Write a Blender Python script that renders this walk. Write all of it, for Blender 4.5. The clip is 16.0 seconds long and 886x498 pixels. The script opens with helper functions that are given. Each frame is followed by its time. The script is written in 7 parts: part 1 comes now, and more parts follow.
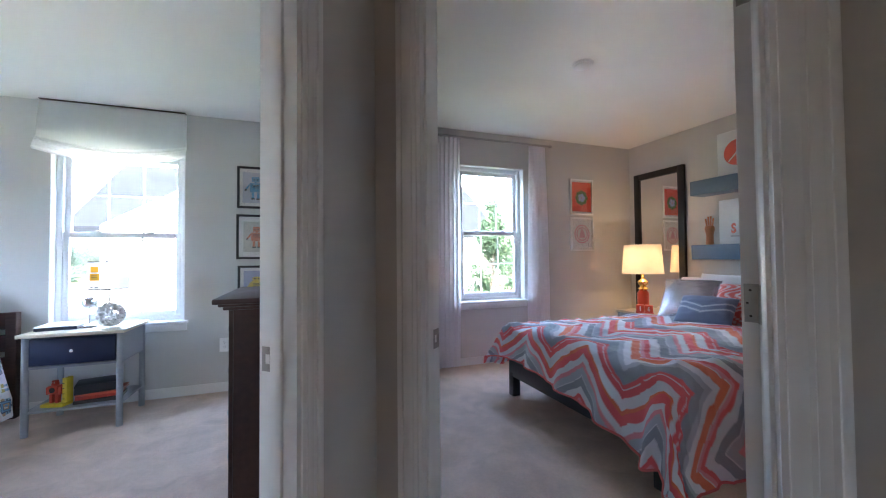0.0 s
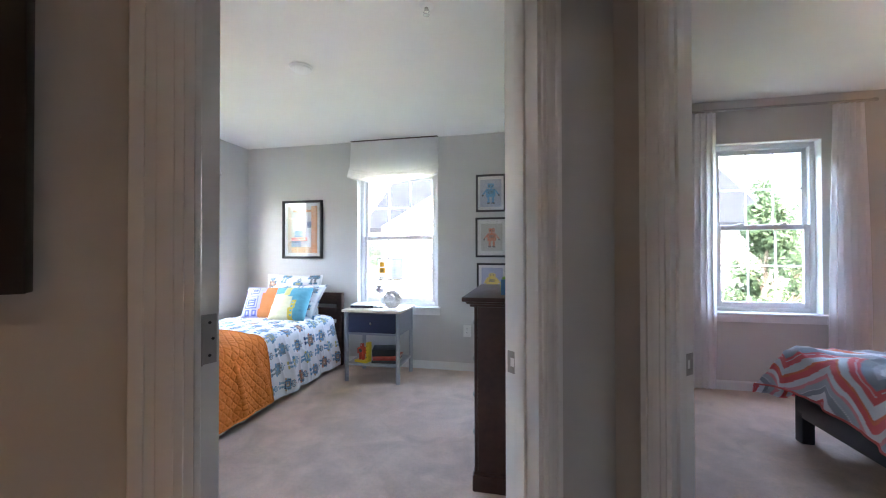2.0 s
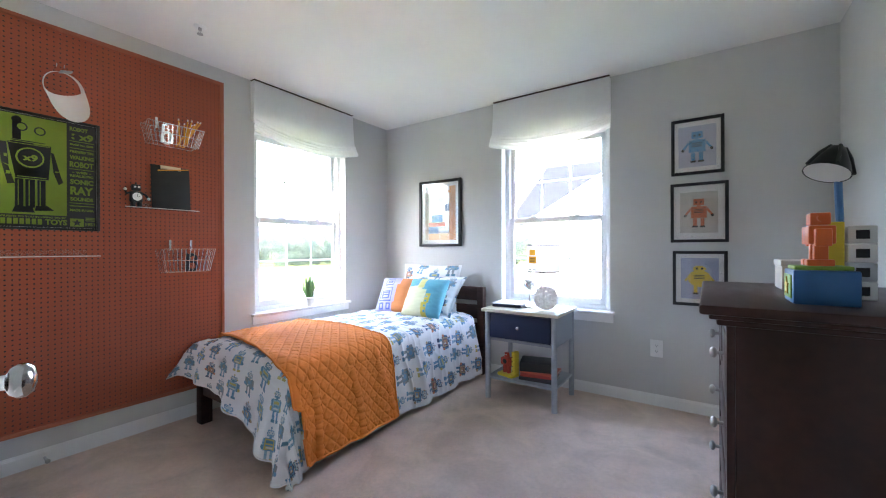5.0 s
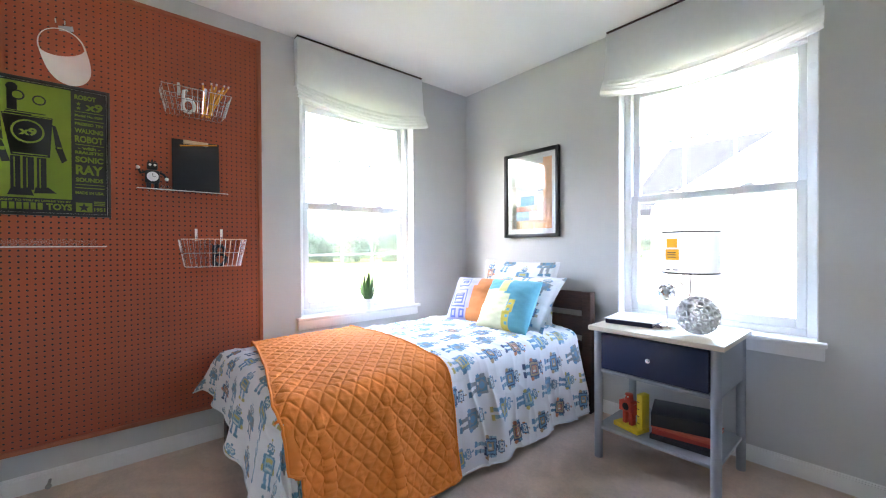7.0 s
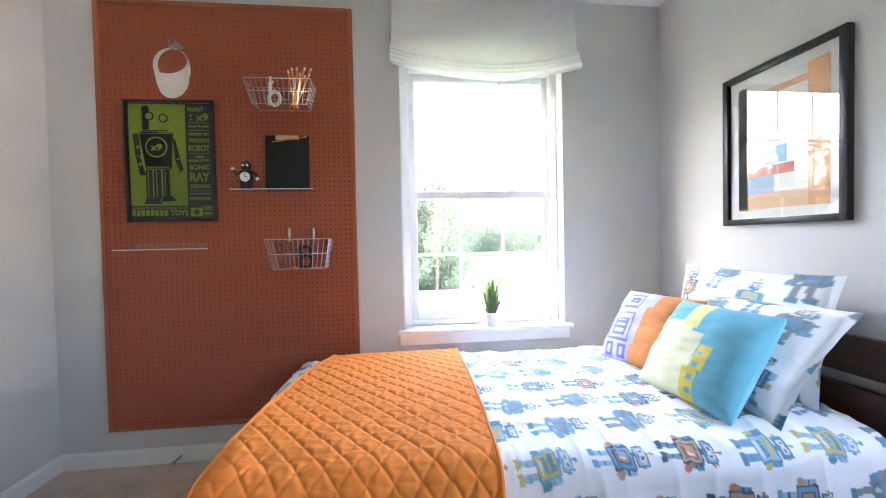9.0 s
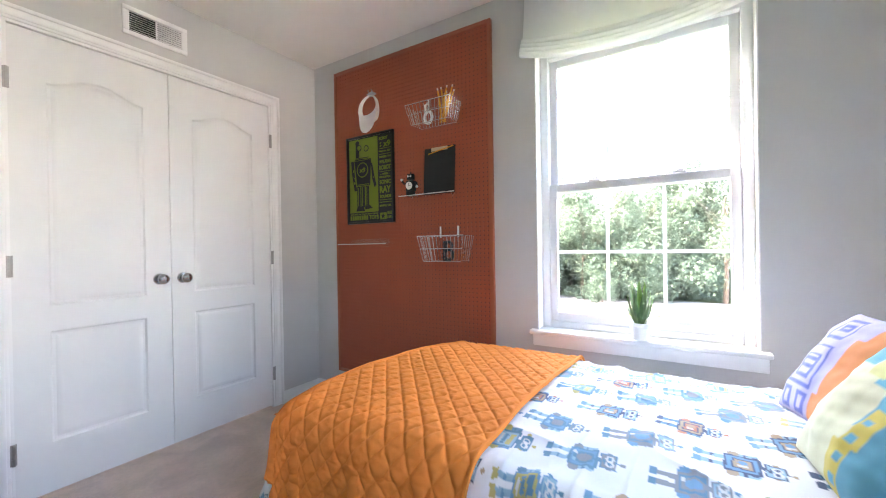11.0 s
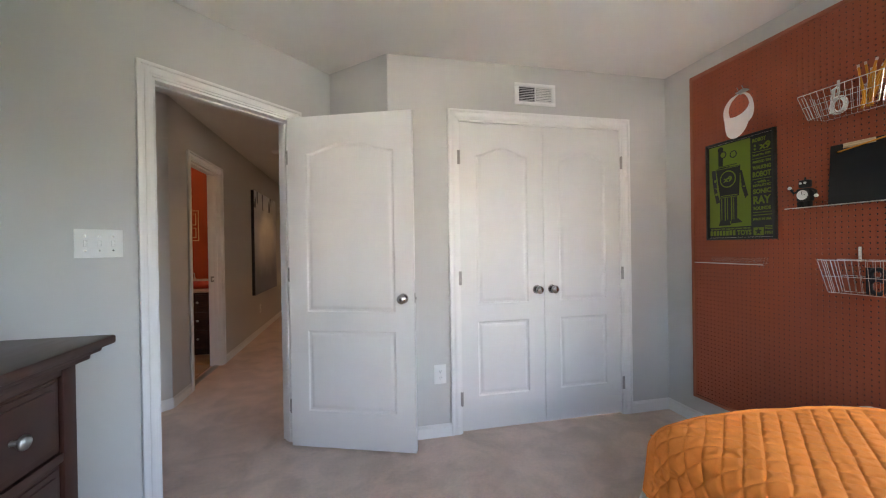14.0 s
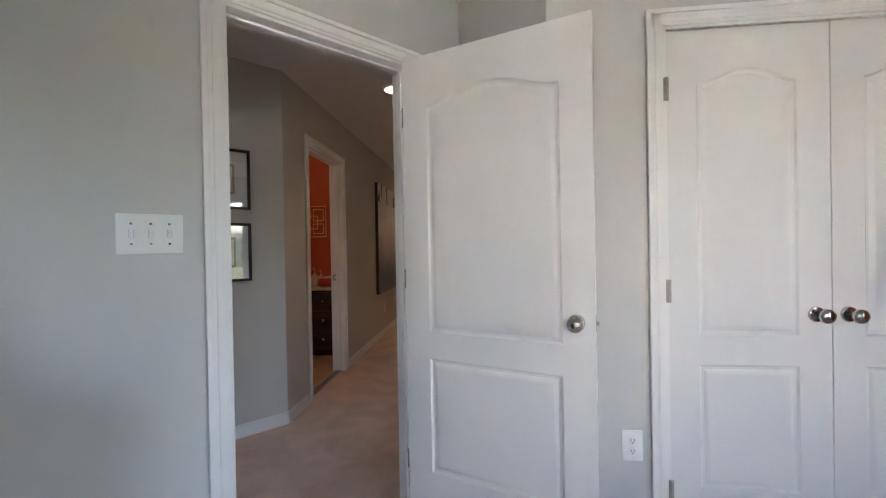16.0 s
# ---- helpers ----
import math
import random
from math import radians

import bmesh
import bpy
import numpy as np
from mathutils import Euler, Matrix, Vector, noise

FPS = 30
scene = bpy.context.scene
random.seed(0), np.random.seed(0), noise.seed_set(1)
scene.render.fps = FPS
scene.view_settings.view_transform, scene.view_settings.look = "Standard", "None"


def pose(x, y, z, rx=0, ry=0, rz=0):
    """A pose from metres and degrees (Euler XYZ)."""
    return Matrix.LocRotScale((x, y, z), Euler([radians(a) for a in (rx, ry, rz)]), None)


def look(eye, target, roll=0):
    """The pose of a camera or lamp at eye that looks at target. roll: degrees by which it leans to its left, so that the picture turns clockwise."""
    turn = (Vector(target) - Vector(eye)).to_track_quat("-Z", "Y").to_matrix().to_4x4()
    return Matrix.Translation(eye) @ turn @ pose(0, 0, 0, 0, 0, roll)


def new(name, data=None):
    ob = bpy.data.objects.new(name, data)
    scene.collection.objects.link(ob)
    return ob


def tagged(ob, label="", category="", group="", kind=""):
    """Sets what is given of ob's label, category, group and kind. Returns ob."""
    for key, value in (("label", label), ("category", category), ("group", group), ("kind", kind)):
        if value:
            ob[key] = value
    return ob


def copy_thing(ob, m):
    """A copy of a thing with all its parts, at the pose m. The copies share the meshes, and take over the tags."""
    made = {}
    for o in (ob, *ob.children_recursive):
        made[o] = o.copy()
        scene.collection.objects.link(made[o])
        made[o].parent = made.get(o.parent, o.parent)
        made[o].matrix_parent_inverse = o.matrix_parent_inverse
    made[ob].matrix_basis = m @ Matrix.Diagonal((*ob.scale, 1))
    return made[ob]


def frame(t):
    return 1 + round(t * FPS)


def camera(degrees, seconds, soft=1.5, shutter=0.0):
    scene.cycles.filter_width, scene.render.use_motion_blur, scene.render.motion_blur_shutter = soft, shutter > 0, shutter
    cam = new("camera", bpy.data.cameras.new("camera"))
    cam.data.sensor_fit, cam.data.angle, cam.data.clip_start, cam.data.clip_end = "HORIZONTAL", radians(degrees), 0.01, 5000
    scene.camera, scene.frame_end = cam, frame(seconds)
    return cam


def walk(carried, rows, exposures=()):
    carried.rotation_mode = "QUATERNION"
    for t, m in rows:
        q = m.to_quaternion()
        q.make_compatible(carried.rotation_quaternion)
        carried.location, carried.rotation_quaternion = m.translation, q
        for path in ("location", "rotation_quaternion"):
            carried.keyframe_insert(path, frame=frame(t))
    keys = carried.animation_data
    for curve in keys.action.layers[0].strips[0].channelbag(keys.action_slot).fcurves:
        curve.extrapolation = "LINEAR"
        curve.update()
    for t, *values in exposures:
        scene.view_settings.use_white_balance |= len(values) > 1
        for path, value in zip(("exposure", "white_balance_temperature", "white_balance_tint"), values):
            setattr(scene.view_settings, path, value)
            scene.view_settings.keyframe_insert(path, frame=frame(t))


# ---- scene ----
cam = camera(98.1, 16.0, soft=1.1)
PATH = [
    (0, (0.261, 0.077, 1.168), (0.951, 1.953, 1.216), -0.5),
    (0.5, (0.222, -0.040, 1.182), (0.63, 1.917, 1.223), -0.3),
    (1, (0.220, -0.074, 1.193), (0.345, 1.922, 1.233), -0.2),
    (1.5, (0.231, -0.038, 1.209), (0.077, 1.955, 1.242), -0.0),
    (2, (0.223, 0.048, 1.224), (-0.204, 2.002, 1.243), -0.1),
    (2.5, (0.211, 0.182, 1.202), (-0.464, 2.065, 1.224), -0.1),
    (3, (0.157, 0.311, 1.192), (-0.739, 2.099, 1.206), -0.1),
    (3.5, (0.112, 0.457, 1.175), (-0.945, 2.155, 1.182), -0.3),
    (5.8, (-0.222, 1.08, 1.094), (-1.422, 2.68, 1.085), -0.1),
    (6, (-0.258, 1.152, 1.083), (-1.517, 2.706, 1.076), -0.2),
    (6.5, (-0.357, 1.346, 1.085), (-1.75, 2.782, 1.078), -0.2),
    (7, (-0.481, 1.554, 1.099), (-1.999, 2.857, 1.082), -0.3),
    (7.5, (-0.608, 1.786, 1.094), (-2.257, 2.917, 1.079), -0.4),
    (8, (-0.726, 2.007, 1.104), (-2.505, 2.921, 1.086), -0.5),
    (8.5, (-0.838, 2.231, 1.105), (-2.75, 2.819, 1.089), -0.7),
    (8.7, (-0.86, 2.331, 1.123), (-2.811, 2.771, 1.093), -0.9),
    (10.8, (-1.026, 3.108, 1.07), (-2.781, 2.148, 1.056), -0.9),
    (11, (-1.012, 3.149, 1.076), (-2.705, 2.084, 1.065), -0.9),
    (11.5, (-0.935, 3.201, 1.103), (-2.483, 1.935, 1.096), -0.9),
    (12, (-0.879, 3.3, 1.141), (-2.215, 1.812, 1.135), -1.0),
    (12.5, (-0.851, 3.351, 1.182), (-1.971, 1.694, 1.176), -0.9),
    (13, (-0.83, 3.343, 1.22), (-1.719, 1.552, 1.21), -0.9),
    (13.5, (-0.807, 3.287, 1.228), (-1.455, 1.395, 1.22), -0.9),
    (14, (-0.758, 3.192, 1.226), (-1.188, 1.239, 1.217), -0.9),
    (14.5, (-0.698, 3.049, 1.222), (-0.969, 1.068, 1.211), -0.9),
    (15, (-0.65, 2.86, 1.218), (-0.817, 0.867, 1.204), -1.0),
    (15.5, (-0.647, 2.618, 1.219), (-0.647, 0.618, 1.205), -1.0),
    (16, (-0.669, 2.353, 1.212), (-0.479, 0.362, 1.199), -1.0),
]
EXPOSURE = [(0.0, 5.88, 6050, 8), (1.5, 5.85, 6550, 10), (3.5, 5.70, 6400, 11), (7.5, 5.88, 6750, 12), (11.0, 5.67, 7050, 13), (14.5, 5.39, 7300, 13), (16.0, 5.26, 7050, 13)]
walk(cam, [(t, look(eye, target, roll)) for t, eye, target, roll in PATH], EXPOSURE)

# ---------------------------------------------------------------- world and large lights
world = bpy.data.worlds.new("sky")
scene.world = world
world.use_nodes = True
wn = world.node_tree.nodes
sky = wn.new("ShaderNodeTexSky")
sky.sky_type, sky.sun_disc = "NISHITA", False
sky.sun_elevation, sky.sun_rotation = radians(52), radians(165)
sky.air_density, sky.dust_density, sky.ozone_density = 1.0, 5.5, 0.8
wn["Background"].inputs["Strength"].default_value = 0.15
world.node_tree.links.new(sky.outputs["Color"], wn["Background"].inputs["Color"])

sun = new("sun", bpy.data.lights.new("sun", "SUN"))
sun.data.energy, sun.data.angle, sun.data.color = 0.5, radians(10), (1.0, 0.95, 0.88)
sun.matrix_world = look((3, -14, 20), (0, 0, 0))


def lamp_point(name, at, watts, colour, radius=0.05):
    ob = new(name, bpy.data.lights.new(name, "POINT"))
    ob.data.energy, ob.data.color, ob.data.shadow_soft_size = watts, colour, radius
    ob.location = at
    return ob


def sky_portal(m, w, h):
    """Guides the sky's light through an opening; gives off none itself."""
    ob = new("sky_portal", bpy.data.lights.new("sky_portal", "AREA"))
    ob.data.shape, ob.data.size, ob.data.size_y = "RECTANGLE", w, h
    ob.data.cycles.is_portal = True
    ob.matrix_world = m
    return ob


# ---------------------------------------------------------------- materials
def mat(name, colour, rough=0.6, metal=0.0, vary=0.08, scale=8.0, grain=0.0, grain_scale=200.0, colour2=None,
        big=1.2, spec=0.5, coat=0.0, emit=0.0, attr="", sheen=0.0, stretch=(1, 1, 1)):
    """A surface with colour variation at two scales, uneven gloss and fine relief."""
    m = bpy.data.materials.new(name)
    m.use_nodes = True
    t = m.node_tree
    n, lk = t.nodes, t.links.new
    b = n["Principled BSDF"]
    b.inputs["Metallic"].default_value = metal
    b.inputs["Specular IOR Level"].default_value = spec
    b.inputs["Coat Weight"].default_value = coat
    b.inputs["Sheen Weight"].default_value = sheen
    co = n.new("ShaderNodeTexCoord")
    mp = n.new("ShaderNodeMapping")
    mp.inputs["Scale"].default_value = stretch
    lk(co.outputs["Object"], mp.inputs["Vector"])
    n1 = n.new("ShaderNodeTexNoise")
    n1.inputs["Scale"].default_value, n1.inputs["Detail"].default_value = scale, 6
    n2 = n.new("ShaderNodeTexNoise")
    n2.inputs["Scale"].default_value, n2.inputs["Detail"].default_value = scale * 0.13 * big, 3
    for k in (n1, n2):
        lk(mp.outputs["Vector"], k.inputs["Vector"])
    mixf = n.new("ShaderNodeMath")
    mixf.operation = "MULTIPLY_ADD"
    mixf.inputs[1].default_value = 0.55
    half = n.new("ShaderNodeMath")
    half.operation = "MULTIPLY"
    half.inputs[1].default_value = 0.45
    lk(n2.outputs["Fac"], half.inputs[0])
    lk(n1.outputs["Fac"], mixf.inputs[0])
    lk(half.outputs[0], mixf.inputs[2])
    ramp = n.new("ShaderNodeValToRGB")
    lo = [c * (1 - vary) for c in colour]
    hi = [min(1, c * (1 + vary)) for c in (colour2 or colour)]
    ramp.color_ramp.elements[0].position, ramp.color_ramp.elements[0].color = 0.32, (*lo, 1)
    ramp.color_ramp.elements[1].position, ramp.color_ramp.elements[1].color = 0.68, (*hi, 1)
    lk(mixf.outputs[0], ramp.inputs["Fac"])
    out = ramp.outputs["Color"]
    if attr:
        a = n.new("ShaderNodeAttribute")
        a.attribute_name = attr
        mul = n.new("ShaderNodeMix")
        mul.data_type, mul.blend_type = "RGBA", "MULTIPLY"
        mul.inputs["Factor"].default_value = 1.0
        lk(out, mul.inputs[6])
        lk(a.outputs["Color"], mul.inputs[7])
        out = mul.outputs[2]
    lk(out, b.inputs["Base Color"])
    mr = n.new("ShaderNodeMapRange")
    mr.inputs["To Min"].default_value, mr.inputs["To Max"].default_value = max(0.02, rough - 0.07), min(1, rough + 0.07)
    lk(n1.outputs["Fac"], mr.inputs["Value"])
    lk(mr.outputs["Result"], b.inputs["Roughness"])
    if grain:
        n3 = n.new("ShaderNodeTexNoise")
        n3.inputs["Scale"].default_value, n3.inputs["Detail"].default_value = grain_scale, 3
        lk(mp.outputs["Vector"], n3.inputs["Vector"])
        bu = n.new("ShaderNodeBump")
        bu.inputs["Strength"].default_value, bu.inputs["Distance"].default_value = min(1, grain), 0.002 + 0.004 * grain
        lk(n3.outputs["Fac"], bu.inputs["Height"])
        lk(bu.outputs["Normal"], b.inputs["Normal"])
    if emit:
        b.inputs["Emission Color"].default_value = (*colour, 1)
        b.inputs["Emission Strength"].default_value = emit
    return m


def cloth_glow(name, colour, through_light=0.35, rough=0.9, grain=0.3):
    """Thin cloth that lets some light through."""
    m = mat(name, colour, rough, vary=0.04, scale=30, grain=grain, grain_scale=500)
    t = m.node_tree
    n, lk = t.nodes, t.links.new
    tr = n.new("ShaderNodeBsdfTranslucent")
    tr.inputs["Color"].default_value = (*colour, 1)
    mx = n.new("ShaderNodeMixShader")
    mx.inputs[0].default_value = through_light
    lk(n["Principled BSDF"].outputs[0], mx.inputs[1])
    lk(tr.outputs[0], mx.inputs[2])
    lk(mx.outputs[0], n["Material Output"].inputs["Surface"])
    return m


def glass_mat(name, tint=(1, 1, 1), gloss=0.04):
    m = bpy.data.materials.new(name)
    m.use_nodes = True
    t = m.node_tree
    n, lk = t.nodes, t.links.new
    tr, gl = n.new("ShaderNodeBsdfTransparent"), n.new("ShaderNodeBsdfGlossy")
    tr.inputs["Color"].default_value = (*tint, 1)
    gl.inputs["Roughness"].default_value = 0.02
    mx = n.new("ShaderNodeMixShader")
    mx.inputs[0].default_value = gloss
    lk(tr.outputs[0], mx.inputs[1])
    lk(gl.outputs[0], mx.inputs[2])
    lk(mx.outputs[0], n["Material Output"].inputs["Surface"])
    return m


def carpet_mat():
    m = mat("carpet", (0.74, 0.575, 0.475), 0.95, vary=0.10, scale=55, grain=1.0, grain_scale=330, spec=0.1, sheen=0.25)
    t = m.node_tree
    n, lk = t.nodes, t.links.new
    co = n.new("ShaderNodeTexCoord")
    # brushed patches of the pile
    p = n.new("ShaderNodeTexNoise")
    p.inputs["Scale"].default_value, p.inputs["Detail"].default_value, p.inputs["Distortion"].default_value = 3.6, 7, 0.9
    lk(co.outputs["Object"], p.inputs["Vector"])
    rp = n.new("ShaderNodeValToRGB")
    rp.color_ramp.elements[0].position, rp.color_ramp.elements[0].color = 0.38, (0.85, 0.84, 0.825, 1)
    rp.color_ramp.elements[1].position, rp.color_ramp.elements[1].color = 0.60, (1.03, 1.03, 1.03, 1)
    lk(p.outputs["Fac"], rp.inputs["Fac"])
    mul = n.new("ShaderNodeMix")
    mul.data_type, mul.blend_type = "RGBA", "MULTIPLY"
    mul.inputs["Factor"].default_value = 1.0
    b = n["Principled BSDF"]
    lk(b.inputs["Base Color"].links[0].from_socket, mul.inputs[6])
    lk(rp.outputs["Color"], mul.inputs[7])
    lk(mul.outputs[2], b.inputs["Base Color"])
    return m


WALL = mat("grey_wall_paint", (0.615, 0.61, 0.59), 0.75, vary=0.025, scale=3, grain=0.12, grain_scale=260, spec=0.25)
WALL2 = mat("warm_grey_wall_paint", (0.62, 0.60, 0.57), 0.75, vary=0.025, scale=3, grain=0.12, grain_scale=260, spec=0.25)
CEIL = mat("ceiling_paint", (0.86, 0.845, 0.81), 0.9, vary=0.02, scale=3, grain=0.12, grain_scale=180, spec=0.15)
WHITE = mat("white_trim_paint", (0.87, 0.87, 0.855), 0.42, vary=0.015, scale=4)
DOORW = mat("white_door_paint", (0.80, 0.80, 0.785), 0.45, vary=0.010, scale=4)
# bars made translucent so they glow, imitating glare from the sky
GRILLE = cloth_glow("glare_white_vinyl", (0.88, 0.88, 0.88), 0.4, 0.4, 0.02)
VINYL = mat("white_vinyl", (0.82, 0.83, 0.84), 0.3, vary=0.02, scale=6)
PLASTIC = mat("white_plastic", (0.87, 0.87, 0.85), 0.3, vary=0.02, scale=20)
CARPET = carpet_mat()
KNOB = mat("polished_nickel", (0.46, 0.45, 0.44), 0.14, 1.0, vary=0.06, scale=40)
NICKEL = mat("satin_nickel", (0.42, 0.41, 0.39), 0.34, 0.9, vary=0.06, scale=40)
CHROME = mat("chrome_wire", (0.75, 0.75, 0.76), 0.15, 1.0, vary=0.05, scale=40)
DARKMETAL = mat("dark_metal", (0.05, 0.05, 0.05), 0.4, 0.8, vary=0.1, scale=30)
GLASS = glass_mat("window_glass")
PICGLASS = glass_mat("picture_glass", (1, 1, 1), 0.11)
ACRYLIC = glass_mat("clear_acrylic", (0.97, 0.98, 0.98), 0.045)
# opaque pale colour for the light caught by the clear shelves' edges
EDGE_GLINT = mat("edge_glint", (0.78, 0.78, 0.76), 0.25, vary=0.04, scale=30)
CLOTH_WHITE = cloth_glow("white_linen", (0.91, 0.91, 0.91), 0.52)
SHEER = cloth_glow("white_curtain_cloth", (0.93, 0.92, 0.94), 0.60)
PEG = mat("orange_pegboard", (0.37, 0.092, 0.046), 0.62, vary=0.05, scale=9, grain=0.10, grain_scale=300, spec=0.3)
PEGFRAME = mat("orange_frame_paint", (0.37, 0.10, 0.045), 0.5, vary=0.05, scale=12, grain=0.06, grain_scale=150)
ESPRESSO = mat("espresso_wood", (0.034, 0.012, 0.009), 0.36, vary=0.2, scale=10, grain=0.0, colour2=(0.046, 0.017, 0.012), stretch=(3, 0.6, 3), spec=0.35)
BEDWOOD = mat("dark_brown_wood", (0.040, 0.017, 0.012), 0.5, vary=0.3, scale=14, grain=0.1, grain_scale=70, colour2=(0.062, 0.027, 0.019), stretch=(1, 8, 8), spec=0.3)
BLACKFRAME = mat("black_frame_paint", (0.016, 0.015, 0.018), 0.4, vary=0.15, scale=30, grain=0.05, grain_scale=200)
MATBOARD = mat("white_mat_board", (0.80, 0.79, 0.78), 0.85, vary=0.02, scale=20)
QUILT = mat("orange_quilt_cotton", (0.85, 0.262, 0.050), 0.8, vary=0.07, scale=30, grain=0.25, grain_scale=420, spec=0.2)
PRINT = mat("printed_cotton", (0.82, 0.82, 0.83), 0.85, vary=0.03, scale=12, grain=0.2, grain_scale=600, attr="Col", sheen=0.15)
NAVY = mat("navy_paint", (0.010, 0.018, 0.055), 0.42, vary=0.08, scale=10, grain=0.04, grain_scale=160)
SILVER = mat("silver_grey_paint", (0.36, 0.38, 0.41), 0.4, 0.3, vary=0.05, scale=14)
BIRCH = mat("pale_birch_top", (0.76, 0.67, 0.52), 0.35, vary=0.05, scale=10, stretch=(1, 7, 1))
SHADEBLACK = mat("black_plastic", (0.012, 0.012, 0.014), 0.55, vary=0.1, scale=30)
WHITECER = mat("white_ceramic", (0.80, 0.80, 0.79), 0.25, vary=0.02, scale=20)


COLOURS = {}


def paint(r, g, b, rough=0.55):
    """A plain coloured surface, kept once for each colour."""
    key = (r, g, b, rough)
    if key not in COLOURS:
        COLOURS[key] = mat("coloured_%d" % len(COLOURS), (r, g, b), rough, vary=0.06, scale=25, grain=0.03, grain_scale=200)
    return COLOURS[key]


# ---------------------------------------------------------------- mesh tools
def T(x=0, y=0, z=0):
    return Matrix.Translation((x, y, z))


def merge(bm, tmp, m=None):
    if m is not None:
        tmp.transform(m)
    me = bpy.data.meshes.new("tmp")
    tmp.to_mesh(me)
    tmp.free()
    bm.from_mesh(me)
    bpy.data.meshes.remove(me)


def box(bm, x0, y0, z0, x1, y1, z1, bev=0.0, m=None, seg=2):
    tmp = bmesh.new()
    bmesh.ops.create_cube(tmp, size=1, matrix=T((x0 + x1) / 2, (y0 + y1) / 2, (z0 + z1) / 2) @ Matrix.Diagonal((abs(x1 - x0), abs(y1 - y0), abs(z1 - z0), 1)))
    if bev:
        bmesh.ops.bevel(tmp, geom=list(tmp.edges), offset=bev, segments=seg, profile=0.5, affect="EDGES", clamp_overlap=True)
    merge(bm, tmp, m)
    return bm


def cyl(bm, p0, p1, r0, r1=None, seg=16, bev=0.0):
    p0, p1 = Vector(p0), Vector(p1)
    d = p1 - p0
    tmp = bmesh.new()
    bmesh.ops.create_cone(tmp, cap_ends=True, segments=seg, radius1=r0, radius2=r0 if r1 is None else r1, depth=d.length)
    if bev:
        caps = [e for e in tmp.edges if abs(e.verts[0].co.z - e.verts[1].co.z) < 1e-6]
        bmesh.ops.bevel(tmp, geom=caps, offset=bev, segments=2, profile=0.5, affect="EDGES", clamp_overlap=True)
    merge(bm, tmp, Matrix.Translation((p0 + p1) / 2) @ d.to_track_quat("Z", "Y").to_matrix().to_4x4())
    return bm


def ball(bm, at, r, scale=(1, 1, 1), u=16, v=10):
    tmp = bmesh.new()
    bmesh.ops.create_uvsphere(tmp, u_segments=u, v_segments=v, radius=r)
    merge(bm, tmp, T(*at) @ Matrix.Diagonal((*scale, 1)))
    return bm


def lathe(bm, profile, at=(0, 0, 0), seg=24):
    rings = []
    for r, z in profile:
        rings.append([bm.verts.new((at[0] + r * math.cos(2 * math.pi * k / seg), at[1] + r * math.sin(2 * math.pi * k / seg), at[2] + z)) for k in range(seg)])
    for a, b in zip(rings, rings[1:]):
        for k in range(seg):
            bm.faces.new((a[k], a[(k + 1) % seg], b[(k + 1) % seg], b[k]))
    bm.faces.new(rings[0][::-1])
    bm.faces.new(rings[-1])
    return bm


def tube(bm, pts, r, seg=6):
    """A wire through points."""
    pts = [Vector(p) for p in pts]
    rings, up = [], Vector((0.3, 0.2, 0.93))
    for i, p in enumerate(pts):
        d = (pts[min(i + 1, len(pts) - 1)] - pts[max(i - 1, 0)]).normalized()
        a = d.cross(up)
        if a.length < 1e-3:
            a = d.cross(Vector((1, 0, 0)))
        a.normalize()
        b = d.cross(a)
        rings.append([bm.verts.new(p + r * (math.cos(2 * math.pi * k / seg) * a + math.sin(2 * math.pi * k / seg) * b)) for k in range(seg)])
    for a, b in zip(rings, rings[1:]):
        for k in range(seg):
            bm.faces.new((a[k], a[(k + 1) % seg], b[(k + 1) % seg], b[k]))
    bm.faces.new(rings[0][::-1])
    bm.faces.new(rings[-1])
    return bm


def prism(bm, pts, z0, z1, m=None):
    """A flat plan raised from z0 to z1; with m, laid on another plane."""
    tmp = bmesh.new()
    lo = [tmp.verts.new((x, y, z0)) for x, y in pts]
    hi = [tmp.verts.new((x, y, z1)) for x, y in pts]
    k = len(pts)
    tmp.faces.new(lo[::-1])
    tmp.faces.new(hi)
    for i in range(k):
        tmp.faces.new((lo[i], lo[(i + 1) % k], hi[(i + 1) % k], hi[i]))
    bmesh.ops.recalc_face_normals(tmp, faces=list(tmp.faces))
    merge(bm, tmp, m)
    return bm


def mesh_of(name, bm, material, sharp=35):
    me = bpy.data.meshes.new(name)
    bmesh.ops.recalc_face_normals(bm, faces=list(bm.faces))
    bm.to_mesh(me)
    bm.free()
    me.materials.append(material)
    me.polygons.foreach_set("use_smooth", [True] * len(me.polygons))
    me.set_sharp_from_angle(angle=radians(sharp))
    return me


def part(name, bm, material, parent, label="", m=None, sharp=35):
    ob = new(name, mesh_of(name, bm, material, sharp))
    ob.parent = parent
    if m is not None:
        ob.matrix_basis = m
    if label:
        tagged(ob, label)
    return ob


def thing(name, label, category, m=None, group="", kind=""):
    ob = new(name)
    ob.empty_display_size = 0.1
    ob.matrix_basis = m or Matrix()
    return tagged(ob, label, category, group, kind)


def solid(name, bm, material, label, category, m=None, group="", kind="", sharp=35):
    ob = new(name, mesh_of(name, bm, material, sharp))
    ob.matrix_basis = m or Matrix()
    return tagged(ob, label, category, group, kind)


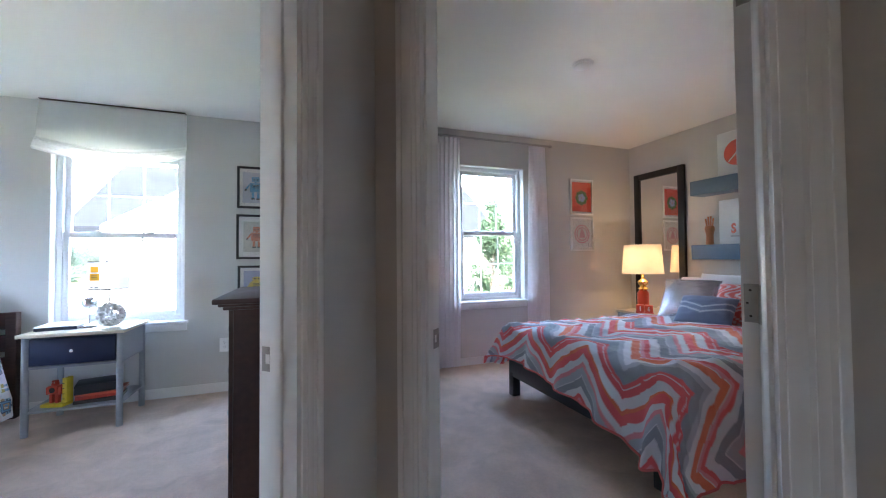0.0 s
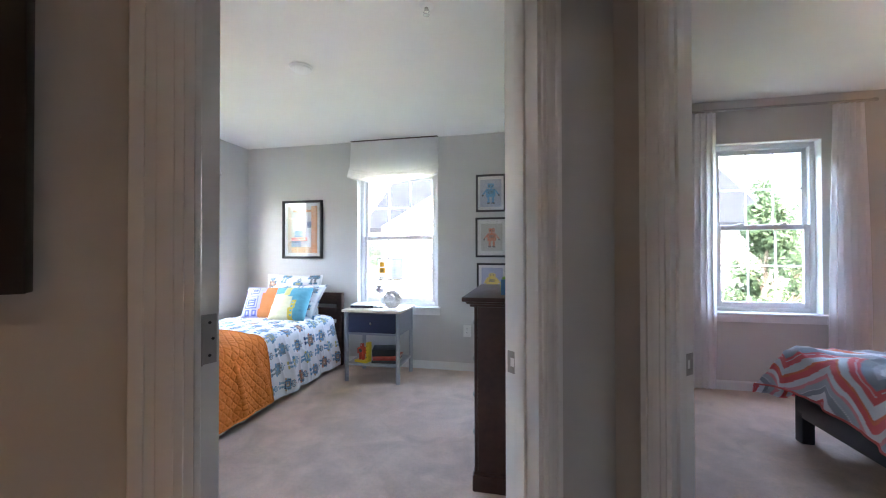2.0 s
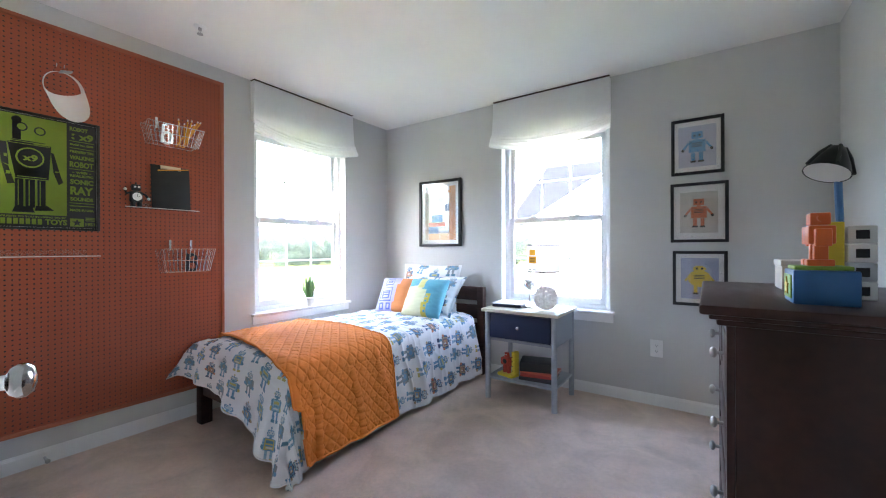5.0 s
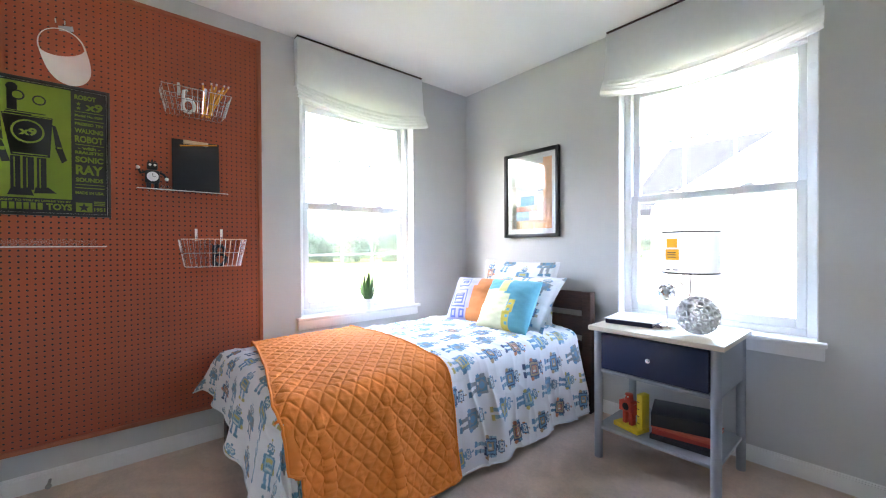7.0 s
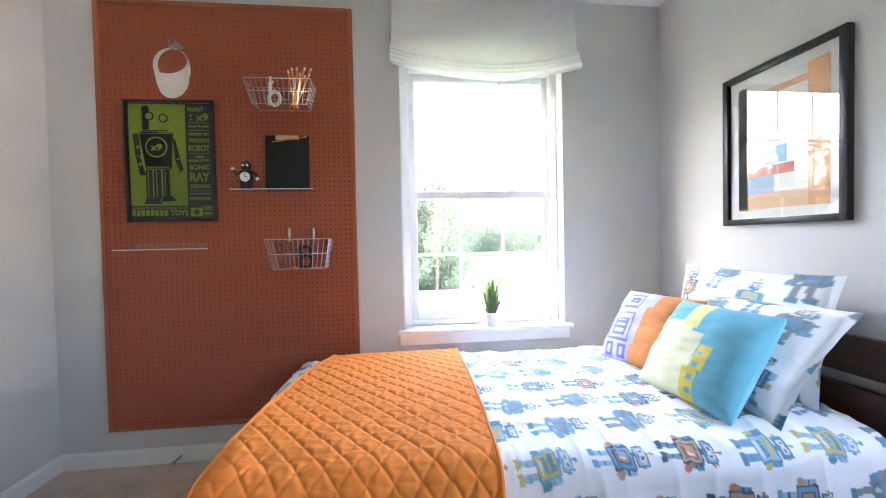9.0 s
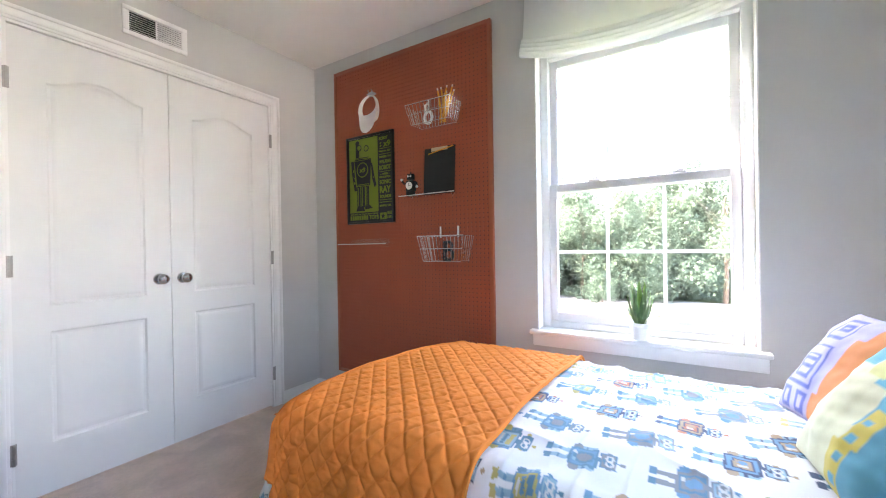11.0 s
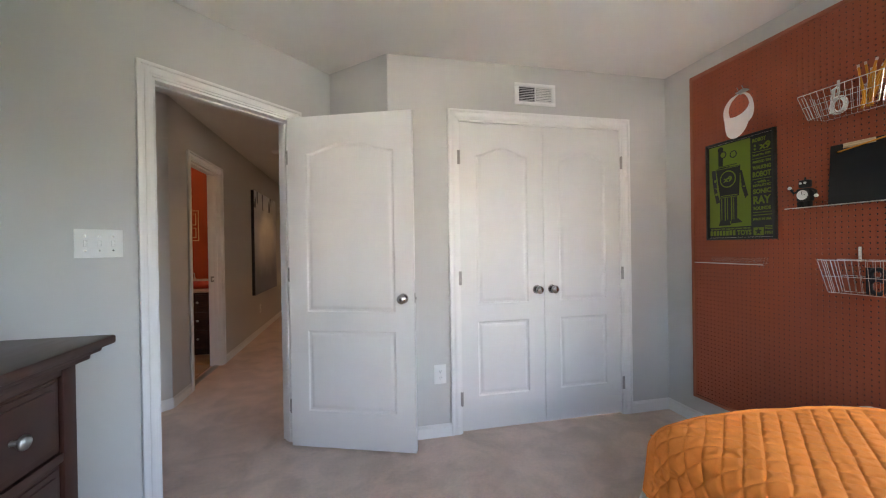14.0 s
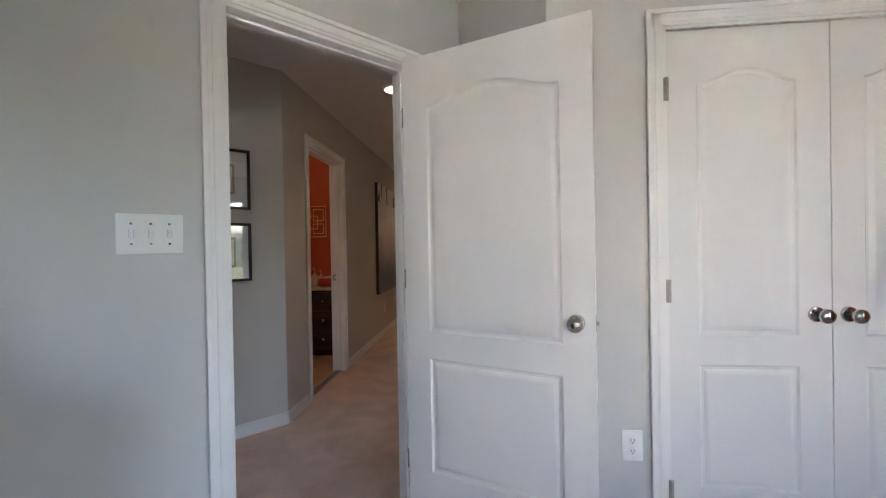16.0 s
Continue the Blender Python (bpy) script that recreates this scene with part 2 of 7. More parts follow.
def grid_mesh(name, P, material, colours=None, thick=0.0, closed=False):
    """A sheet from an array of points (rows, columns, 3), with colours for its points if given."""
    r, c, _ = P.shape
    idx = np.arange(r * c).reshape(r, c)
    f = np.stack([idx[:-1, :-1], idx[:-1, 1:], idx[1:, 1:], idx[1:, :-1]], -1).reshape(-1, 4)
    me = bpy.data.meshes.new(name)
    me.vertices.add(r * c)
    me.vertices.foreach_set("co", P.reshape(-1).astype(np.float32))
    me.loops.add(f.size)
    me.loops.foreach_set("vertex_index", f.reshape(-1).astype(np.int32))
    me.polygons.add(len(f))
    me.polygons.foreach_set("loop_start", np.arange(0, f.size, 4, dtype=np.int32))
    me.update(calc_edges=True)
    if colours is not None:
        at = me.color_attributes.new("Col", "FLOAT_COLOR", "POINT")
        full = np.ones((r * c, 4), np.float32)
        full[:, :3] = colours.reshape(-1, 3)
        at.data.foreach_set("color", full.reshape(-1))
    me.materials.append(material)
    me.polygons.foreach_set("use_smooth", [True] * len(me.polygons))
    return me


def fnoise(X, Y, seed=0, octaves=3):
    """Smooth uneven waves for cloth."""
    rng = np.random.RandomState(seed)
    out = np.zeros_like(X)
    for o in range(octaves):
        for _ in range(5):
            a, ph, k = rng.rand() * 6.283, rng.rand() * 6.283, (1.6 ** o) * (0.7 + 0.6 * rng.rand())
            out += np.sin(k * (X * np.cos(a) + Y * np.sin(a)) + ph) / (1.7 ** o)
    return out / 6


# ---------------------------------------------------------------- setting
CEILING, TH = 2.45, 0.115
# wall frames: x runs along the wall, the seen face is at y = 0, the room at -y
F_NORTH, F_WEST = pose(-3.0, 4.0, 0), pose(-3.0, 0.757, 0, 0, 0, 90)
F_CLOSET, F_BUMP = pose(-0.952, 0.757, 0, 0, 0, 180), pose(-0.58, 0.385, 0, 0, 0, 135)
F_DOOR, F_EAST = pose(0.56, 1.525, 0, 0, 0, -135), pose(0.56, 4.0, 0, 0, 0, -90)
F_DOOR2, F_PICS = pose(0.479, 1.281, 0, 0, 0, -45), pose(1.32, 0.44, 0, 0, 0, -135)
F_HALLE, F_HALLW, F_HALLS = pose(0.68, -0.2, 0, 0, 0, -90), pose(-0.75, -5.2, 0, 0, 0, 90), pose(0.80, -5.2, 0, 0, 0, 180)
F_N2, F_E2, F_S2, F_W2 = pose(0.675, 3.95, 0), pose(4.3, 3.95, 0, 0, 0, -90), pose(4.3, -0.35, 0, 0, 0, 180), pose(1.44, -0.35, 0, 0, 0, 90)
F_BN, F_BE, F_BS = pose(0.79, -0.30, 0), pose(2.5, -0.30, 0, 0, 0, -90), pose(2.5, -2.3, 0, 0, 0, 180)


def wall(name, f, x0, x1, openings=(), material=WALL, top=2.6, th=TH, label="painted plain wall"):
    bm = bmesh.new()
    x = x0
    for a, b, lo, hi in sorted(openings):
        box(bm, x, 0, 0, a, th, top)
        if lo > 0:
            box(bm, a, 0, 0, b, th, lo)
        box(bm, a, 0, hi, b, th, top)
        x = b
    box(bm, x, 0, 0, x1, th, top)
    return solid(name, bm, material, label, "wall", f, kind="structure", sharp=20)


def baseboard(f, x0, x1):
    bm = bmesh.new()
    box(bm, x0, -0.011, 0, x1, 0, 0.066)
    box(bm, x0, -0.008, 0.066, x1, 0, 0.074, 0.003)
    box(bm, x0, -0.005, 0.074, x1, 0, 0.083, 0.002)
    return solid("baseboard", bm, WHITE, "white painted skirting board along the wall", "baseboard", f, kind="structure")


def casing(f, x0, x1, top, y=0.0, side=-1, w=0.064, wr=0.0):
    """Moulded white trim round a door opening, on one face of the wall."""
    ob = tagged(new("trim"), "white moulded door casing", "trim", kind="structure")
    ob.matrix_basis = f
    for k in range(3):
        bm = bmesh.new()
        for o, i, d in ((0.0, w, 0.011), (0.0, 0.018, 0.018), (0.030, 0.052, 0.0145)):
            a, b = y, y + side * d
            if k == 0:
                box(bm, x0 - w + o, a, 0, x0 - w + i, b, top + w - o, 0.003)
            elif k == 1:
                box(bm, x1 + (wr or w) - i, a, 0, x1 + (wr or w) - o, b, top + w - o, 0.003)
                if wr and o == 0.0 and d < 0.012:
                    box(bm, x1, a, 0, x1 + wr - w + 0.004, b, top, 0.003)
            else:
                box(bm, x0 - w + o + 0.001, a, top + w - i, x1 + w - o - 0.001, b, top + w - o, 0.003)
        part("casing_board", bm, WHITE, ob)
    return ob


def jamb(f, x0, x1, top, stop=0.07):
    """The lining of a door opening with its stop."""
    bm = bmesh.new()
    for a, b in ((x0 - 0.004, x0 + 0.012), (x1 - 0.012, x1 + 0.004)):
        box(bm, a, -0.004, 0, b, TH + 0.004, top)
    box(bm, x0, -0.004, top - 0.012, x1, TH + 0.004, top + 0.004)
    box(bm, x0 + 0.012, stop, 0, x0 + 0.022, stop + 0.035, top - 0.012, 0.002)
    box(bm, x1 - 0.022, stop, 0, x1 - 0.012, stop + 0.035, top - 0.012, 0.002)
    box(bm, x0 + 0.012, stop, top - 0.022, x1 - 0.012, stop + 0.035, top - 0.012, 0.002)
    return solid("trim", bm, WHITE, "white painted door lining", "door frame", f, kind="structure")


def window(name, f, x0, x1, z0, z1, wall_th, label):
    """A double-hung vinyl window with grilles, in a drywall return, with a sill."""
    ob = thing(name, label, "window", f, kind="structure")
    bm = bmesh.new()      # lining of the return
    box(bm, x0 - 0.002, 0.002, z0, x0 + 0.006, wall_th - 0.05, z1)
    box(bm, x1 - 0.006, 0.002, z0, x1 + 0.002, wall_th - 0.05, z1)
    box(bm, x0, 0.002, z1 - 0.006, x1, wall_th - 0.05, z1 + 0.002)
    part("window_lining", bm, WHITE, ob)
    bm = bmesh.new()      # outer frame
    a, b = wall_th - 0.075, wall_th - 0.005
    for xa, xb in ((x0 + 0.006, x0 + 0.048), (x1 - 0.048, x1 - 0.006)):
        box(bm, xa, a, z0, xb, b, z1, 0.004)
    box(bm, x0 + 0.048, a, z1 - 0.048, x1 - 0.048, b, z1, 0.004)
    box(bm, x0 + 0.048, a, z0, x1 - 0.048, b, z0 + 0.035, 0.004)
    part("window_frame", bm, VINYL, ob)
    zm = (z0 + z1) / 2
    for k, (lo, hi, y) in enumerate(((z0 + 0.035, zm + 0.022, a + 0.006), (zm - 0.022, z1 - 0.048, a + 0.036))):
        xa, xb, w = x0 + 0.048, x1 - 0.048, 0.040
        bm = bmesh.new()
        box(bm, xa, y, lo, xa + w, y + 0.028, hi, 0.004)
        box(bm, xb - w, y, lo, xb, y + 0.028, hi, 0.004)
        box(bm, xa + w, y, hi - 0.042, xb - w, y + 0.028, hi, 0.004)
        box(bm, xa + w, y, lo, xb - w, y + 0.028, lo + 0.05, 0.004)
        sash = part("sash", bm, VINYL, ob)
        bm = bmesh.new()
        box(bm, xa + w, y + 0.011, lo + 0.05, xb - w, y + 0.017, hi - 0.042)
        pane = part("pane", bm, GLASS, sash, "clear window glass")
        pane.visible_shadow = False
        ga, gb, ha, hb = xa + w, xb - w, lo + 0.05, hi - 0.042
        for j in (1, 2):
            bm = bmesh.new()
            g = ga + (gb - ga) * j / 3
            box(bm, g - 0.0075, y + 0.004, ha, g + 0.0075, y + 0.0105, hb, 0.002)
            part("grille_bar", bm, GRILLE, sash)
        bm = bmesh.new()
        h = (ha + hb) / 2
        box(bm, ga, y + 0.0035, h - 0.0075, gb, y + 0.0100, h + 0.0075, 0.002)
        part("grille_bar", bm, GRILLE, sash)
    for g in (0.3, 0.7):
        bm = bmesh.new()
        c = x0 + (x1 - x0) * g
        box(bm, c - 0.03, a + 0.002, zm + 0.022, c + 0.03, a + 0.030, zm + 0.032, 0.004)
        box(bm, c - 0.012, a - 0.002, zm + 0.030, c + 0.022, a + 0.018, zm + 0.042, 0.004)
        part("sash_lock", bm, VINYL, ob)
    bm = bmesh.new()
    box(bm, x0 - 0.032, -0.045, z0 - 0.022, x1 + 0.032, 0, z0, 0.006)
    box(bm, x0 + 0.001, -0.001, z0 - 0.021, x1 - 0.001, a, z0 - 0.001)
    box(bm, x0 - 0.022, -0.016, z0 - 0.085, x1 + 0.022, 0, z0 - 0.022, 0.004)
    part("window_sill", bm, WHITE, ob)
    sky_portal(f @ T((x0 + x1) / 2, wall_th + 0.03, (z0 + z1) / 2) @ pose(0, 0, 0, -90, 0, 0), x1 - x0, z1 - z0)
    return ob


def slab(name, pts, z0, z1, material, label, category):
    bm = bmesh.new()
    prism(bm, pts, z0, z1)
    return solid(name, bm, material, label, category, kind="structure", sharp=20)


OUT = 0.15
slab("floor", [(-3.15, -5.35), (4.45, -5.35), (4.45, 4.15), (-3.15, 4.15)], -0.2, 0.0, CARPET, "beige cut-pile carpet with brushed marks", "floor")
slab("ceiling", [(-3.15, 4.15), (0.62, 4.15), (0.62, 1.22), (1.40, 0.44), (0.75, -0.2), (0.75, -5.35), (-3.15, -5.35)], CEILING, CEILING + 0.1, CEIL, "off-white painted ceiling", "ceiling")
slab("ceiling", [(0.62, 1.22), (0.62, 4.15), (4.45, 4.15), (4.45, -0.45), (1.40, -0.45), (1.40, 0.44)], 2.58, 2.68, CEIL, "off-white painted ceiling of the second bedroom", "ceiling")
slab("ceiling", [(0.75, -0.2), (2.6, -0.2), (2.6, -2.4), (0.75, -2.4)], CEILING, CEILING + 0.1, CEIL, "bathroom ceiling", "ceiling")

W1 = (1.728, 2.650, 0.635, 2.12)      # along the west wall
W2 = (1.387, 2.305, 0.650, 2.12)      # along the north wall
W3 = (1.200, 2.020, 0.690, 2.20)      # along the second bedroom's north wall
D1 = (0.545, 1.298, 2.045)            # bedroom door in its wall
D2 = (0.150, 0.997, 2.075)            # second bedroom's door
DB = (0.394, 1.141, 2.045)            # bathroom door
DC = (0.446, 1.666, 2.062)            # closet doors
wall("wall_north", F_NORTH, -0.15, 3.56, [W2], th=OUT)
wall("wall_west", F_WEST, -0.15, 3.243, [W1], th=OUT)
wall("wall_closet", F_CLOSET, 0.0, 2.048, [(DC[0], DC[1], 0, DC[2])])
wall("wall_bump", F_BUMP, 0.0, 0.526)
wall("wall_door", F_DOOR, -0.02, 2.35, [(D1[0], D1[1], 0, D1[2])])
wall("wall_east", F_EAST, 0.0, 2.475)
wall("wall_second_door", F_DOOR2, 0.0, 1.28, [(D2[0], D2[1], 0, D2[2])], WALL2)
wall("wall_hall_pictures", F_PICS, 0.0, 0.905, (), WALL2)
wall("wall_hall_east", F_HALLE, 0.0, 5.1, [(DB[0], DB[1], 0, DB[2])], WALL2)
wall("wall_hall_west", F_HALLW, -0.1, 5.3, (), WALL2)
wall("wall_hall_south", F_HALLS, 0.0, 1.7, (), WALL2)
wall("wall_second_north", F_N2, -0.1, 3.72, [W3], WALL2, th=OUT, top=2.65)
wall("wall_second_east", F_E2, 0.0, 4.4, (), WALL2, top=2.65)
wall("wall_second_south", F_S2, 0.0, 2.95, (), WALL2, top=2.65)
wall("wall_second_west", F_W2, -0.1, 0.95, (), WALL2, top=2.65)
baseboard(F_NORTH, 0, 3.56)
baseboard(F_WEST, 0, 3.243)
baseboard(F_CLOSET, 0.02, DC[0] - 0.064)
baseboard(F_CLOSET, DC[1] + 0.064, 2.048)
baseboard(F_BUMP, 0, 0.526)
baseboard(F_DOOR, 0.0, D1[0] - 0.064)
baseboard(F_DOOR, D1[1] + 0.064, 1.61)
baseboard(F_EAST, 0, 2.475)
baseboard(F_PICS, 0, 0.905)
baseboard(F_HALLE, 0, DB[0] - 0.064)
baseboard(F_HALLE, DB[1] + 0.064, 5.0)
baseboard(F_HALLW, 0, 5.2)
baseboard(F_N2, 0, 3.625)
baseboard(F_E2, 0, 4.3)
for f, d in ((F_DOOR, D1), (F_DOOR2, D2), (F_HALLE, DB)):
    casing(f, d[0], d[1], d[2], wr=0.095 if f is F_DOOR2 else 0.0)
    casing(f, d[0], d[1], d[2], TH, 1)
casing(F_CLOSET, DC[0], DC[1], DC[2])
jamb(F_DOOR, D1[0], D1[1], D1[2], 0.042)
jamb(F_DOOR2, D2[0], D2[1], D2[2], 0.022)
jamb(F_HALLE, DB[0], DB[1], DB[2], 0.03)
jamb(F_CLOSET, DC[0], DC[1], DC[2], 0.045)
window("window_1", F_WEST, *W1, OUT, "white double-hung window with grilles and a sill")
window("window_2", F_NORTH, *W2, OUT, "white double-hung window with grilles and a sill")
window("window_3", F_N2, *W3, OUT, "white double-hung window with grilles between curtains")
bm = bmesh.new()
box(bm, -2.9, -0.05, 0, -1.2, -0.04, 2.5)
box(bm, -2.9, -0.05, 2.5, -1.2, 0.70, 2.51)
solid("wall_closet_back", bm, WALL, "plain inner wall of the closet", "wall", kind="structure")


# ---------------------------------------------------------------- doors
def inset(pts, d):
    """A closed outline (counter-clockwise) moved inwards."""
    out, k = [], len(pts)
    for i in range(k):
        p, a, b = Vector(pts[i]), Vector(pts[i - 1]), Vector(pts[(i + 1) % k])
        e, f = (p - a).normalized(), (b - p).normalized()
        n1, n2 = Vector((-e.y, e.x)), Vector((-f.y, f.x))
        q = (n1 + n2)
        q = q / max(0.3, q.length_squared / 2) if q.length > 1e-6 else n1
        out.append(tuple(p + d * q))
    return out


def panel_outline(x0, x1, z0, z1, rise):
    pts = [(x0, z0), (x1, z0)]
    k = 14
    for i in range(k + 1):
        u = i / k
        pts.append((x1 + (x0 - x1) * u, z1 + rise * (0.5 - 0.5 * math.cos(2 * math.pi * u)) ** 0.85))
    return pts if rise else [(x0, z0), (x1, z0), (x1, z1), (x0, z1)]


def door_leaf(bm, w, h, th, panels):
    """A moulded two-panel door leaf: x from 0 to w, y from -th to 0."""
    for y, s in ((0.0, -1.0), (-th, 1.0)):
        tmp = bmesh.new()
        edges = []
        loops = [[(0, 0), (w, 0), (w, h), (0, h)]] + panels
        for lp in loops:
            vs = [tmp.verts.new((x, y, z)) for x, z in lp]
            edges += [tmp.edges.new((vs[i], vs[(i + 1) % len(vs)])) for i in range(len(vs))]
        bmesh.ops.triangle_fill(tmp, use_beauty=True, use_dissolve=False, edges=edges)
        for lp in panels:
            rings = []
            for d, depth in ((0, 0), (0.008, 0.007), (0.018, 0.008), (0.034, 0.002), (0.040, 0.0015)):
                rings.append([tmp.verts.new((x, y + s * depth, z)) for x, z in inset(lp, d)])
            for a, b in zip(rings, rings[1:]):
                for i in range(len(a)):
                    tmp.faces.new((a[i], a[(i + 1) % len(a)], b[(i + 1) % len(b)], b[i]))
            tmp.faces.new(rings[-1])
        bmesh.ops.remove_doubles(tmp, verts=list(tmp.verts), dist=1e-5)
        merge(bm, tmp)
    rim = [(0, 0), (w, 0), (w, h), (0, h)]
    for i in range(4):
        (xa, za), (xb, zb) = rim[i], rim[(i + 1) % 4]
        bm.faces.new([bm.verts.new(p) for p in ((xa, 0, za), (xb, 0, zb), (xb, -th, zb), (xa, -th, za))])
    bmesh.ops.remove_doubles(bm, verts=list(bm.verts), dist=1e-5)
    return bm


def knob(parent, x, y, z, side):
    """A round door knob on a rose, standing out along side * y."""
    bm = bmesh.new()
    cyl(bm, (x, y, z), (x, y + side * 0.008, z), 0.031, 0.028, 24, 0.002)
    cyl(bm, (x, y + side * 0.008, z), (x, y + side * 0.035, z), 0.011, 0.013, 16)
    tmp = bmesh.new()
    lathe(tmp, [(0.010, 0), (0.022, 0.006), (0.0275, 0.015), (0.027, 0.024), (0.020, 0.032), (0.008, 0.035)], seg=24)
    merge(bm, tmp, T(x, y + side * 0.030, z) @ pose(0, 0, 0, -90 * side, 0, 0))
    return part("door_knob", bm, KNOB, parent, "polished nickel door knob")


def hinge(parent, m, name="hinge", leaf=(0.030, 0.032)):
    """Two leaves with screws and a knuckle of three turns, upright at the origin."""
    bm = bmesh.new()
    for sx, w in ((-1, leaf[0]), (1, leaf[1])):
        if w:
            box(bm, 0, -0.001, -0.045, sx * w, 0.0015, 0.045, 0.001)
    for k in range(3):
        cyl(bm, (0, -0.004, -0.045 + k * 0.03), (0, -0.004, -0.0155 + k * 0.03), 0.006, None, 12, 0.001)
    ob = part(name, bm, NICKEL, parent, "satin nickel butt hinge", m)
    for sx, w in ((-1, leaf[0]), (1, leaf[1])):
        if w > 0.015:
            for zz in (-0.03, 0.0, 0.03):
                x = sx * w * (0.60 if zz else 0.78)
                part("screw", cyl(bmesh.new(), (x, -0.0022, zz), (x, 0.0026, zz), 0.0028, None, 10), DARKMETAL, ob)
    return ob


DW, DH = 0.787, 2.028
HX, HY, DANG = -0.353, 0.630, 158.9
door = thing("door_1", "open white two-panel interior door with arched top panel", "door", pose(HX, HY, 0.012, 0, 0, DANG), kind="structure")
part("door_leaf", door_leaf(bmesh.new(), DW, DH, 0.035, [panel_outline(0.115, DW - 0.115, 0.22, 0.715, 0), panel_outline(0.115, DW - 0.115, 0.83, 1.80, 0.065)]), DOORW, door, sharp=20)
knob(door, DW - 0.065, -0.035, 0.915, -1)
knob(door, DW - 0.065, 0.0, 0.915, 1)
bm = bmesh.new()
box(bm, DW, -0.029, 0.885, DW + 0.0012, -0.006, 0.945)
box(bm, DW, -0.024, 0.907, DW + 0.012, -0.011, 0.923, 0.003)
part("latch", bm, NICKEL, door, "satin nickel latch")
for z in (0.22, 1.055, 1.80):
    hinge(door, T(-0.0012, 0.002, z) @ pose(0, 0, 0, 0, 0, -90), leaf=(0.0, 0.032))
# the second bedroom's door, swung right back
door2 = thing("door_2", "open white interior door of the second bedroom", "door", pose(1.254, 0.660, 0.012, 0, 0, 20) @ T(0, 0.035, 0), kind="structure")
W2 = 0.735
part("door_leaf", door_leaf(bmesh.new(), W2, DH, 0.035, [panel_outline(0.11, W2 - 0.11, 0.22, 0.715, 0), panel_outline(0.11, W2 - 0.11, 0.83, 1.80, 0.06)]), DOORW, door2, sharp=20)
knob(door2, W2 - 0.065, -0.035, 0.915, -1)
knob(door2, W2 - 0.065, 0.0, 0.915, 1)
for z in (0.22, 1.045, 1.80):
    hinge(door2, T(-0.0008, -0.037, z) @ pose(0, 0, 0, 0, 0, 90), leaf=(0.0, 0.032))
# leaves left on the linings
for z in (0.23, 1.067, 1.812):
    h = thing("hinge", "satin nickel hinge leaf screwed to the white door lining", "hinge", F_DOOR @ T(D1[1] - 0.0125, 0.020, z) @ pose(0, 0, 0, 0, 0, 90), group="hinges", kind="structure")
    hinge(h, Matrix(), "leaf", (0.022, 0.034))
for z in (0.23, 1.055, 1.812):
    h = thing("hinge", "satin nickel hinge leaf screwed to the white door lining", "hinge", F_DOOR2 @ T(D2[1] - 0.0125, 0.098, z) @ pose(0, 0, 0, 0, 0, 90), group="hinges", kind="structure")
    hinge(h, Matrix(), "leaf", (0.034, 0.022))


def strike(f, x, y, z, s):
    bm = bmesh.new()
    box(bm, x, y - 0.016, z - 0.030, x + s * 0.0015, y + 0.024, z - 0.012, 0.0005)
    box(bm, x, y - 0.016, z + 0.012, x + s * 0.0015, y + 0.024, z + 0.030, 0.0005)
    box(bm, x, y - 0.016, z - 0.012, x + s * 0.0015, y - 0.006, z + 0.012)
    box(bm, x, y + 0.010, z - 0.012, x + s * 0.0015, y + 0.024, z + 0.012)
    for zz in (-0.021, 0.021):
        cyl(bm, (x, y + 0.004, z + zz), (x + s * 0.0028, y + 0.004, z + zz), 0.0035, None, 8)
    ob = solid("strike_plate", bm, NICKEL, "satin nickel strike plate on the door lining", "strike plate", f, kind="structure")
    return ob


strike(F_DOOR, D1[0] + 0.012, 0.022, 0.925, 1)
strike(F_DOOR2, D2[0] + 0.012, 0.088, 0.915, 1)
strike(F_HALLE, DB[1] - 0.012, 0.075, 0.925, -1)

for k in (0, 1):
    wc = (DC[1] - DC[0]) / 2 - 0.015
    x0 = DC[0] + 0.013 + k * (wc + 0.004)
    cd = thing("closet_door", "closed white two-panel closet door with arched top panel", "door", F_CLOSET @ T(x0, 0.042, 0.012), group="closet doors")
    part("door_leaf", door_leaf(bmesh.new(), wc, 2.034, 0.035, [panel_outline(0.115, wc - 0.115, 0.22, 0.715, 0), panel_outline(0.115, wc - 0.115, 0.83, 1.82, 0.055)]), DOORW, cd, sharp=20)
    knob(cd, wc - 0.055 if k == 0 else 0.055, -0.035, 0.915, -1)
    for z in (0.22, 1.01, 1.80):
        hinge(cd, T(-0.006 if k == 0 else wc + 0.006, -0.0535, z), leaf=(0.010, 0.010))


# ---------------------------------------------------------------- wall and ceiling fixtures
def outlet(f, x, z, name="outlet"):
    ob = thing("outlet", "white duplex power outlet on the grey wall", "outlet", f @ T(x, 0, z), group="outlets")
    bm = bmesh.new()
    box(bm, -0.040, -0.006, -0.062, 0.040, 0, 0.062, 0.004)
    part("plate", bm, PLASTIC, ob)
    for zz in (-0.021, 0.021):
        bm = bmesh.new()
        cyl(bm, (0, -0.005, zz), (0, -0.0085, zz), 0.0165, None, 20, 0.001)
        sk = part("socket", bm, PLASTIC, ob)
        bm = bmesh.new()
        for sx in (-0.006, 0.006):
            box(bm, sx - 0.001, -0.0092, zz - 0.002, sx + 0.001, -0.0084, zz + 0.007)
        cyl(bm, (0, -0.0084, zz - 0.008), (0, -0.0092, zz - 0.008), 0.0025, None, 8)
        part("slot", bm, SHADEBLACK, sk)
    return ob


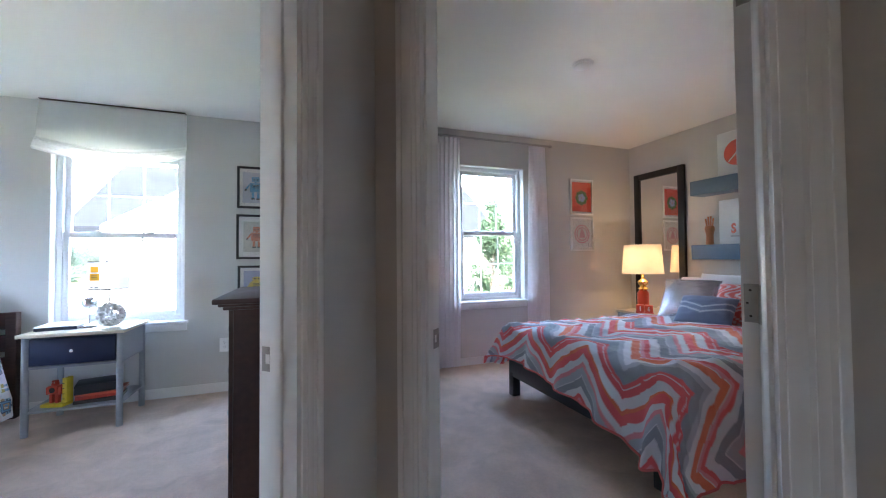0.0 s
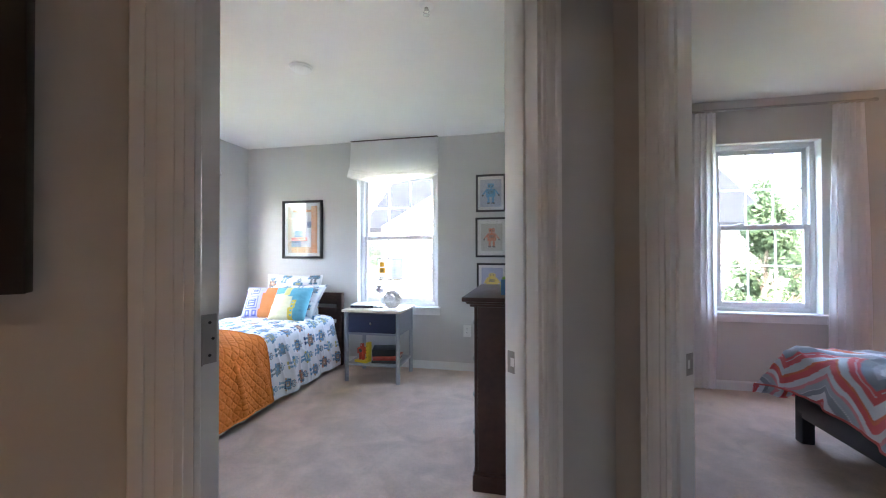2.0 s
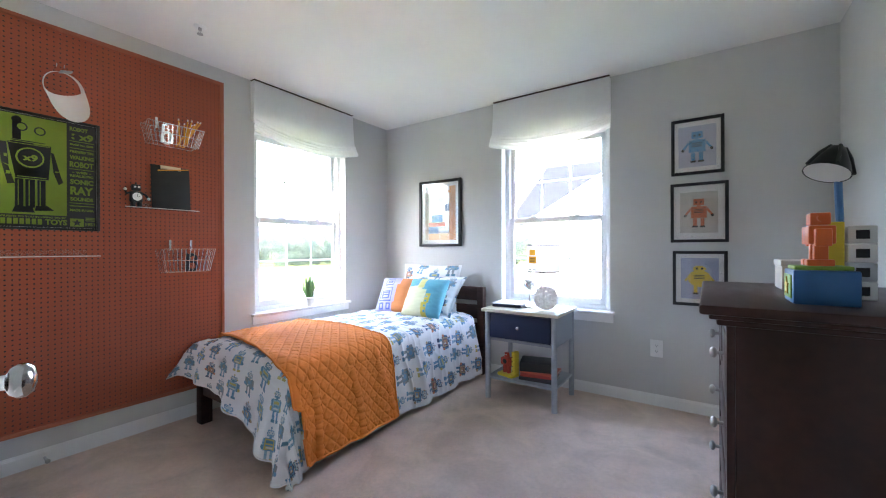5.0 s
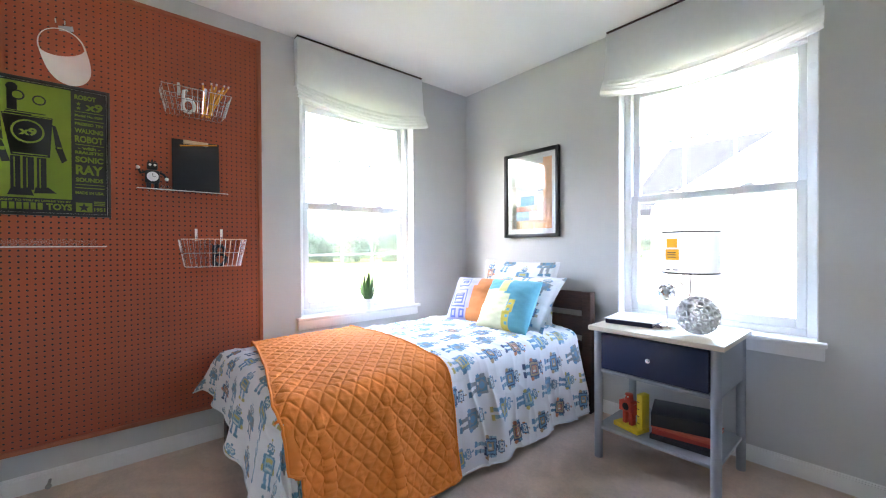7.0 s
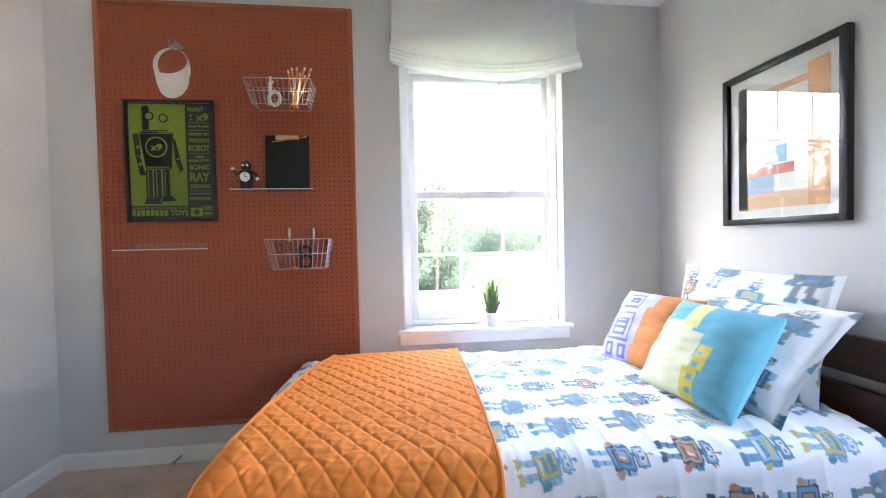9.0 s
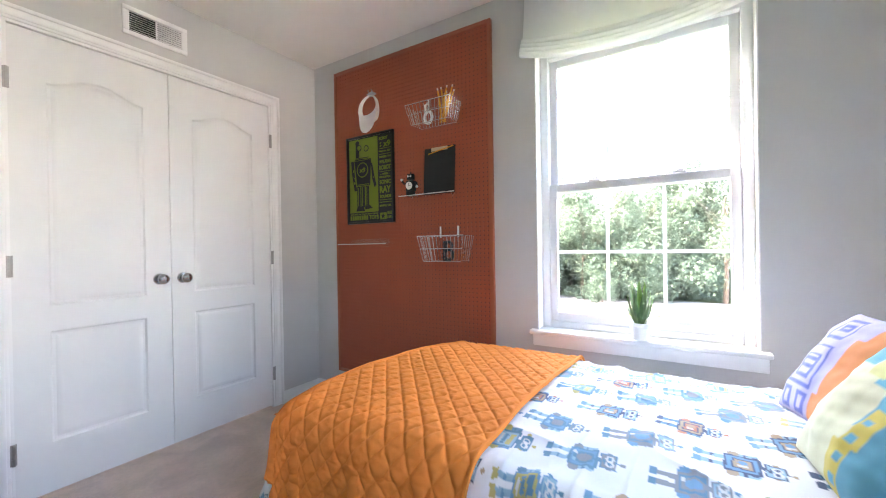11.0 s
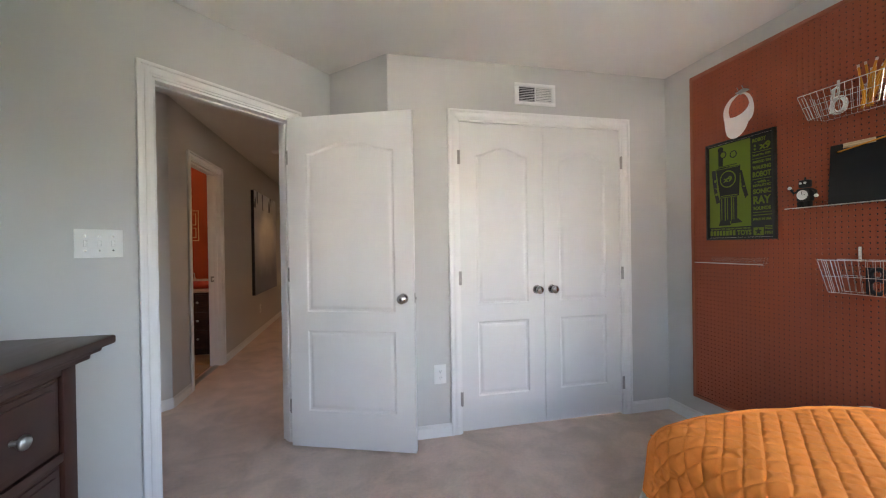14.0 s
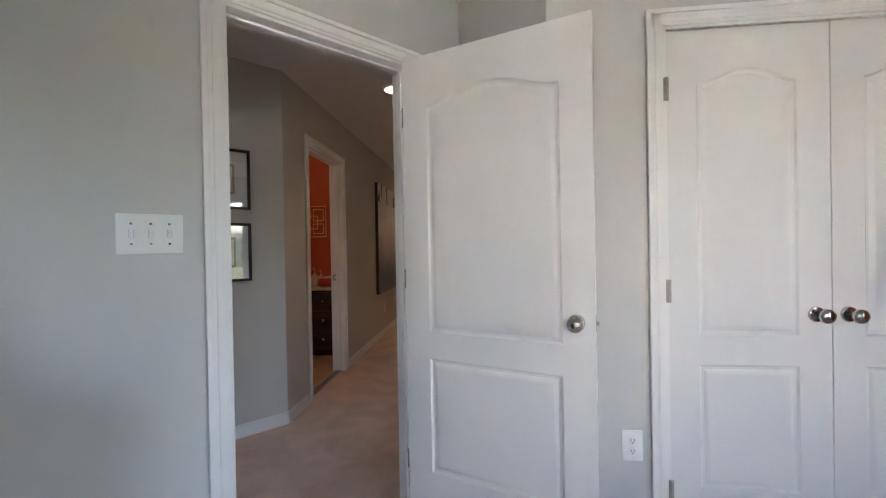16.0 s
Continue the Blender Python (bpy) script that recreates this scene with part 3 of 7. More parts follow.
outlet(F_NORTH, 2.615, 0.413)
outlet(F_CLOSET, 0.310, 0.405)
outlet(F_HALLE, 2.77, 0.36)
sw = thing("light_switch", "white triple toggle switch plate on the grey wall", "switch", F_DOOR @ T(0.343, 0, 1.265))
bm = bmesh.new()
box(bm, -0.081, -0.006, -0.060, 0.081, 0, 0.060, 0.004)
part("plate", bm, PLASTIC, sw)
for sx in (-0.046, 0, 0.046):
    bm = bmesh.new()
    box(bm, sx - 0.005, -0.0075, -0.012, sx + 0.005, -0.005, 0.012, 0.001)
    box(bm, sx - 0.0035, -0.016, 0.000, sx + 0.0035, -0.006, 0.008, 0.0015, T(0, 0, 0))
    part("toggle", bm, PLASTIC, sw)
    part("slot", box(bmesh.new(), sx - 0.0062, -0.0068, -0.0125, sx + 0.0062, -0.0058, 0.0125), paint(0.55, 0.55, 0.54), sw)
    for zz in (-0.030, 0.030):
        part("screw", cyl(bmesh.new(), (sx, -0.005, zz), (sx, -0.0072, zz), 0.0036, None, 10), KNOB, sw)

vent = thing("air_vent", "white metal air register high on the wall", "vent", F_CLOSET @ T(1.003, 0, 2.258))
bm = bmesh.new()
for a, b, c, d in ((-0.150, -0.074, 0.150, -0.050), (-0.150, 0.050, 0.150, 0.074), (-0.150, -0.050, -0.120, 0.050), (0.120, -0.050, 0.150, 0.050), (-0.004, -0.050, 0.004, 0.050)):
    box(bm, a, -0.009, b, c, 0.0, d, 0.003)
part("frame", bm, WHITE, vent)
bm = bmesh.new()
box(bm, -0.120, -0.0012, -0.050, 0.120, -0.0004, 0.050)
part("dark_backing", bm, DARKMETAL, vent)
for k in range(9):
    z = -0.045 + k * 0.01125
    for a, b, turn in ((-0.120, -0.004, 35), (0.004, 0.120, -40)):
        bm = bmesh.new()
        box(bm, a, -0.0045, -0.0005, b, 0.0045, 0.0005, 0, T(0, -0.0065, z) @ pose(0, 0, 0, turn, 0, 0))
        part("slat", bm, WHITE, vent)


def smoke_alarm(x, y, z):
    ob = thing("smoke_alarm", "round white smoke alarm on the ceiling", "smoke alarm", T(x, y, z), group="smoke alarms")
    bm = bmesh.new()
    lathe(bm, [(0.075, 0), (0.075, -0.008), (0.070, -0.012)], seg=32)
    part("base", bm, PLASTIC, ob)
    bm = bmesh.new()
    lathe(bm, [(0.066, -0.010), (0.065, -0.018), (0.056, -0.024), (0.0, -0.025)], seg=32)
    part("cover", bm, PLASTIC, ob)
    return ob


def sprinkler(x, y, z):
    ob = thing("sprinkler", "white sprinkler head in the ceiling", "sprinkler", T(x, y, z), group="sprinklers")
    bm = bmesh.new()
    lathe(bm, [(0.034, 0), (0.034, -0.004), (0.020, -0.010)], seg=24)
    part("escutcheon", bm, PLASTIC, ob)
    bm = bmesh.new()
    cyl(bm, (0, 0, -0.008), (0, 0, -0.020), 0.010, None, 12)
    for s in (-1, 1):
        tube(bm, [(s * 0.009, 0, -0.018), (s * 0.014, 0, -0.030), (s * 0.004, 0, -0.044)], 0.0025)
    cyl(bm, (0, 0, -0.044), (0, 0, -0.047), 0.016, None, 16)
    part("deflector", bm, NICKEL, ob, "satin metal frame and deflector")
    return ob


smoke_alarm(-1.228, 2.316, CEILING)
smoke_alarm(2.194, 2.333, 2.58)
sprinkler(-2.54, 1.90, CEILING)
sprinkler(-0.261, 1.886, CEILING)


# ---------------------------------------------------------------- roman blinds
def roman_blind(f, x0, x1, label):
    ob = thing("roman_blind", label, "blind", f, group="roman blinds")
    bm = bmesh.new()
    box(bm, x0, -0.055, 2.4435, x1, 0.0, 2.449, 0.001)
    part("mounting_board", bm, BEDWOOD, ob, "dark edge of the mounting board")
    nx, nz = 60, 60
    u = np.linspace(0, 1, nx)[None, :]
    v = np.linspace(0, 1, nz)[:, None]
    X = x0 + (x1 - x0) * (u + 0 * v) + 0.012 * (v ** 2) * np.where(u < 0.5, -1, 1) * np.abs(2 * u - 1) ** 3
    sag = 0.075 * (1 - (2 * u - 1) ** 2) * v ** 2
    Z = 2.436 - 0.33 * v - sag
    Y = -0.052 - 0.012 * v + 0.004 * fnoise(X * 6, Z * 9, 4)
    part_me = grid_mesh("cloth", np.stack([X, Y, Z], -1), CLOTH_WHITE)
    o = new("cloth", part_me)
    o.parent = ob
    for k in range(4):
        w = np.linspace(0, 1, 24)[:, None]
        zt = 2.436 - 0.285 - 0.023 * k
        loop = np.pi * w
        Xk = x0 + (x1 - x0) * u + 0 * w + 0.015 * np.where(u < 0.5, -1, 1) * np.abs(2 * u - 1) ** 3
        Zk = zt - 0.075 * (1 - (2 * u - 1) ** 2) * (0.86 + 0.05 * k) - 0.042 * np.sin(loop / 2) + 0.004 * fnoise(Xk * 9, w * 2 + k, 7 + k)
        Yk = -0.060 - 0.010 * k - 0.020 * np.sin(loop) + 0.004 * fnoise(Xk * 7, w + 3 * k, 17 + k)
        o = new("fold", grid_mesh("fold", np.stack([Xk, Yk + 0 * Zk, Zk], -1), CLOTH_WHITE))
        o.parent = ob
    for s, xx in ((-1, x0), (1, x1)):
        bm = bmesh.new()
        box(bm, xx - 0.001, -0.053, 2.13, xx + 0.001, -0.003, 2.436)
        part("side_return", bm, CLOTH_WHITE, ob)
    return ob


roman_blind(F_WEST, 1.700, 2.700, "white linen relaxed roman blind drawn half up")
roman_blind(F_NORTH, 1.335, 2.312, "white linen relaxed roman blind drawn half up")


# ---------------------------------------------------------------- writing
def words(text, m, height, material, parent, width=0.0, label=""):
    cu = bpy.data.curves.new("writing", "FONT")
    cu.body, cu.size, cu.align_x, cu.extrude, cu.offset = text, height, "CENTER", 0.0004, height * 0.040
    cu.resolution_u = 3
    ob = new("writing_source", cu)
    dg = bpy.context.evaluated_depsgraph_get()
    me = bpy.data.meshes.new_from_object(ob.evaluated_get(dg))
    bpy.data.objects.remove(ob)
    co = np.zeros(len(me.vertices) * 3, np.float32)
    me.vertices.foreach_get("co", co)
    co = co.reshape(-1, 3)
    lo, hi = co.min(0), co.max(0)
    co[:, 0] -= (lo[0] + hi[0]) / 2
    co[:, 1] -= lo[1]
    co[:, 1] *= height / max(1e-4, hi[1] - lo[1])
    if width:
        co[:, 0] *= width / max(1e-4, hi[0] - lo[0])
    me.vertices.foreach_set("co", co.reshape(-1))
    me.materials.clear()
    me.materials.append(material)
    o = new("lettering", me)
    o.parent, o.matrix_basis = parent, m
    if label:
        tagged(o, label)
    return o


def flat(bm, x0, z0, x1, z1, y, d=0.0008):
    """A thin flat piece on a picture, facing -y."""
    return box(bm, x0, y - d, z0, x1, y, z1)


def disc(bm, x, z, r, y, d=0.0008, seg=24, ratio=1.0):
    tmp = bmesh.new()
    bmesh.ops.create_cone(tmp, cap_ends=True, segments=seg, radius1=r, radius2=r, depth=d)
    merge(bm, tmp, T(x, y - d / 2, z) @ pose(0, 0, 0, 90, 0, 0) @ Matrix.Diagonal((1, ratio, 1, 1)))
    return bm


def poly(bm, pts, y, d=0.0008):
    prism(bm, pts, 0, d, T(0, y, 0) @ pose(0, 0, 0, 90, 0, 0))
    return bm


def star(x, z, r, turn=0.0):
    return [(x + (r if k % 2 == 0 else r * 0.42) * math.sin(turn + k * math.pi / 5), z + (r if k % 2 == 0 else r * 0.42) * math.cos(turn + k * math.pi / 5)) for k in range(10)]


def picture(name, f, x0, x1, z0, z1, label, frame_w=0.02, depth=0.022, mat_w=0.035, frame_mat=None, glazed=True, category="picture", group=""):
    """A framed picture on a wall; returns it and the plane on which its image lies (y)."""
    ob = thing(name, label, category, f @ T((x0 + x1) / 2, -0.002, (z0 + z1) / 2), group=group)
    w, h = (x1 - x0) / 2, (z1 - z0) / 2
    bm = bmesh.new()
    for a, b, c, d in ((-w, -h, -w + frame_w, h), (w - frame_w, -h, w, h), (-w + frame_w, h - frame_w, w - frame_w, h), (-w + frame_w, -h, w - frame_w, -h + frame_w)):
        box(bm, a, -depth, b, c, 0, d, 0.002)
    part("frame", bm, frame_mat or BLACKFRAME, ob)
    bm = bmesh.new()
    box(bm, -w + frame_w, -0.008, -h + frame_w, w - frame_w, -0.002, h - frame_w)
    part("mat_board", bm, MATBOARD, ob)
    if glazed:
        bm = bmesh.new()
        box(bm, -w + frame_w, -0.0165, -h + frame_w, w - frame_w, -0.0150, h - frame_w)
        g = part("glazing", bm, PICGLASS, ob, "clear picture glass")
        g.visible_shadow = False
    return ob, -0.008


def robot_print(ob, y, cx, cz, s, body, dark, round_body=False, arms=True):
    """A small toy robot of flat shapes."""
    bm = bmesh.new()
    if round_body:
        disc(bm, cx, cz, 0.42 * s, y - 0.001, 0.0008, 28, 0.85)
        disc(bm, cx, cz + 0.42 * s, 0.24 * s, y - 0.001, 0.0009, 24, 0.5)
    else:
        flat(bm, cx - 0.30 * s, cz - 0.25 * s, cx + 0.30 * s, cz + 0.27 * s, y - 0.001)
        flat(bm, cx - 0.20 * s, cz + 0.33 * s, cx + 0.20 * s, cz + 0.62 * s, y - 0.001)
        flat(bm, cx - 0.06 * s, cz + 0.27 * s, cx + 0.06 * s, cz + 0.33 * s, y - 0.001)
    for k in (-1, 1):
        flat(bm, cx + k * 0.14 * s - 0.07 * s, cz - 0.62 * s, cx + k * 0.14 * s + 0.07 * s, cz - 0.27 * s, y - 0.001)
        if arms:
            poly(bm, [(cx + k * 0.32 * s, cz + 0.22 * s), (cx + k * 0.55 * s, cz - 0.10 * s), (cx + k * 0.47 * s, cz - 0.14 * s), (cx + k * 0.30 * s, cz + 0.10 * s)][::-k], y - 0.001)
    part("robot_figure", bm, body, ob)
    for k in (-1, 1):
        part("eye", disc(bmesh.new(), cx + k * 0.09 * s, cz + (0.46 if not round_body else 0.42) * s, 0.045 * s, y - 0.0022), dark, ob)
        part("foot", flat(bmesh.new(), cx + k * 0.14 * s - 0.10 * s, cz - 0.68 * s, cx + k * 0.14 * s + 0.10 * s, cz - 0.60 * s, y - 0.0012), dark, ob)
        if not round_body:
            part("claw", disc(bmesh.new(), cx + k * 0.51 * s, cz - 0.14 * s, 0.060 * s, y - 0.0022), dark, ob)
            part("bolt", disc(bmesh.new(), cx + k * 0.23 * s, cz + 0.20 * s, 0.025 * s, y - 0.0022), dark, ob)
    for k in range(3):
        part("chest_line", flat(bmesh.new(), cx - 0.18 * s, cz - 0.02 * s + k * 0.07 * s, cx + 0.18 * s, cz + 0.015 * s + k * 0.07 * s, y - 0.0022), dark, ob)


INK = paint(0.015, 0.014, 0.018)
for k, (z0, z1, bg, body, rnd, x0, x1) in enumerate(((1.640, 2.024, (0.50, 0.52, 0.62), (0.09, 0.33, 0.60), False, 2.711, 3.014), (1.175, 1.583, (0.56, 0.54, 0.50), (0.60, 0.17, 0.08), False, 2.706, 3.036), (0.740, 1.116, (0.40, 0.43, 0.60), (0.74, 0.55, 0.06), True, 2.718, 3.030))):
    ob, y = picture("robot_picture", F_NORTH, x0, x1, z0, z1, ("blue robot print in a black frame with white mat", "orange robot print in a black frame with white mat", "yellow round robot print in a black frame with white mat")[k], group="robot pictures")
    bm = bmesh.new()
    flat(bm, -0.108, -0.140, 0.108, 0.140, y)
    part("print", bm, paint(*bg), ob)
    robot_print(ob, y, 0, 0.0, 0.160 if k != 1 else 0.150, paint(*body), INK, rnd)

# abstract print over the bed
art, y = picture("abstract_picture", F_NORTH, 0.470, 0.972, 1.160, 1.820, "abstract orange and red print in a black frame over the bed", 0.026, 0.028)
for x0, z0, x1, z1, c in ((-0.185, -0.265, 0.185, 0.265, (0.70, 0.68, 0.66)), (-0.185, -0.265, -0.140, 0.265, (0.74, 0.55, 0.42)), (0.110, -0.265, 0.185, 0.265, (0.68, 0.28, 0.08)), (-0.140, -0.265, 0.110, -0.200, (0.72, 0.44, 0.25)),
                          (-0.140, -0.130, 0.060, -0.090, (0.55, 0.07, 0.06)), (0.050, -0.150, 0.140, 0.020, (0.50, 0.08, 0.07)), (0.060, 0.020, 0.140, 0.090, (0.08, 0.10, 0.20)), (-0.140, -0.200, -0.02, -0.130, (0.30, 0.42, 0.58)), (-0.100, -0.085, 0.030, -0.015, (0.10, 0.30, 0.55)), (-0.120, 0.200, 0.110, 0.225, (0.60, 0.25, 0.08))):
    bm = bmesh.new()
    dd = 0.0006 + 0.0004 * abs(x0 + z1)
    flat(bm, x0, z0, x1, z1, y, dd)
    part("colour_field", bm, paint(*c), art)


# ---------------------------------------------------------------- pegboard and what hangs on it
PY0, PY1, PZ0, PZ1 = 0.240, 1.489, 0.186, 2.346      # along the west wall
peg = thing("pegboard", "large orange painted pegboard with rows of holes and a frame", "pegboard", F_WEST @ T(PY0, 0, PZ0))
pw, ph, st, hr = PY1 - PY0, PZ1 - PZ0, 0.0254, 0.0047
bm = bmesh.new()
for a, b, c, d in ((0, 0, 0.022, ph), (pw - 0.022, 0, pw, ph), (0.022, ph - 0.022, pw - 0.022, ph), (0.022, 0, pw - 0.022, 0.022)):
    box(bm, a, -0.026, b, c, -0.001, d, 0.003)
part("frame", bm, PEGFRAME, peg)
# black sheet standing in for the shade inside the holes
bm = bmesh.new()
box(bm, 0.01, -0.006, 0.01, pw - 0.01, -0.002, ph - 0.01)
part("dark_backing", bm, SHADEBLACK, peg)
nx, nz = int((pw - 0.044) / st), int((ph - 0.044) / st)
sx, sz = (pw - 0.044) / nx, (ph - 0.044) / nz
ang = np.arange(8) * np.pi / 4
ring = np.stack([np.cos(ang), np.sin(ang)], -1)
sq = np.stack([np.clip(ring[:, 0] * 1.5, -1, 1) * sx / 2, np.clip(ring[:, 1] * 1.5, -1, 1) * sz / 2], -1)
tpl = np.zeros((24, 3))
tpl[:8, 0], tpl[:8, 2] = sq[:, 0], sq[:, 1]
tpl[8:16, 0], tpl[8:16, 2] = ring[:, 0] * hr, ring[:, 1] * hr
tpl[16:] = tpl[8:16]
tpl[:16, 1], tpl[16:, 1] = -0.018, -0.012
gx, gz = np.meshgrid(0.022 + sx * (np.arange(nx) + 0.5), 0.022 + sz * (np.arange(nz) + 0.5))
cen = np.stack([gx.ravel(), 0 * gx.ravel(), gz.ravel()], -1)
V = (cen[:, None, :] + tpl[None]).reshape(-1, 3)
fq = np.array([[i, (i + 1) % 8, 8 + (i + 1) % 8, 8 + i] for i in range(8)] + [[8 + i, 8 + (i + 1) % 8, 16 + (i + 1) % 8, 16 + i] for i in range(8)])
FQ = (fq[None] + 24 * np.arange(len(cen))[:, None, None]).reshape(-1, 4)
me = bpy.data.meshes.new("board")
me.from_pydata(V.tolist(), [], FQ.tolist())
bm = bmesh.new()
bm.from_mesh(me)
bmesh.ops.remove_doubles(bm, verts=list(bm.verts), dist=0.0003)
bm.to_mesh(me)
bm.free()
me.materials.append(PEG)
o = new("board", me)
o.parent = peg
FP = F_WEST @ T(0, -0.018, 0)      # the board's face

# poster
GREEN = paint(0.155, 0.215, 0.012, 0.5)
pos, py = picture("robot_poster", FP, 0.372, 0.792, 1.244, 1.850, "green and black toy robot poster in a black frame", 0.013, 0.022, category="poster", glazed=False)
bm = bmesh.new()
box(bm, -0.196, -0.0095, -0.289, 0.196, -0.008, 0.289)
part("sheet", bm, INK, pos)
bm = bmesh.new()
box(bm, -0.192, -0.0105, -0.225, 0.072, -0.0095, 0.282)
part("green_panel", bm, GREEN, pos)
py = -0.0105
bm = bmesh.new()
poly(bm, [(-0.055, 0.145), (-0.135, 0.145), (-0.115, -0.020), (-0.035, -0.020)][::-1], py)
poly(bm, [(-0.145, 0.140), (0.012, 0.140), (0.002, -0.040), (-0.118, -0.040)][::-1], py)
flat(bm, -0.128, 0.155, -0.098, 0.262, py)
disc(bm, -0.113, 0.255, 0.018, py)
for xx, ww in ((-0.105, 0.030), (-0.066, 0.034), (-0.025, 0.030)):
    flat(bm, xx - ww / 2, -0.190, xx + ww / 2, -0.044, py)
poly(bm, [(-0.130, -0.215), (-0.050, -0.215), (-0.060, -0.185), (-0.120, -0.185)], py)
poly(bm, [(-0.050, -0.205), (0.022, -0.200), (-0.005, -0.175), (-0.045, -0.178)], py)
poly(bm, [(-0.175, 0.135), (-0.148, 0.135), (-0.140, 0.020), (-0.165, 0.030)][::-1], py)
poly(bm, [(-0.165, 0.030), (-0.142, 0.015), (-0.120, -0.070), (-0.145, -0.075)][::-1], py)
poly(bm, [(0.010, 0.110), (0.022, 0.105), (0.045, 0.000), (0.020, 0.010)][::-1], py)
poly(bm, [(0.018, 0.010), (0.045, 0.000), (0.058, -0.045), (0.040, -0.060)][::-1], py)
for xx, zz in ((-0.096, 0.222), (-0.030, 0.212)):
    disc(bm, xx, zz, 0.022, py, 0.0009)
flat(bm, -0.132, 0.149, -0.010, 0.153, py)
part("robot_figure", bm, INK, pos)
part("badge_ring", disc(bmesh.new(), -0.066, 0.068, 0.052, py - 0.0012), GREEN, pos)
for xx, zz in ((-0.096, 0.222), (-0.030, 0.212)):
    part("eye", disc(bmesh.new(), xx, zz, 0.016, py - 0.0012), GREEN, pos)
for xx in (-0.108, -0.070, -0.030):
    part("leg_line", flat(bmesh.new(), xx - 0.002, -0.180, xx + 0.002, -0.050, py - 0.0012), GREEN, pos)
for x0, z0, x1, z1 in ((-0.112, -0.034, -0.006, -0.030), (-0.141, 0.134, 0.008, 0.137), (-0.157, 0.060, -0.146, 0.075), (-0.150, -0.025, -0.135, -0.010), (0.026, 0.006, 0.040, 0.012)):
    part("body_line", flat(bmesh.new(), x0, z0, x1, z1, py - 0.0012), GREEN, pos)
bm = bmesh.new()
disc(bm, -0.066, 0.068, 0.045, py - 0.0020)
part("badge", bm, INK, pos)
up = pose(0, 0, 0, 90, 0, 0)
words("x9", T(-0.066, py - 0.0032, 0.050) @ up, 0.034, GREEN, pos, 0.055)
for text, z, h, w, x in (("ROBOT", 0.248, 0.022, 0.075, 0.122), ("x9", 0.200, 0.040, 0.062, 0.152), ("Model No. 0289", 0.168, 0.012, 0.098, 0.134), ("BROUGHT TO YOU IN LIVING TIN BY", -0.241, 0.009, 0.255, -0.058), ("PRESSED TIN", 0.128, 0.014, 0.098, 0.134), ("WALKING", 0.092, 0.022, 0.100, 0.134), ("ROBOT", 0.048, 0.032, 0.100, 0.134), ("- with -", 0.014, 0.016, 0.080, 0.134), ("REALISTIC", -0.006, 0.014, 0.098, 0.134),
                         ("SONIC", -0.046, 0.028, 0.098, 0.134), ("RAY", -0.104, 0.046, 0.096, 0.134), ("SOUNDS", -0.138, 0.020, 0.096, 0.134), ("MADE IN USA", -0.196, 0.014, 0.100, 0.134), ("TOYS", -0.276, 0.030, 0.085, 0.030), ("1951", -0.276, 0.018, 0.040, 0.168)):
    words(text, T(x, -0.0100, z) @ up, h, GREEN, pos, w)
bars = [(0.084, z, 0.186, z + h) for z, h in ((0.190, 0.003), (0.152, 0.003), (0.036, 0.003), (-0.152, 0.003), (-0.168, 0.004))]
bars += [(0.085, -0.280, 0.142, -0.236)]
bars += [(-0.190 + k * 0.0215, -0.276, -0.174 + k * 0.0215, -0.246) for k in range(8)] + [(0.148, -0.248 + k * 0.008, 0.188, -0.244 + k * 0.008) for k in range(3)]
for bar in bars:
    part("bar", flat(bmesh.new(), *bar, -0.0095), GREEN, pos)
for zz in (0.228, 0.208):
    part("star", poly(bmesh.new(), star(0.098, zz, 0.009)[::-1], -0.0095), GREEN, pos)
bm = bmesh.new()
poly(bm, star(0.113, -0.259, 0.021)[::-1], -0.0105)
part("black_star", bm, INK, pos)


def wire_basket(x0, x1, z0, z1, label, inner):
    ob = thing("wire_basket", label, "basket", FP @ T((x0 + x1) / 2, 0, z0), group="wire baskets")
    w, h = (x1 - x0) / 2, z1 - z0
    bm = bmesh.new()
    for hz, k in ((h, 1.0), (h * 0.5, 0.92), (0.0, 0.82)):
        a, y0, y1 = w * k, -0.012, -0.010 - 0.125 * k
        tube(bm, [(-a, y0, hz), (a, y0, hz), (a, y1, hz), (-a, y1, hz), (-a, y0, hz)], 0.0022 if hz == h else 0.0016)
    part("rim", bm, CHROME, ob)
    n = 13
    for i in range(n):
        t = -1 + 2 * i / (n - 1)
        for y0, y1 in ((-0.135, -0.1125),):
            part("wire", tube(bmesh.new(), [(w * t, y0, h), (w * 0.82 * t, y1, 0), (w * 0.82 * t, -0.012, 0), (w * t, -0.012, h)], 0.0016, 5), CHROME, ob)
    for i in range(5):
        y = -0.03 - i * 0.024
        for s in (-1, 1):
            part("wire", tube(bmesh.new(), [(s * w, y * 1.08, h), (s * w * 0.82, y * 0.9, 0)], 0.0016, 5), CHROME, ob)
    for s in (-0.45, 0.35):
        bm = bmesh.new()
        box(bm, w * s - 0.007, -0.012, h - 0.01, w * s + 0.007, -0.004, h + 0.060, 0.002)
        part("hook", bm, CHROME, ob)
    inner(ob, w, h)
    return ob


def solid_cyl(name, p0, p1, r, material, label, category, m, group=""):
    return solid(name, cyl(bmesh.new(), p0, p1, r, None, 12, 0.001), material, label, category, m, group)


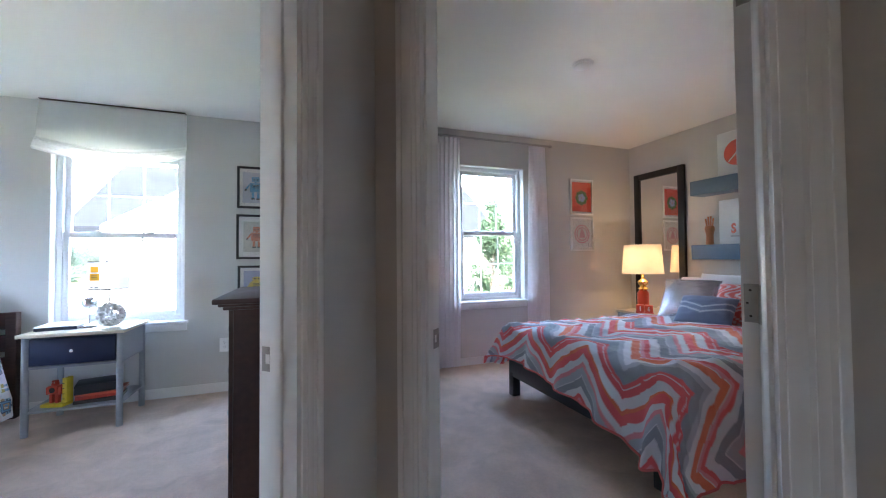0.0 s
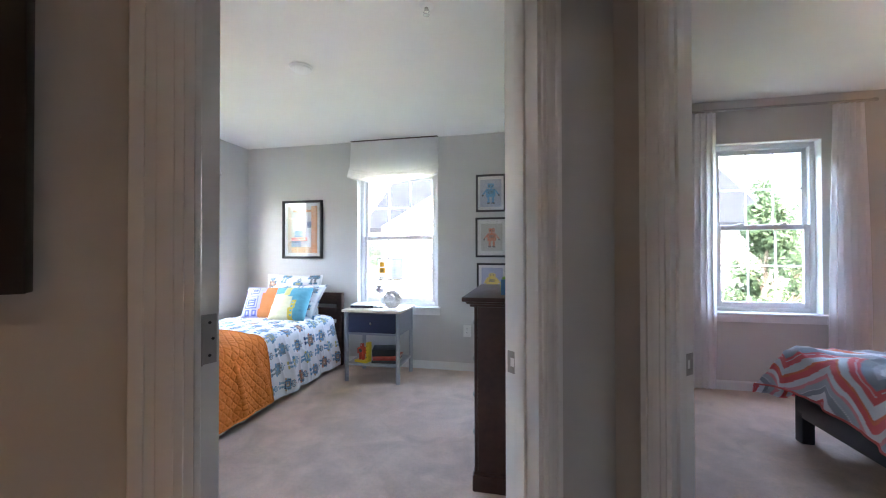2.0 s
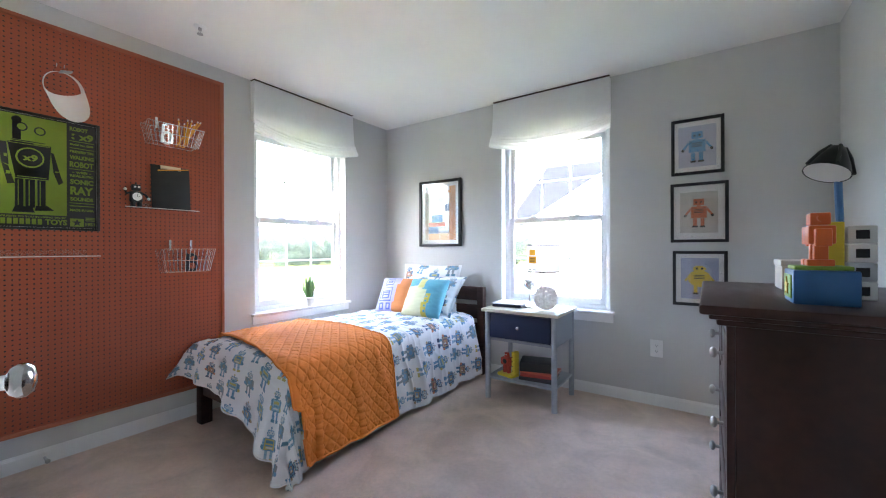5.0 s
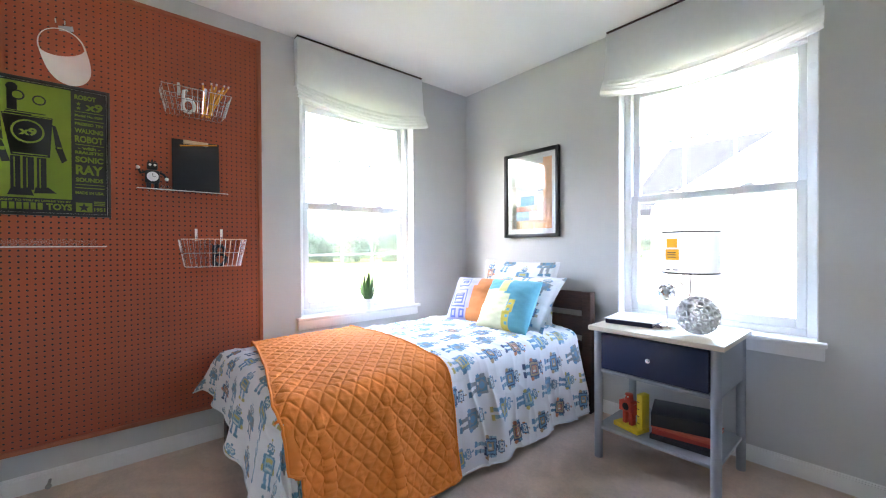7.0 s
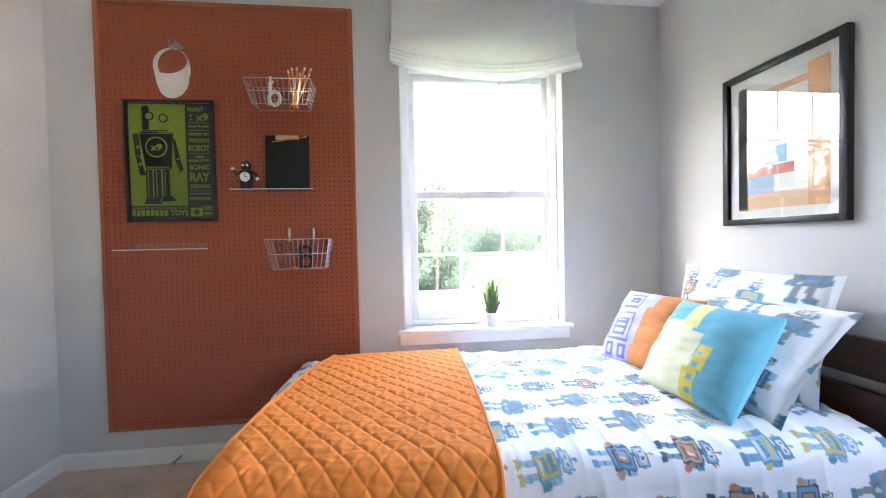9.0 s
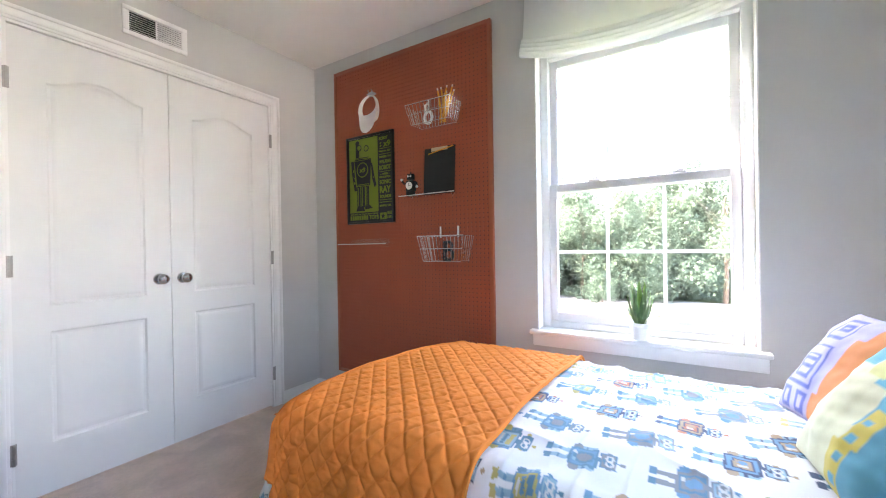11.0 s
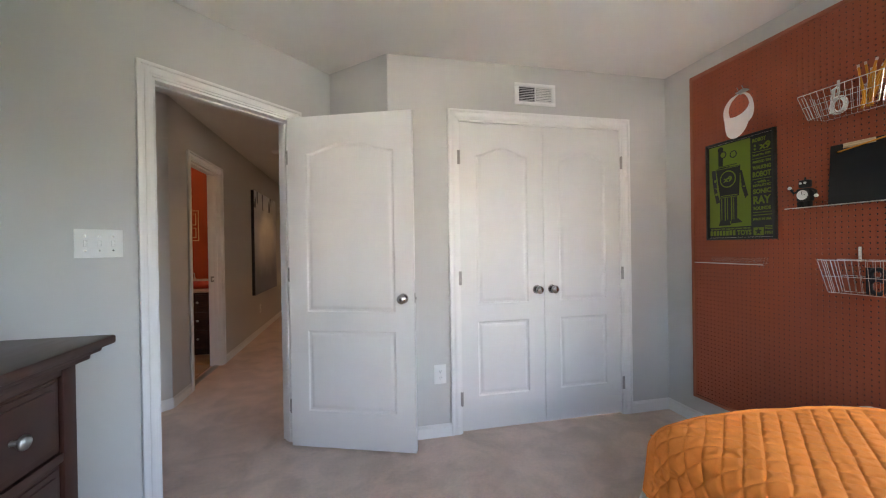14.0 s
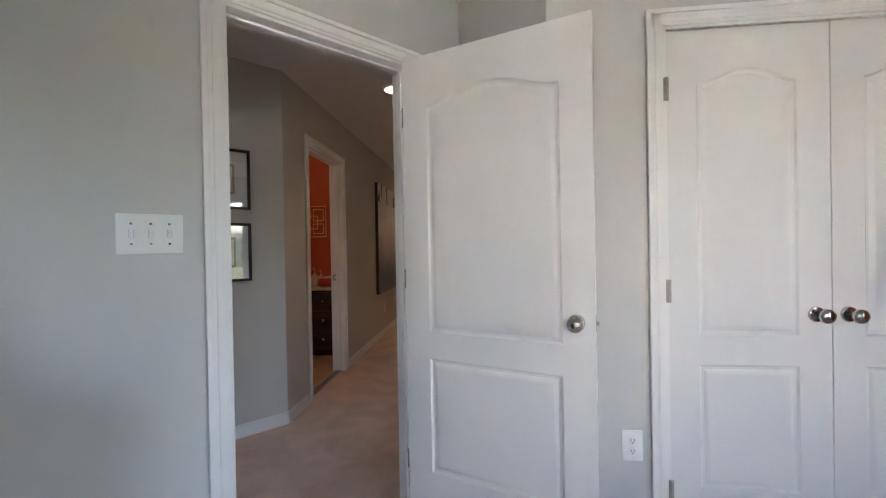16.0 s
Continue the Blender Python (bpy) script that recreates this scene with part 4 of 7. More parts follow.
YEL = paint(0.75, 0.30, 0.02)
wire_basket(0.985, 1.300, 1.806, 1.922, "chrome wire basket hung on the pegboard holding pencils", lambda ob, w, h: None)
wire_basket(1.060, 1.368, 0.992, 1.140, "chrome wire basket hung on the pegboard by two hooks", lambda ob, w, h: None)
rng = random.Random(5)
for k in range(9):
    x = 1.165 + rng.random() * 0.05
    p0, p1 = Vector((x, -0.04 - rng.random() * 0.06, 1.810)), Vector((x + rng.uniform(-0.05, 0.10), -0.04 - rng.random() * 0.08, 1.955 + rng.random() * 0.025))
    pc = thing("pencil", "yellow pencil with a pale rubber standing in the wire basket", "pencil", FP, group="pencils")
    part("shaft", cyl(bmesh.new(), p0, p1, 0.0042, None, 6), YEL, pc)
    part("rubber", cyl(bmesh.new(), p1, p1 + (p1 - p0).normalized() * 0.012, 0.0044, None, 8), paint(0.75, 0.62, 0.58), pc)
# pale ring and dark letters in the baskets
bm = bmesh.new()
tube(bm, [(1.108 + 0.026 * math.cos(a), -0.07, 1.848 + 0.034 * math.sin(a)) for a in np.linspace(0, 6.283, 25)], 0.009, 8)
tube(bm, [(1.082, -0.07, 1.815), (1.088, -0.07, 1.925), (1.104, -0.07, 1.930)], 0.008, 8)
solid("letter_toy", bm, MATBOARD, "pale grey letter shape in the wire basket", "letter", FP)
bm = bmesh.new()
tube(bm, [(1.245 + 0.028 * math.cos(a), -0.085, 1.030 + 0.030 * math.sin(a)) for a in np.linspace(0, 6.283, 21)], 0.009, 8)
tube(bm, [(1.245 + 0.022 * math.cos(a), -0.085, 1.082 + 0.022 * math.sin(a)) for a in np.linspace(0, 6.283, 21)], 0.009, 8)
box(bm, 1.210, -0.095, 0.994, 1.225, -0.075, 1.110, 0.003)
solid("letter_toy", bm, INK, "black letter shape lying in the wire basket", "letter", FP)

# shelves of clear plastic
for x0, x1, z, lab in ((0.888, 1.288, 1.394, "clear acrylic shelf holding a robot clock and clipboard"), (0.345, 0.776, 1.104, "empty clear acrylic shelf on the pegboard")):
    sh = thing("acrylic_shelf", lab, "shelf", FP @ T(x0, 0, z), group="acrylic shelves")
    bm = bmesh.new()
    box(bm, 0, -0.085, -0.003, x1 - x0, 0, 0.0, 0.001)
    box(bm, 0, -0.088, -0.003, x1 - x0, -0.085, 0.004, 0.001)
    part("tray", bm, ACRYLIC, sh)
    # added strip that paints the bright glint along the front
    part("front_glint", box(bmesh.new(), 0, -0.0895, -0.003, x1 - x0, -0.0882, 0.0015), EDGE_GLINT, sh, "pale strip painted as the glint on the clear edge")
    bm = bmesh.new()
    box(bm, 0.04, -0.004, 0.0, x1 - x0 - 0.04, -0.001, 0.034, 0.001)
    part("back_lip", bm, ACRYLIC, sh)
    for s in (0.12, 0.88):
        part("bracket", box(bmesh.new(), (x1 - x0) * s - 0.006, -0.02, -0.02, (x1 - x0) * s + 0.006, 0, 0.018, 0.002), ACRYLIC, sh)

clip = thing("clipboard", "black clipboard with a brass clip leaning on the pegboard", "clipboard", FP @ T(1.148, -0.030, 1.3945) @ pose(0, 0, 0, -4, 0, 0))
part("board", box(bmesh.new(), -0.110, -0.003, 0, 0.110, 0.0, 0.285, 0.0014), SHADEBLACK, clip)
bm = bmesh.new()
box(bm, -0.058, -0.008, 0.262, 0.058, -0.003, 0.284, 0.002)
tube(bm, [(-0.05, -0.010, 0.268), (0.05, -0.010, 0.268)], 0.004, 8)
part("clip", bm, paint(0.62, 0.48, 0.30, 0.3), clip, "brass spring clip")
part("pencil_under_clip", cyl(bmesh.new(), (-0.075, -0.012, 0.247), (0.100, -0.012, 0.276), 0.0035, None, 6), YEL, clip, "yellow pencil held by the clip")

rc = thing("robot_clock", "small black robot alarm clock on the acrylic shelf", "clock", FP @ T(0.953, -0.045, 1.3945))
bm = bmesh.new()
box(bm, -0.030, -0.020, 0.030, 0.030, 0.018, 0.096, 0.008)
box(bm, -0.022, -0.016, 0.100, 0.022, 0.014, 0.138, 0.006)
cyl(bm, (0, 0, 0.138), (0, 0, 0.152), 0.005, 0.003, 10)
for s in (-1, 1):
    box(bm, s * 0.016 - 0.009, -0.022, 0.0, s * 0.016 + 0.009, 0.012, 0.032, 0.004)
    tube(bm, [(s * 0.030, 0, 0.088), (s * 0.048, -0.006, 0.078), (s * 0.056, -0.016, 0.060 if s > 0 else 0.098)], 0.006, 8)
part("body", bm, SHADEBLACK, rc)
part("dial", disc(bmesh.new(), 0, 0.063, 0.024, -0.020, 0.003), MATBOARD, rc, "pale clock dial")
for s in (-1, 1):
    part("eye", disc(bmesh.new(), s * 0.010, 0.122, 0.006, -0.016, 0.003), WHITECER, rc)
    part("grip", ball(bmesh.new(), (s * 0.058, -0.018, 0.054 if s > 0 else 0.104), 0.009), WHITECER, rc)
part("clock_hand", flat(flat(bmesh.new(), -0.001, 0.063, 0.001, 0.080, -0.0235), 0, 0.062, 0.014, 0.064, -0.0235), INK, rc)

# sun visor on two hooks
vis = thing("visor_cap", "white sun visor cap hanging from pegboard hooks", "cap", FP @ T(0.645, 0, 1.948) @ pose(0, 0, 0, 0, -14, 0))
na, nb = 40, 8
A, B = np.meshgrid(np.linspace(0, 2 * np.pi, na), np.linspace(0, 1, nb))
X = np.cos(A) * (0.074 + 0.004 * B)
Z = 0.060 + np.sin(A) * 0.090
Y = -0.030 - 0.038 * B - 0.018 * np.cos(A) ** 2
Z = Z - 0.012 * B
o = new("band", grid_mesh("band", np.stack([X, Y, Z], -1), CLOTH_WHITE))
o.parent = vis
A, B = np.meshgrid(np.linspace(np.pi * 1.02, np.pi * 1.98, 36), np.linspace(0, 1, 12))
arch = np.sin((A - np.pi * 1.02) / (0.96 * np.pi) * np.pi).clip(0, 1)
X = np.cos(A) * (0.079 + 0.004 * B * arch)
Z = 0.066 - (0.050 + 0.150 * B) * arch ** 0.55
Y = -0.068 - 0.018 * np.cos(A) ** 2 - 0.065 * B * arch
o = new("peak", grid_mesh("peak", np.stack([X, Y, Z], -1), CLOTH_WHITE))
o.parent = vis
part("strap", box(bmesh.new(), 0.010, -0.075, 0.140, 0.060, -0.030, 0.146, 0.002), SILVER, vis, "grey closing strap")
for k in (0, 1):
    hk = bmesh.new()
    tube(hk, [(0.610 + k * 0.030, 0.0, 2.118), (0.610 + k * 0.030, -0.040, 2.118), (0.610 + k * 0.030, -0.050, 2.132)], 0.003, 6)
    solid("peg_hook", hk, CHROME, "chrome hook in the pegboard", "hook", FP, group="peg hooks")

# door stop on the skirting
bm = bmesh.new()
cyl(bm, (0.568, -0.011, 0.035), (0.568, -0.070, 0.035), 0.006, None, 12)
cyl(bm, (0.568, -0.070, 0.035), (0.568, -0.082, 0.035), 0.011, None, 12, 0.002)
solid("door_stop", bm, NICKEL, "spring door stop screwed to the skirting board", "door stop", F_WEST)


# ---------------------------------------------------------------- bed
NAVYINK, TEALINK, PALEINK, GREYINK = (0.020, 0.055, 0.150), (0.09, 0.27, 0.40), (0.33, 0.55, 0.68), (0.27, 0.30, 0.32)
TANINK, REDINK, MUSTARD, SKYINK = (0.52, 0.36, 0.20), (0.62, 0.20, 0.08), (0.62, 0.52, 0.14), (0.14, 0.36, 0.58)
# frame, body, screen, limbs, head
ROBOTS = [(NAVYINK, SKYINK, TANINK, PALEINK, PALEINK), (TEALINK, PALEINK, MUSTARD, SKYINK, TEALINK), (GREYINK, TEALINK, SKYINK, GREYINK, PALEINK),
          (NAVYINK, TANINK, REDINK, TEALINK, SKYINK), (SKYINK, MUSTARD, TEALINK, PALEINK, PALEINK), (TEALINK, SKYINK, GREYINK, PALEINK, GREYINK)]


def robot_cloth(S, Q, seed, cell=(0.142, 0.208)):
    """White cloth printed with rows of toy robots, as colours for the points (S, Q)."""
    rng = np.random.RandomState(seed)
    C = np.ones(S.shape + (3,))
    i0, i1 = int(np.floor(S.min() / cell[0])) - 1, int(np.ceil(S.max() / cell[0])) + 1
    j0, j1 = int(np.floor(Q.min() / cell[1])) - 1, int(np.ceil(Q.max() / cell[1])) + 1
    for i in range(i0, i1):
        for j in range(j0, j1):
            cx = (i + 0.5 + rng.uniform(-0.06, 0.06)) * cell[0]
            cy = (j + 0.5 + 0.5 * (i % 2) + rng.uniform(-0.07, 0.07)) * cell[1]
            turn = rng.uniform(-0.16, 0.16)
            kind = (i * 2 + j * 3 + rng.randint(2)) % 6
            rim, body, screen, limb, head = [np.array(c) for c in ROBOTS[kind]]
            h, wide, tall = 0.178 * rng.uniform(0.92, 1.06), 0.136 * rng.uniform(0.9, 1.1), rng.uniform(0.12, 0.20)
            near = (np.abs(S - cx) < 0.12) & (np.abs(Q - cy) < 0.14)
            if not near.any():
                continue
            x, y = S[near] - cx, Q[near] - cy
            u = (x * np.cos(turn) + y * np.sin(turn)) / wide
            v = (-x * np.sin(turn) + y * np.cos(turn)) / h
            col = C[near]

            def rect(a, b, c, d, ink):
                col[(u > min(a, c)) & (u < max(a, c)) & (v > b) & (v < d)] = ink

            def dot(a, b, r, ink):
                col[((u - a) * wide) ** 2 + ((v - b) * h) ** 2 < r * r] = ink
            for k in (-1, 1):
                rect(k * 0.06, -0.42, k * 0.19, -0.16, limb)
                rect(k * 0.06, -0.32, k * 0.19, -0.29, rim)
                rect(k * 0.04, -0.50, k * 0.24, -0.41, rim if kind % 2 else body)
                rect(k * 0.27, -0.06, k * 0.37, 0.17, limb)
                rect(k * 0.27, 0.02, k * 0.37, 0.05, rim)
                dot(k * 0.33, -0.09, 0.012, screen)
                rect(k * 0.25, 0.10, k * 0.31, 0.16, rim)
            rect(-0.28, -0.18, 0.28, 0.19, rim)
            rect(-0.235, -0.15, 0.235, 0.16, body)
            if kind % 3 == 0:
                rect(-0.17, -0.10, 0.17, 0.12, rim)
                rect(-0.14, -0.08, 0.14, 0.10, screen)
                dot(-0.04, 0.01, 0.009, body)
                rect(0.03, -0.05, 0.10, 0.06, (0.80, 0.78, 0.72))
            elif kind % 3 == 1:
                rect(-0.18, 0.03, 0.18, 0.12, screen)
                for k in range(4):
                    dot(-0.13 + 0.088 * k, -0.03, 0.0055, rim)
                rect(-0.16, -0.12, 0.16, -0.08, (0.80, 0.79, 0.74))
            else:
                dot(0.0, 0.02, 0.024, rim)
                dot(0.0, 0.02, 0.017, screen)
                rect(-0.16, -0.13, -0.06, -0.08, (0.80, 0.79, 0.74))
                rect(0.04, -0.13, 0.16, -0.08, limb)
            rect(-0.06, 0.18, 0.06, 0.23, rim)
            rect(-tall - 0.03, 0.22, tall + 0.03, 0.42, rim)
            rect(-tall, 0.235, tall, 0.405, head)
            for k in (-1, 1):
                dot(k * 0.075, 0.335, 0.010, (0.85, 0.85, 0.82))
                dot(k * 0.075, 0.335, 0.005, rim)
                rect(k * (tall + 0.03), 0.29, k * (tall + 0.07), 0.36, screen)
            rect(-0.08, 0.255, 0.08, 0.28, rim)
            rect(-0.012, 0.42, 0.012, 0.49, rim)
            dot(0.0, 0.49, 0.006, screen)
            C[near] = col
    soft = 0.5 + 0.5 * fnoise(S * 30, Q * 30, seed + 1)
    return C * (0.94 + 0.06 * soft[..., None]) * 0.935 + 0.055


BED = BX, BY, BZ = -2.335, 2.005, 0.565      # middle, foot end and top of the made bed


def drape(s, q, lift=0.0, seed=3, at=None, half=0.445, foot=0.28, wrinkle=1.0):
    """Where the bedding lies: s across from the middle, q along from the foot edge."""
    R = 0.085
    BX, BY, BZ = at or BED
    sgn = np.where(s < 0, -1.0, 1.0)
    ds, dq = np.maximum(np.abs(s) - half, 0), np.maximum(0.045 - q, 0)
    dq = dq * np.clip(1 - foot + foot * np.clip((s + half + 0.15) / (2 * half + 0.3), 0, 1) ** 1.7, 0.45, 1.0)
    L = (ds ** 4 + dq ** 4) ** 0.25 + 1e-9
    n = np.sqrt(ds ** 2 + dq ** 2) + 1e-9
    arc = R * np.pi / 2
    h = np.where(L < arc, R * np.sin(np.minimum(L, arc) / R), R + 0.16 * (L - arc))
    d = np.where(L < arc, R * (1 - np.cos(np.minimum(L, arc) / R)), R + 0.985 * (L - arc))
    wave = (0.012 * np.sin(q * 15 + 1.3 * np.sin(q * 5)) + 0.007 * np.sin(q * 31 + 2) + 0.018 * fnoise(q * 13, d * 4, seed + 8)) * np.clip(d / 0.4, 0, 1) ** 1.3 * (ds > dq)
    wave2 = (0.028 * np.sin(s * 17 + 0.8) + 0.012 * np.sin(s * 33)) * np.clip(d / 0.4, 0, 1) ** 1.2 * (ds <= dq)
    flare = np.where(s < 0, 0.55, 0.12) * np.minimum(ds, dq)
    x = BX + sgn * (np.minimum(np.abs(s), half) + h * ds / n + wave + flare)
    y = BY + np.maximum(q, 0.045) - h * dq / n - wave2 - flare * 0.5
    crown = 0.022 * (1 - np.clip(np.abs(s) / half, 0, 1) ** 2)
    z = BZ - 0.018 + crown - d + 0.0075 * fnoise(s * 9, q * 9, seed) + 0.0035 * fnoise(s * 26, q * 26, seed + 1)
    crease = 1 - np.abs(fnoise(s * 11 + 3, q * 7, seed + 5, 4)) * 2.2
    z = z + 0.008 * wrinkle * np.clip(crease, 0, 1) ** 4
    gather = 1 - np.abs(fnoise(q * 27 + 4 * s, s * 6 + 2, seed + 9, 3)) * 2.4
    z = z + 0.007 * wrinkle * np.clip(gather, 0, 1) ** 3 * np.clip(np.abs(s) / half, 0, 1) ** 1.5 * (d < 0.12)
    fold = 1 - np.abs(fnoise(q * 19 + 1, d * 5, seed + 6, 3)) * 2.0
    x = x + sgn * 0.016 * np.clip(fold, 0, 1) ** 3 * np.clip(d / 0.2, 0, 1) * (ds > dq)
    x = x + 0.004 * fnoise(s * 20, q * 24, seed + 2) * np.clip(d / 0.2, 0, 1)
    z = np.maximum(z, 0.018 + 0.010 * np.sin(q * 20 + s * 12))
    P = np.stack([x, y, z], -1)
    if lift is None:
        return P
    gu, gv = np.gradient(P, axis=1), np.gradient(P, axis=0)
    N = np.cross(gu, gv)
    N /= np.linalg.norm(N, axis=-1, keepdims=True) + 1e-9
    return P + N * (lift[..., None] if hasattr(lift, "shape") else lift)


bed = thing("bed", "single bed with a dark brown slatted wooden headboard", "bed", T(BX, BY, 0))
for s in (-1, 1):
    part("leg", box(bmesh.new(), s * 0.485 - 0.035, 0.0, 0, s * 0.485 + 0.035, 0.07, 0.30, 0.004), BEDWOOD, bed)
    part("head_post", box(bmesh.new(), s * 0.560 - 0.032, 1.885, 0, s * 0.560 + 0.032, 1.945, 0.79, 0.006), BEDWOOD, bed)
    part("side_rail", box(bmesh.new(), s * 0.485 - 0.015, 0.03, 0.19, s * 0.485 + 0.015, 1.90, 0.31, 0.004), BEDWOOD, bed)
part("foot_rail", box(bmesh.new(), -0.45, 0.01, 0.19, 0.45, 0.04, 0.31, 0.004), BEDWOOD, bed)
for z0, z1 in ((0.665, 0.79), (0.50, 0.625), (0.33, 0.46)):
    part("headboard_slat", box(bmesh.new(), -0.528, 1.892, z0, 0.528, 1.922, z1, 0.005), BEDWOOD, bed)
part("mattress", box(bmesh.new(), -0.475, 0.04, 0.30, 0.475, 1.88, 0.50, 0.05, None, 4), CLOTH_WHITE, bed, "white mattress")

s_, q_ = np.meshgrid(np.linspace(-0.68, 1.005, 440), np.linspace(-0.50, 1.83, 600))
duvet = new("duvet", grid_mesh("duvet", drape(s_, q_, 0.0, foot=0.5), PRINT, robot_cloth(s_, q_, 11)))
tagged(duvet, "white duvet printed with blue toy robots spread over the bed", "duvet")
sol = duvet.modifiers.new("thickness", "SOLIDIFY")
sol.thickness, sol.offset, sol.use_rim_only = 0.012, -1, True
DP = drape(s_, q_, 0.0, foot=0.5)
hem = [DP[0, i] for i in range(0, 439, 4)] + [DP[j, -1] for j in range(2, 598, 4)]
part("hem", tube(bmesh.new(), [tuple(p) for p in hem], 0.0045, 6), mat("white_cotton_hem", (0.80, 0.80, 0.81), 0.85, grain=0.2, grain_scale=500), duvet, "plain white stitched hem")

a_, b_ = np.meshgrid(np.linspace(0, 1, 561), np.linspace(0, 1, 281))
s_ = -0.60 + a_ * (0.985 + 0.60)
k_ = np.clip((s_ + 0.45) / 0.9, -0.2, 1.1)
q_ = (0.135 - 0.165 * k_) + b_ * ((0.74 - 0.03 * k_) - (0.135 - 0.165 * k_))
qs = 0.068
dia = np.minimum(np.abs(np.sin(np.pi * (s_ * 0.86 + q_) / qs)), np.abs(np.sin(np.pi * (s_ * 0.86 - q_) / qs)))
puff = 0.0098 * np.minimum(dia, 0.62) ** 0.42 + 0.0016 * fnoise(s_ * 210, q_ * 70, 8) + 0.0022 * fnoise(s_ * 60, q_ * 110, 12)
edge = np.minimum(np.minimum(a_, 1 - a_) * 1.5, np.minimum(b_, 1 - b_) * 0.65)
puff = np.where(edge < 0.008, 0.008, puff) + 0.019
quilt = new("quilt", grid_mesh("quilt", drape(s_, q_, puff, foot=0.5, wrinkle=0.0), QUILT))
tagged(quilt, "orange diamond-quilted bedspread folded over the bed's foot", "quilt")
sol = quilt.modifiers.new("thickness", "SOLIDIFY")
sol.thickness, sol.offset, sol.use_rim_only = 0.014, -1, True


QP = drape(s_, q_, puff, foot=0.5, wrinkle=0.0)
rim = [QP[0, i] for i in range(0, 560, 4)] + [QP[j, -1] for j in range(2, 279, 4)] + [QP[-1, i] for i in range(560, 0, -4)] + [QP[j, 0] for j in range(278, 0, -4)]
part("binding", tube(bmesh.new(), [tuple(p) for p in rim] + [tuple(rim[0])], 0.0055, 6), QUILT, quilt, "stitched orange edge")


def pillow(name, w, h, th, m, colour_fn, label, n=44, flange=0.0, material=None, group=""):
    """A stuffed cushion standing in its x-z plane, its bottom edge at the origin."""
    u, v = np.meshgrid(np.linspace(-1, 1, n), np.linspace(-1, 1, n))
    f = 1 - flange
    uu, vv = np.clip(np.abs(u) / f, 0, 1), np.clip(np.abs(v) / f, 0, 1)
    t = th * np.sqrt(np.clip(1 - uu ** 2.6, 0, 1)) * np.sqrt(np.clip(1 - vv ** 2.6, 0, 1)) + 0.003
    t = np.where((np.abs(u) == 1) | (np.abs(v) == 1), 0, t)
    pinch = 1 - 0.055 * (1 - v ** 2) * np.abs(u) ** 3
    pinch2 = 1 - 0.055 * (1 - u ** 2) * np.abs(v) ** 3
    X, Z = u * w / 2 * pinch, (v * pinch2 + 1) * h / 2
    cre = 0.010 * fnoise(u * 4, v * 4, int(w * 1000)) * np.clip(t / th, 0, 1) + 0.004 * fnoise(u * 12, v * 12, int(h * 1000))
    wob = 0.010 * flange * 8 * fnoise(u * 9, v * 9, 3) * np.clip(np.maximum(np.abs(u), np.abs(v)) - f, 0, 1) * 8
    front = np.stack([X, -t - cre * (t > 0.004) + wob, Z], -1)
    back = np.stack([X, t + wob, Z], -1)
    P = np.concatenate([front, back[::-1][1:]], 0)
    C = np.ones((n, n, 3)) if colour_fn is None else colour_fn(u, v)
    ob = new(name, grid_mesh(name, P, material or PRINT, np.concatenate([C, C[::-1][1:]], 0)))
    ob.matrix_basis = m
    return tagged(ob, label, "pillow", group)


def orange_print(u, v):
    """Orange with a blue line drawing of a robot on a lavender half."""
    C = np.ones(u.shape + (3,)) * np.array((0.80, 0.29, 0.09))
    C[u < 0.02 + 0.16 * (v > 0.45) - 0.10 * (v < -0.55)] = (0.52, 0.50, 0.76)
    blue = np.array((0.13, 0.17, 0.56))
    for x0, z0, x1, z1 in ((-0.80, -0.55, -0.12, 0.22), (-0.68, -0.40, -0.24, 0.05), (-0.66, 0.34, -0.16, 0.82), (-0.55, 0.50, -0.28, 0.68), (-0.74, -0.95, -0.50, -0.62), (-0.36, -0.95, -0.14, -0.62)):
        inner = (u > x0 + 0.06) & (u < x1 - 0.06) & (v > z0 + 0.06) & (v < z1 - 0.06)
        C[(u > x0) & (u < x1) & (v > z0) & (v < z1) & ~inner] = blue
    C[(u > -0.62) & (u < -0.30) & (np.abs(np.sin(v * 22)) > 0.75) & (np.abs(v + 0.17) < 0.18)] = blue
    return C


def teal_print(u, v):
    """Teal with a stepped pale yellow field and a mustard strip."""
    C = np.ones(u.shape + (3,)) * np.array((0.16, 0.52, 0.64))
    pale = (u < np.where(v > 0.25, -0.02, np.where(v > -0.25, 0.22, 0.40))) & ~((u < -0.30) & (v > 0.42))
    C[pale] = (0.88, 0.86, 0.54)
    C[(u > -0.28) & (u < 0.02) & (v > 0.30)] = (0.84, 0.80, 0.30)
    C[(np.abs(u - np.where(v > -0.45, 0.36, 0.26)) < 0.13) & (v < 0.02)] = (0.82, 0.66, 0.10)
    C[(np.abs(u - 0.33) < 0.05) & (v < -0.1) & (np.abs(np.sin(v * 13)) > 0.8)] = (0.16, 0.52, 0.64)
    return C


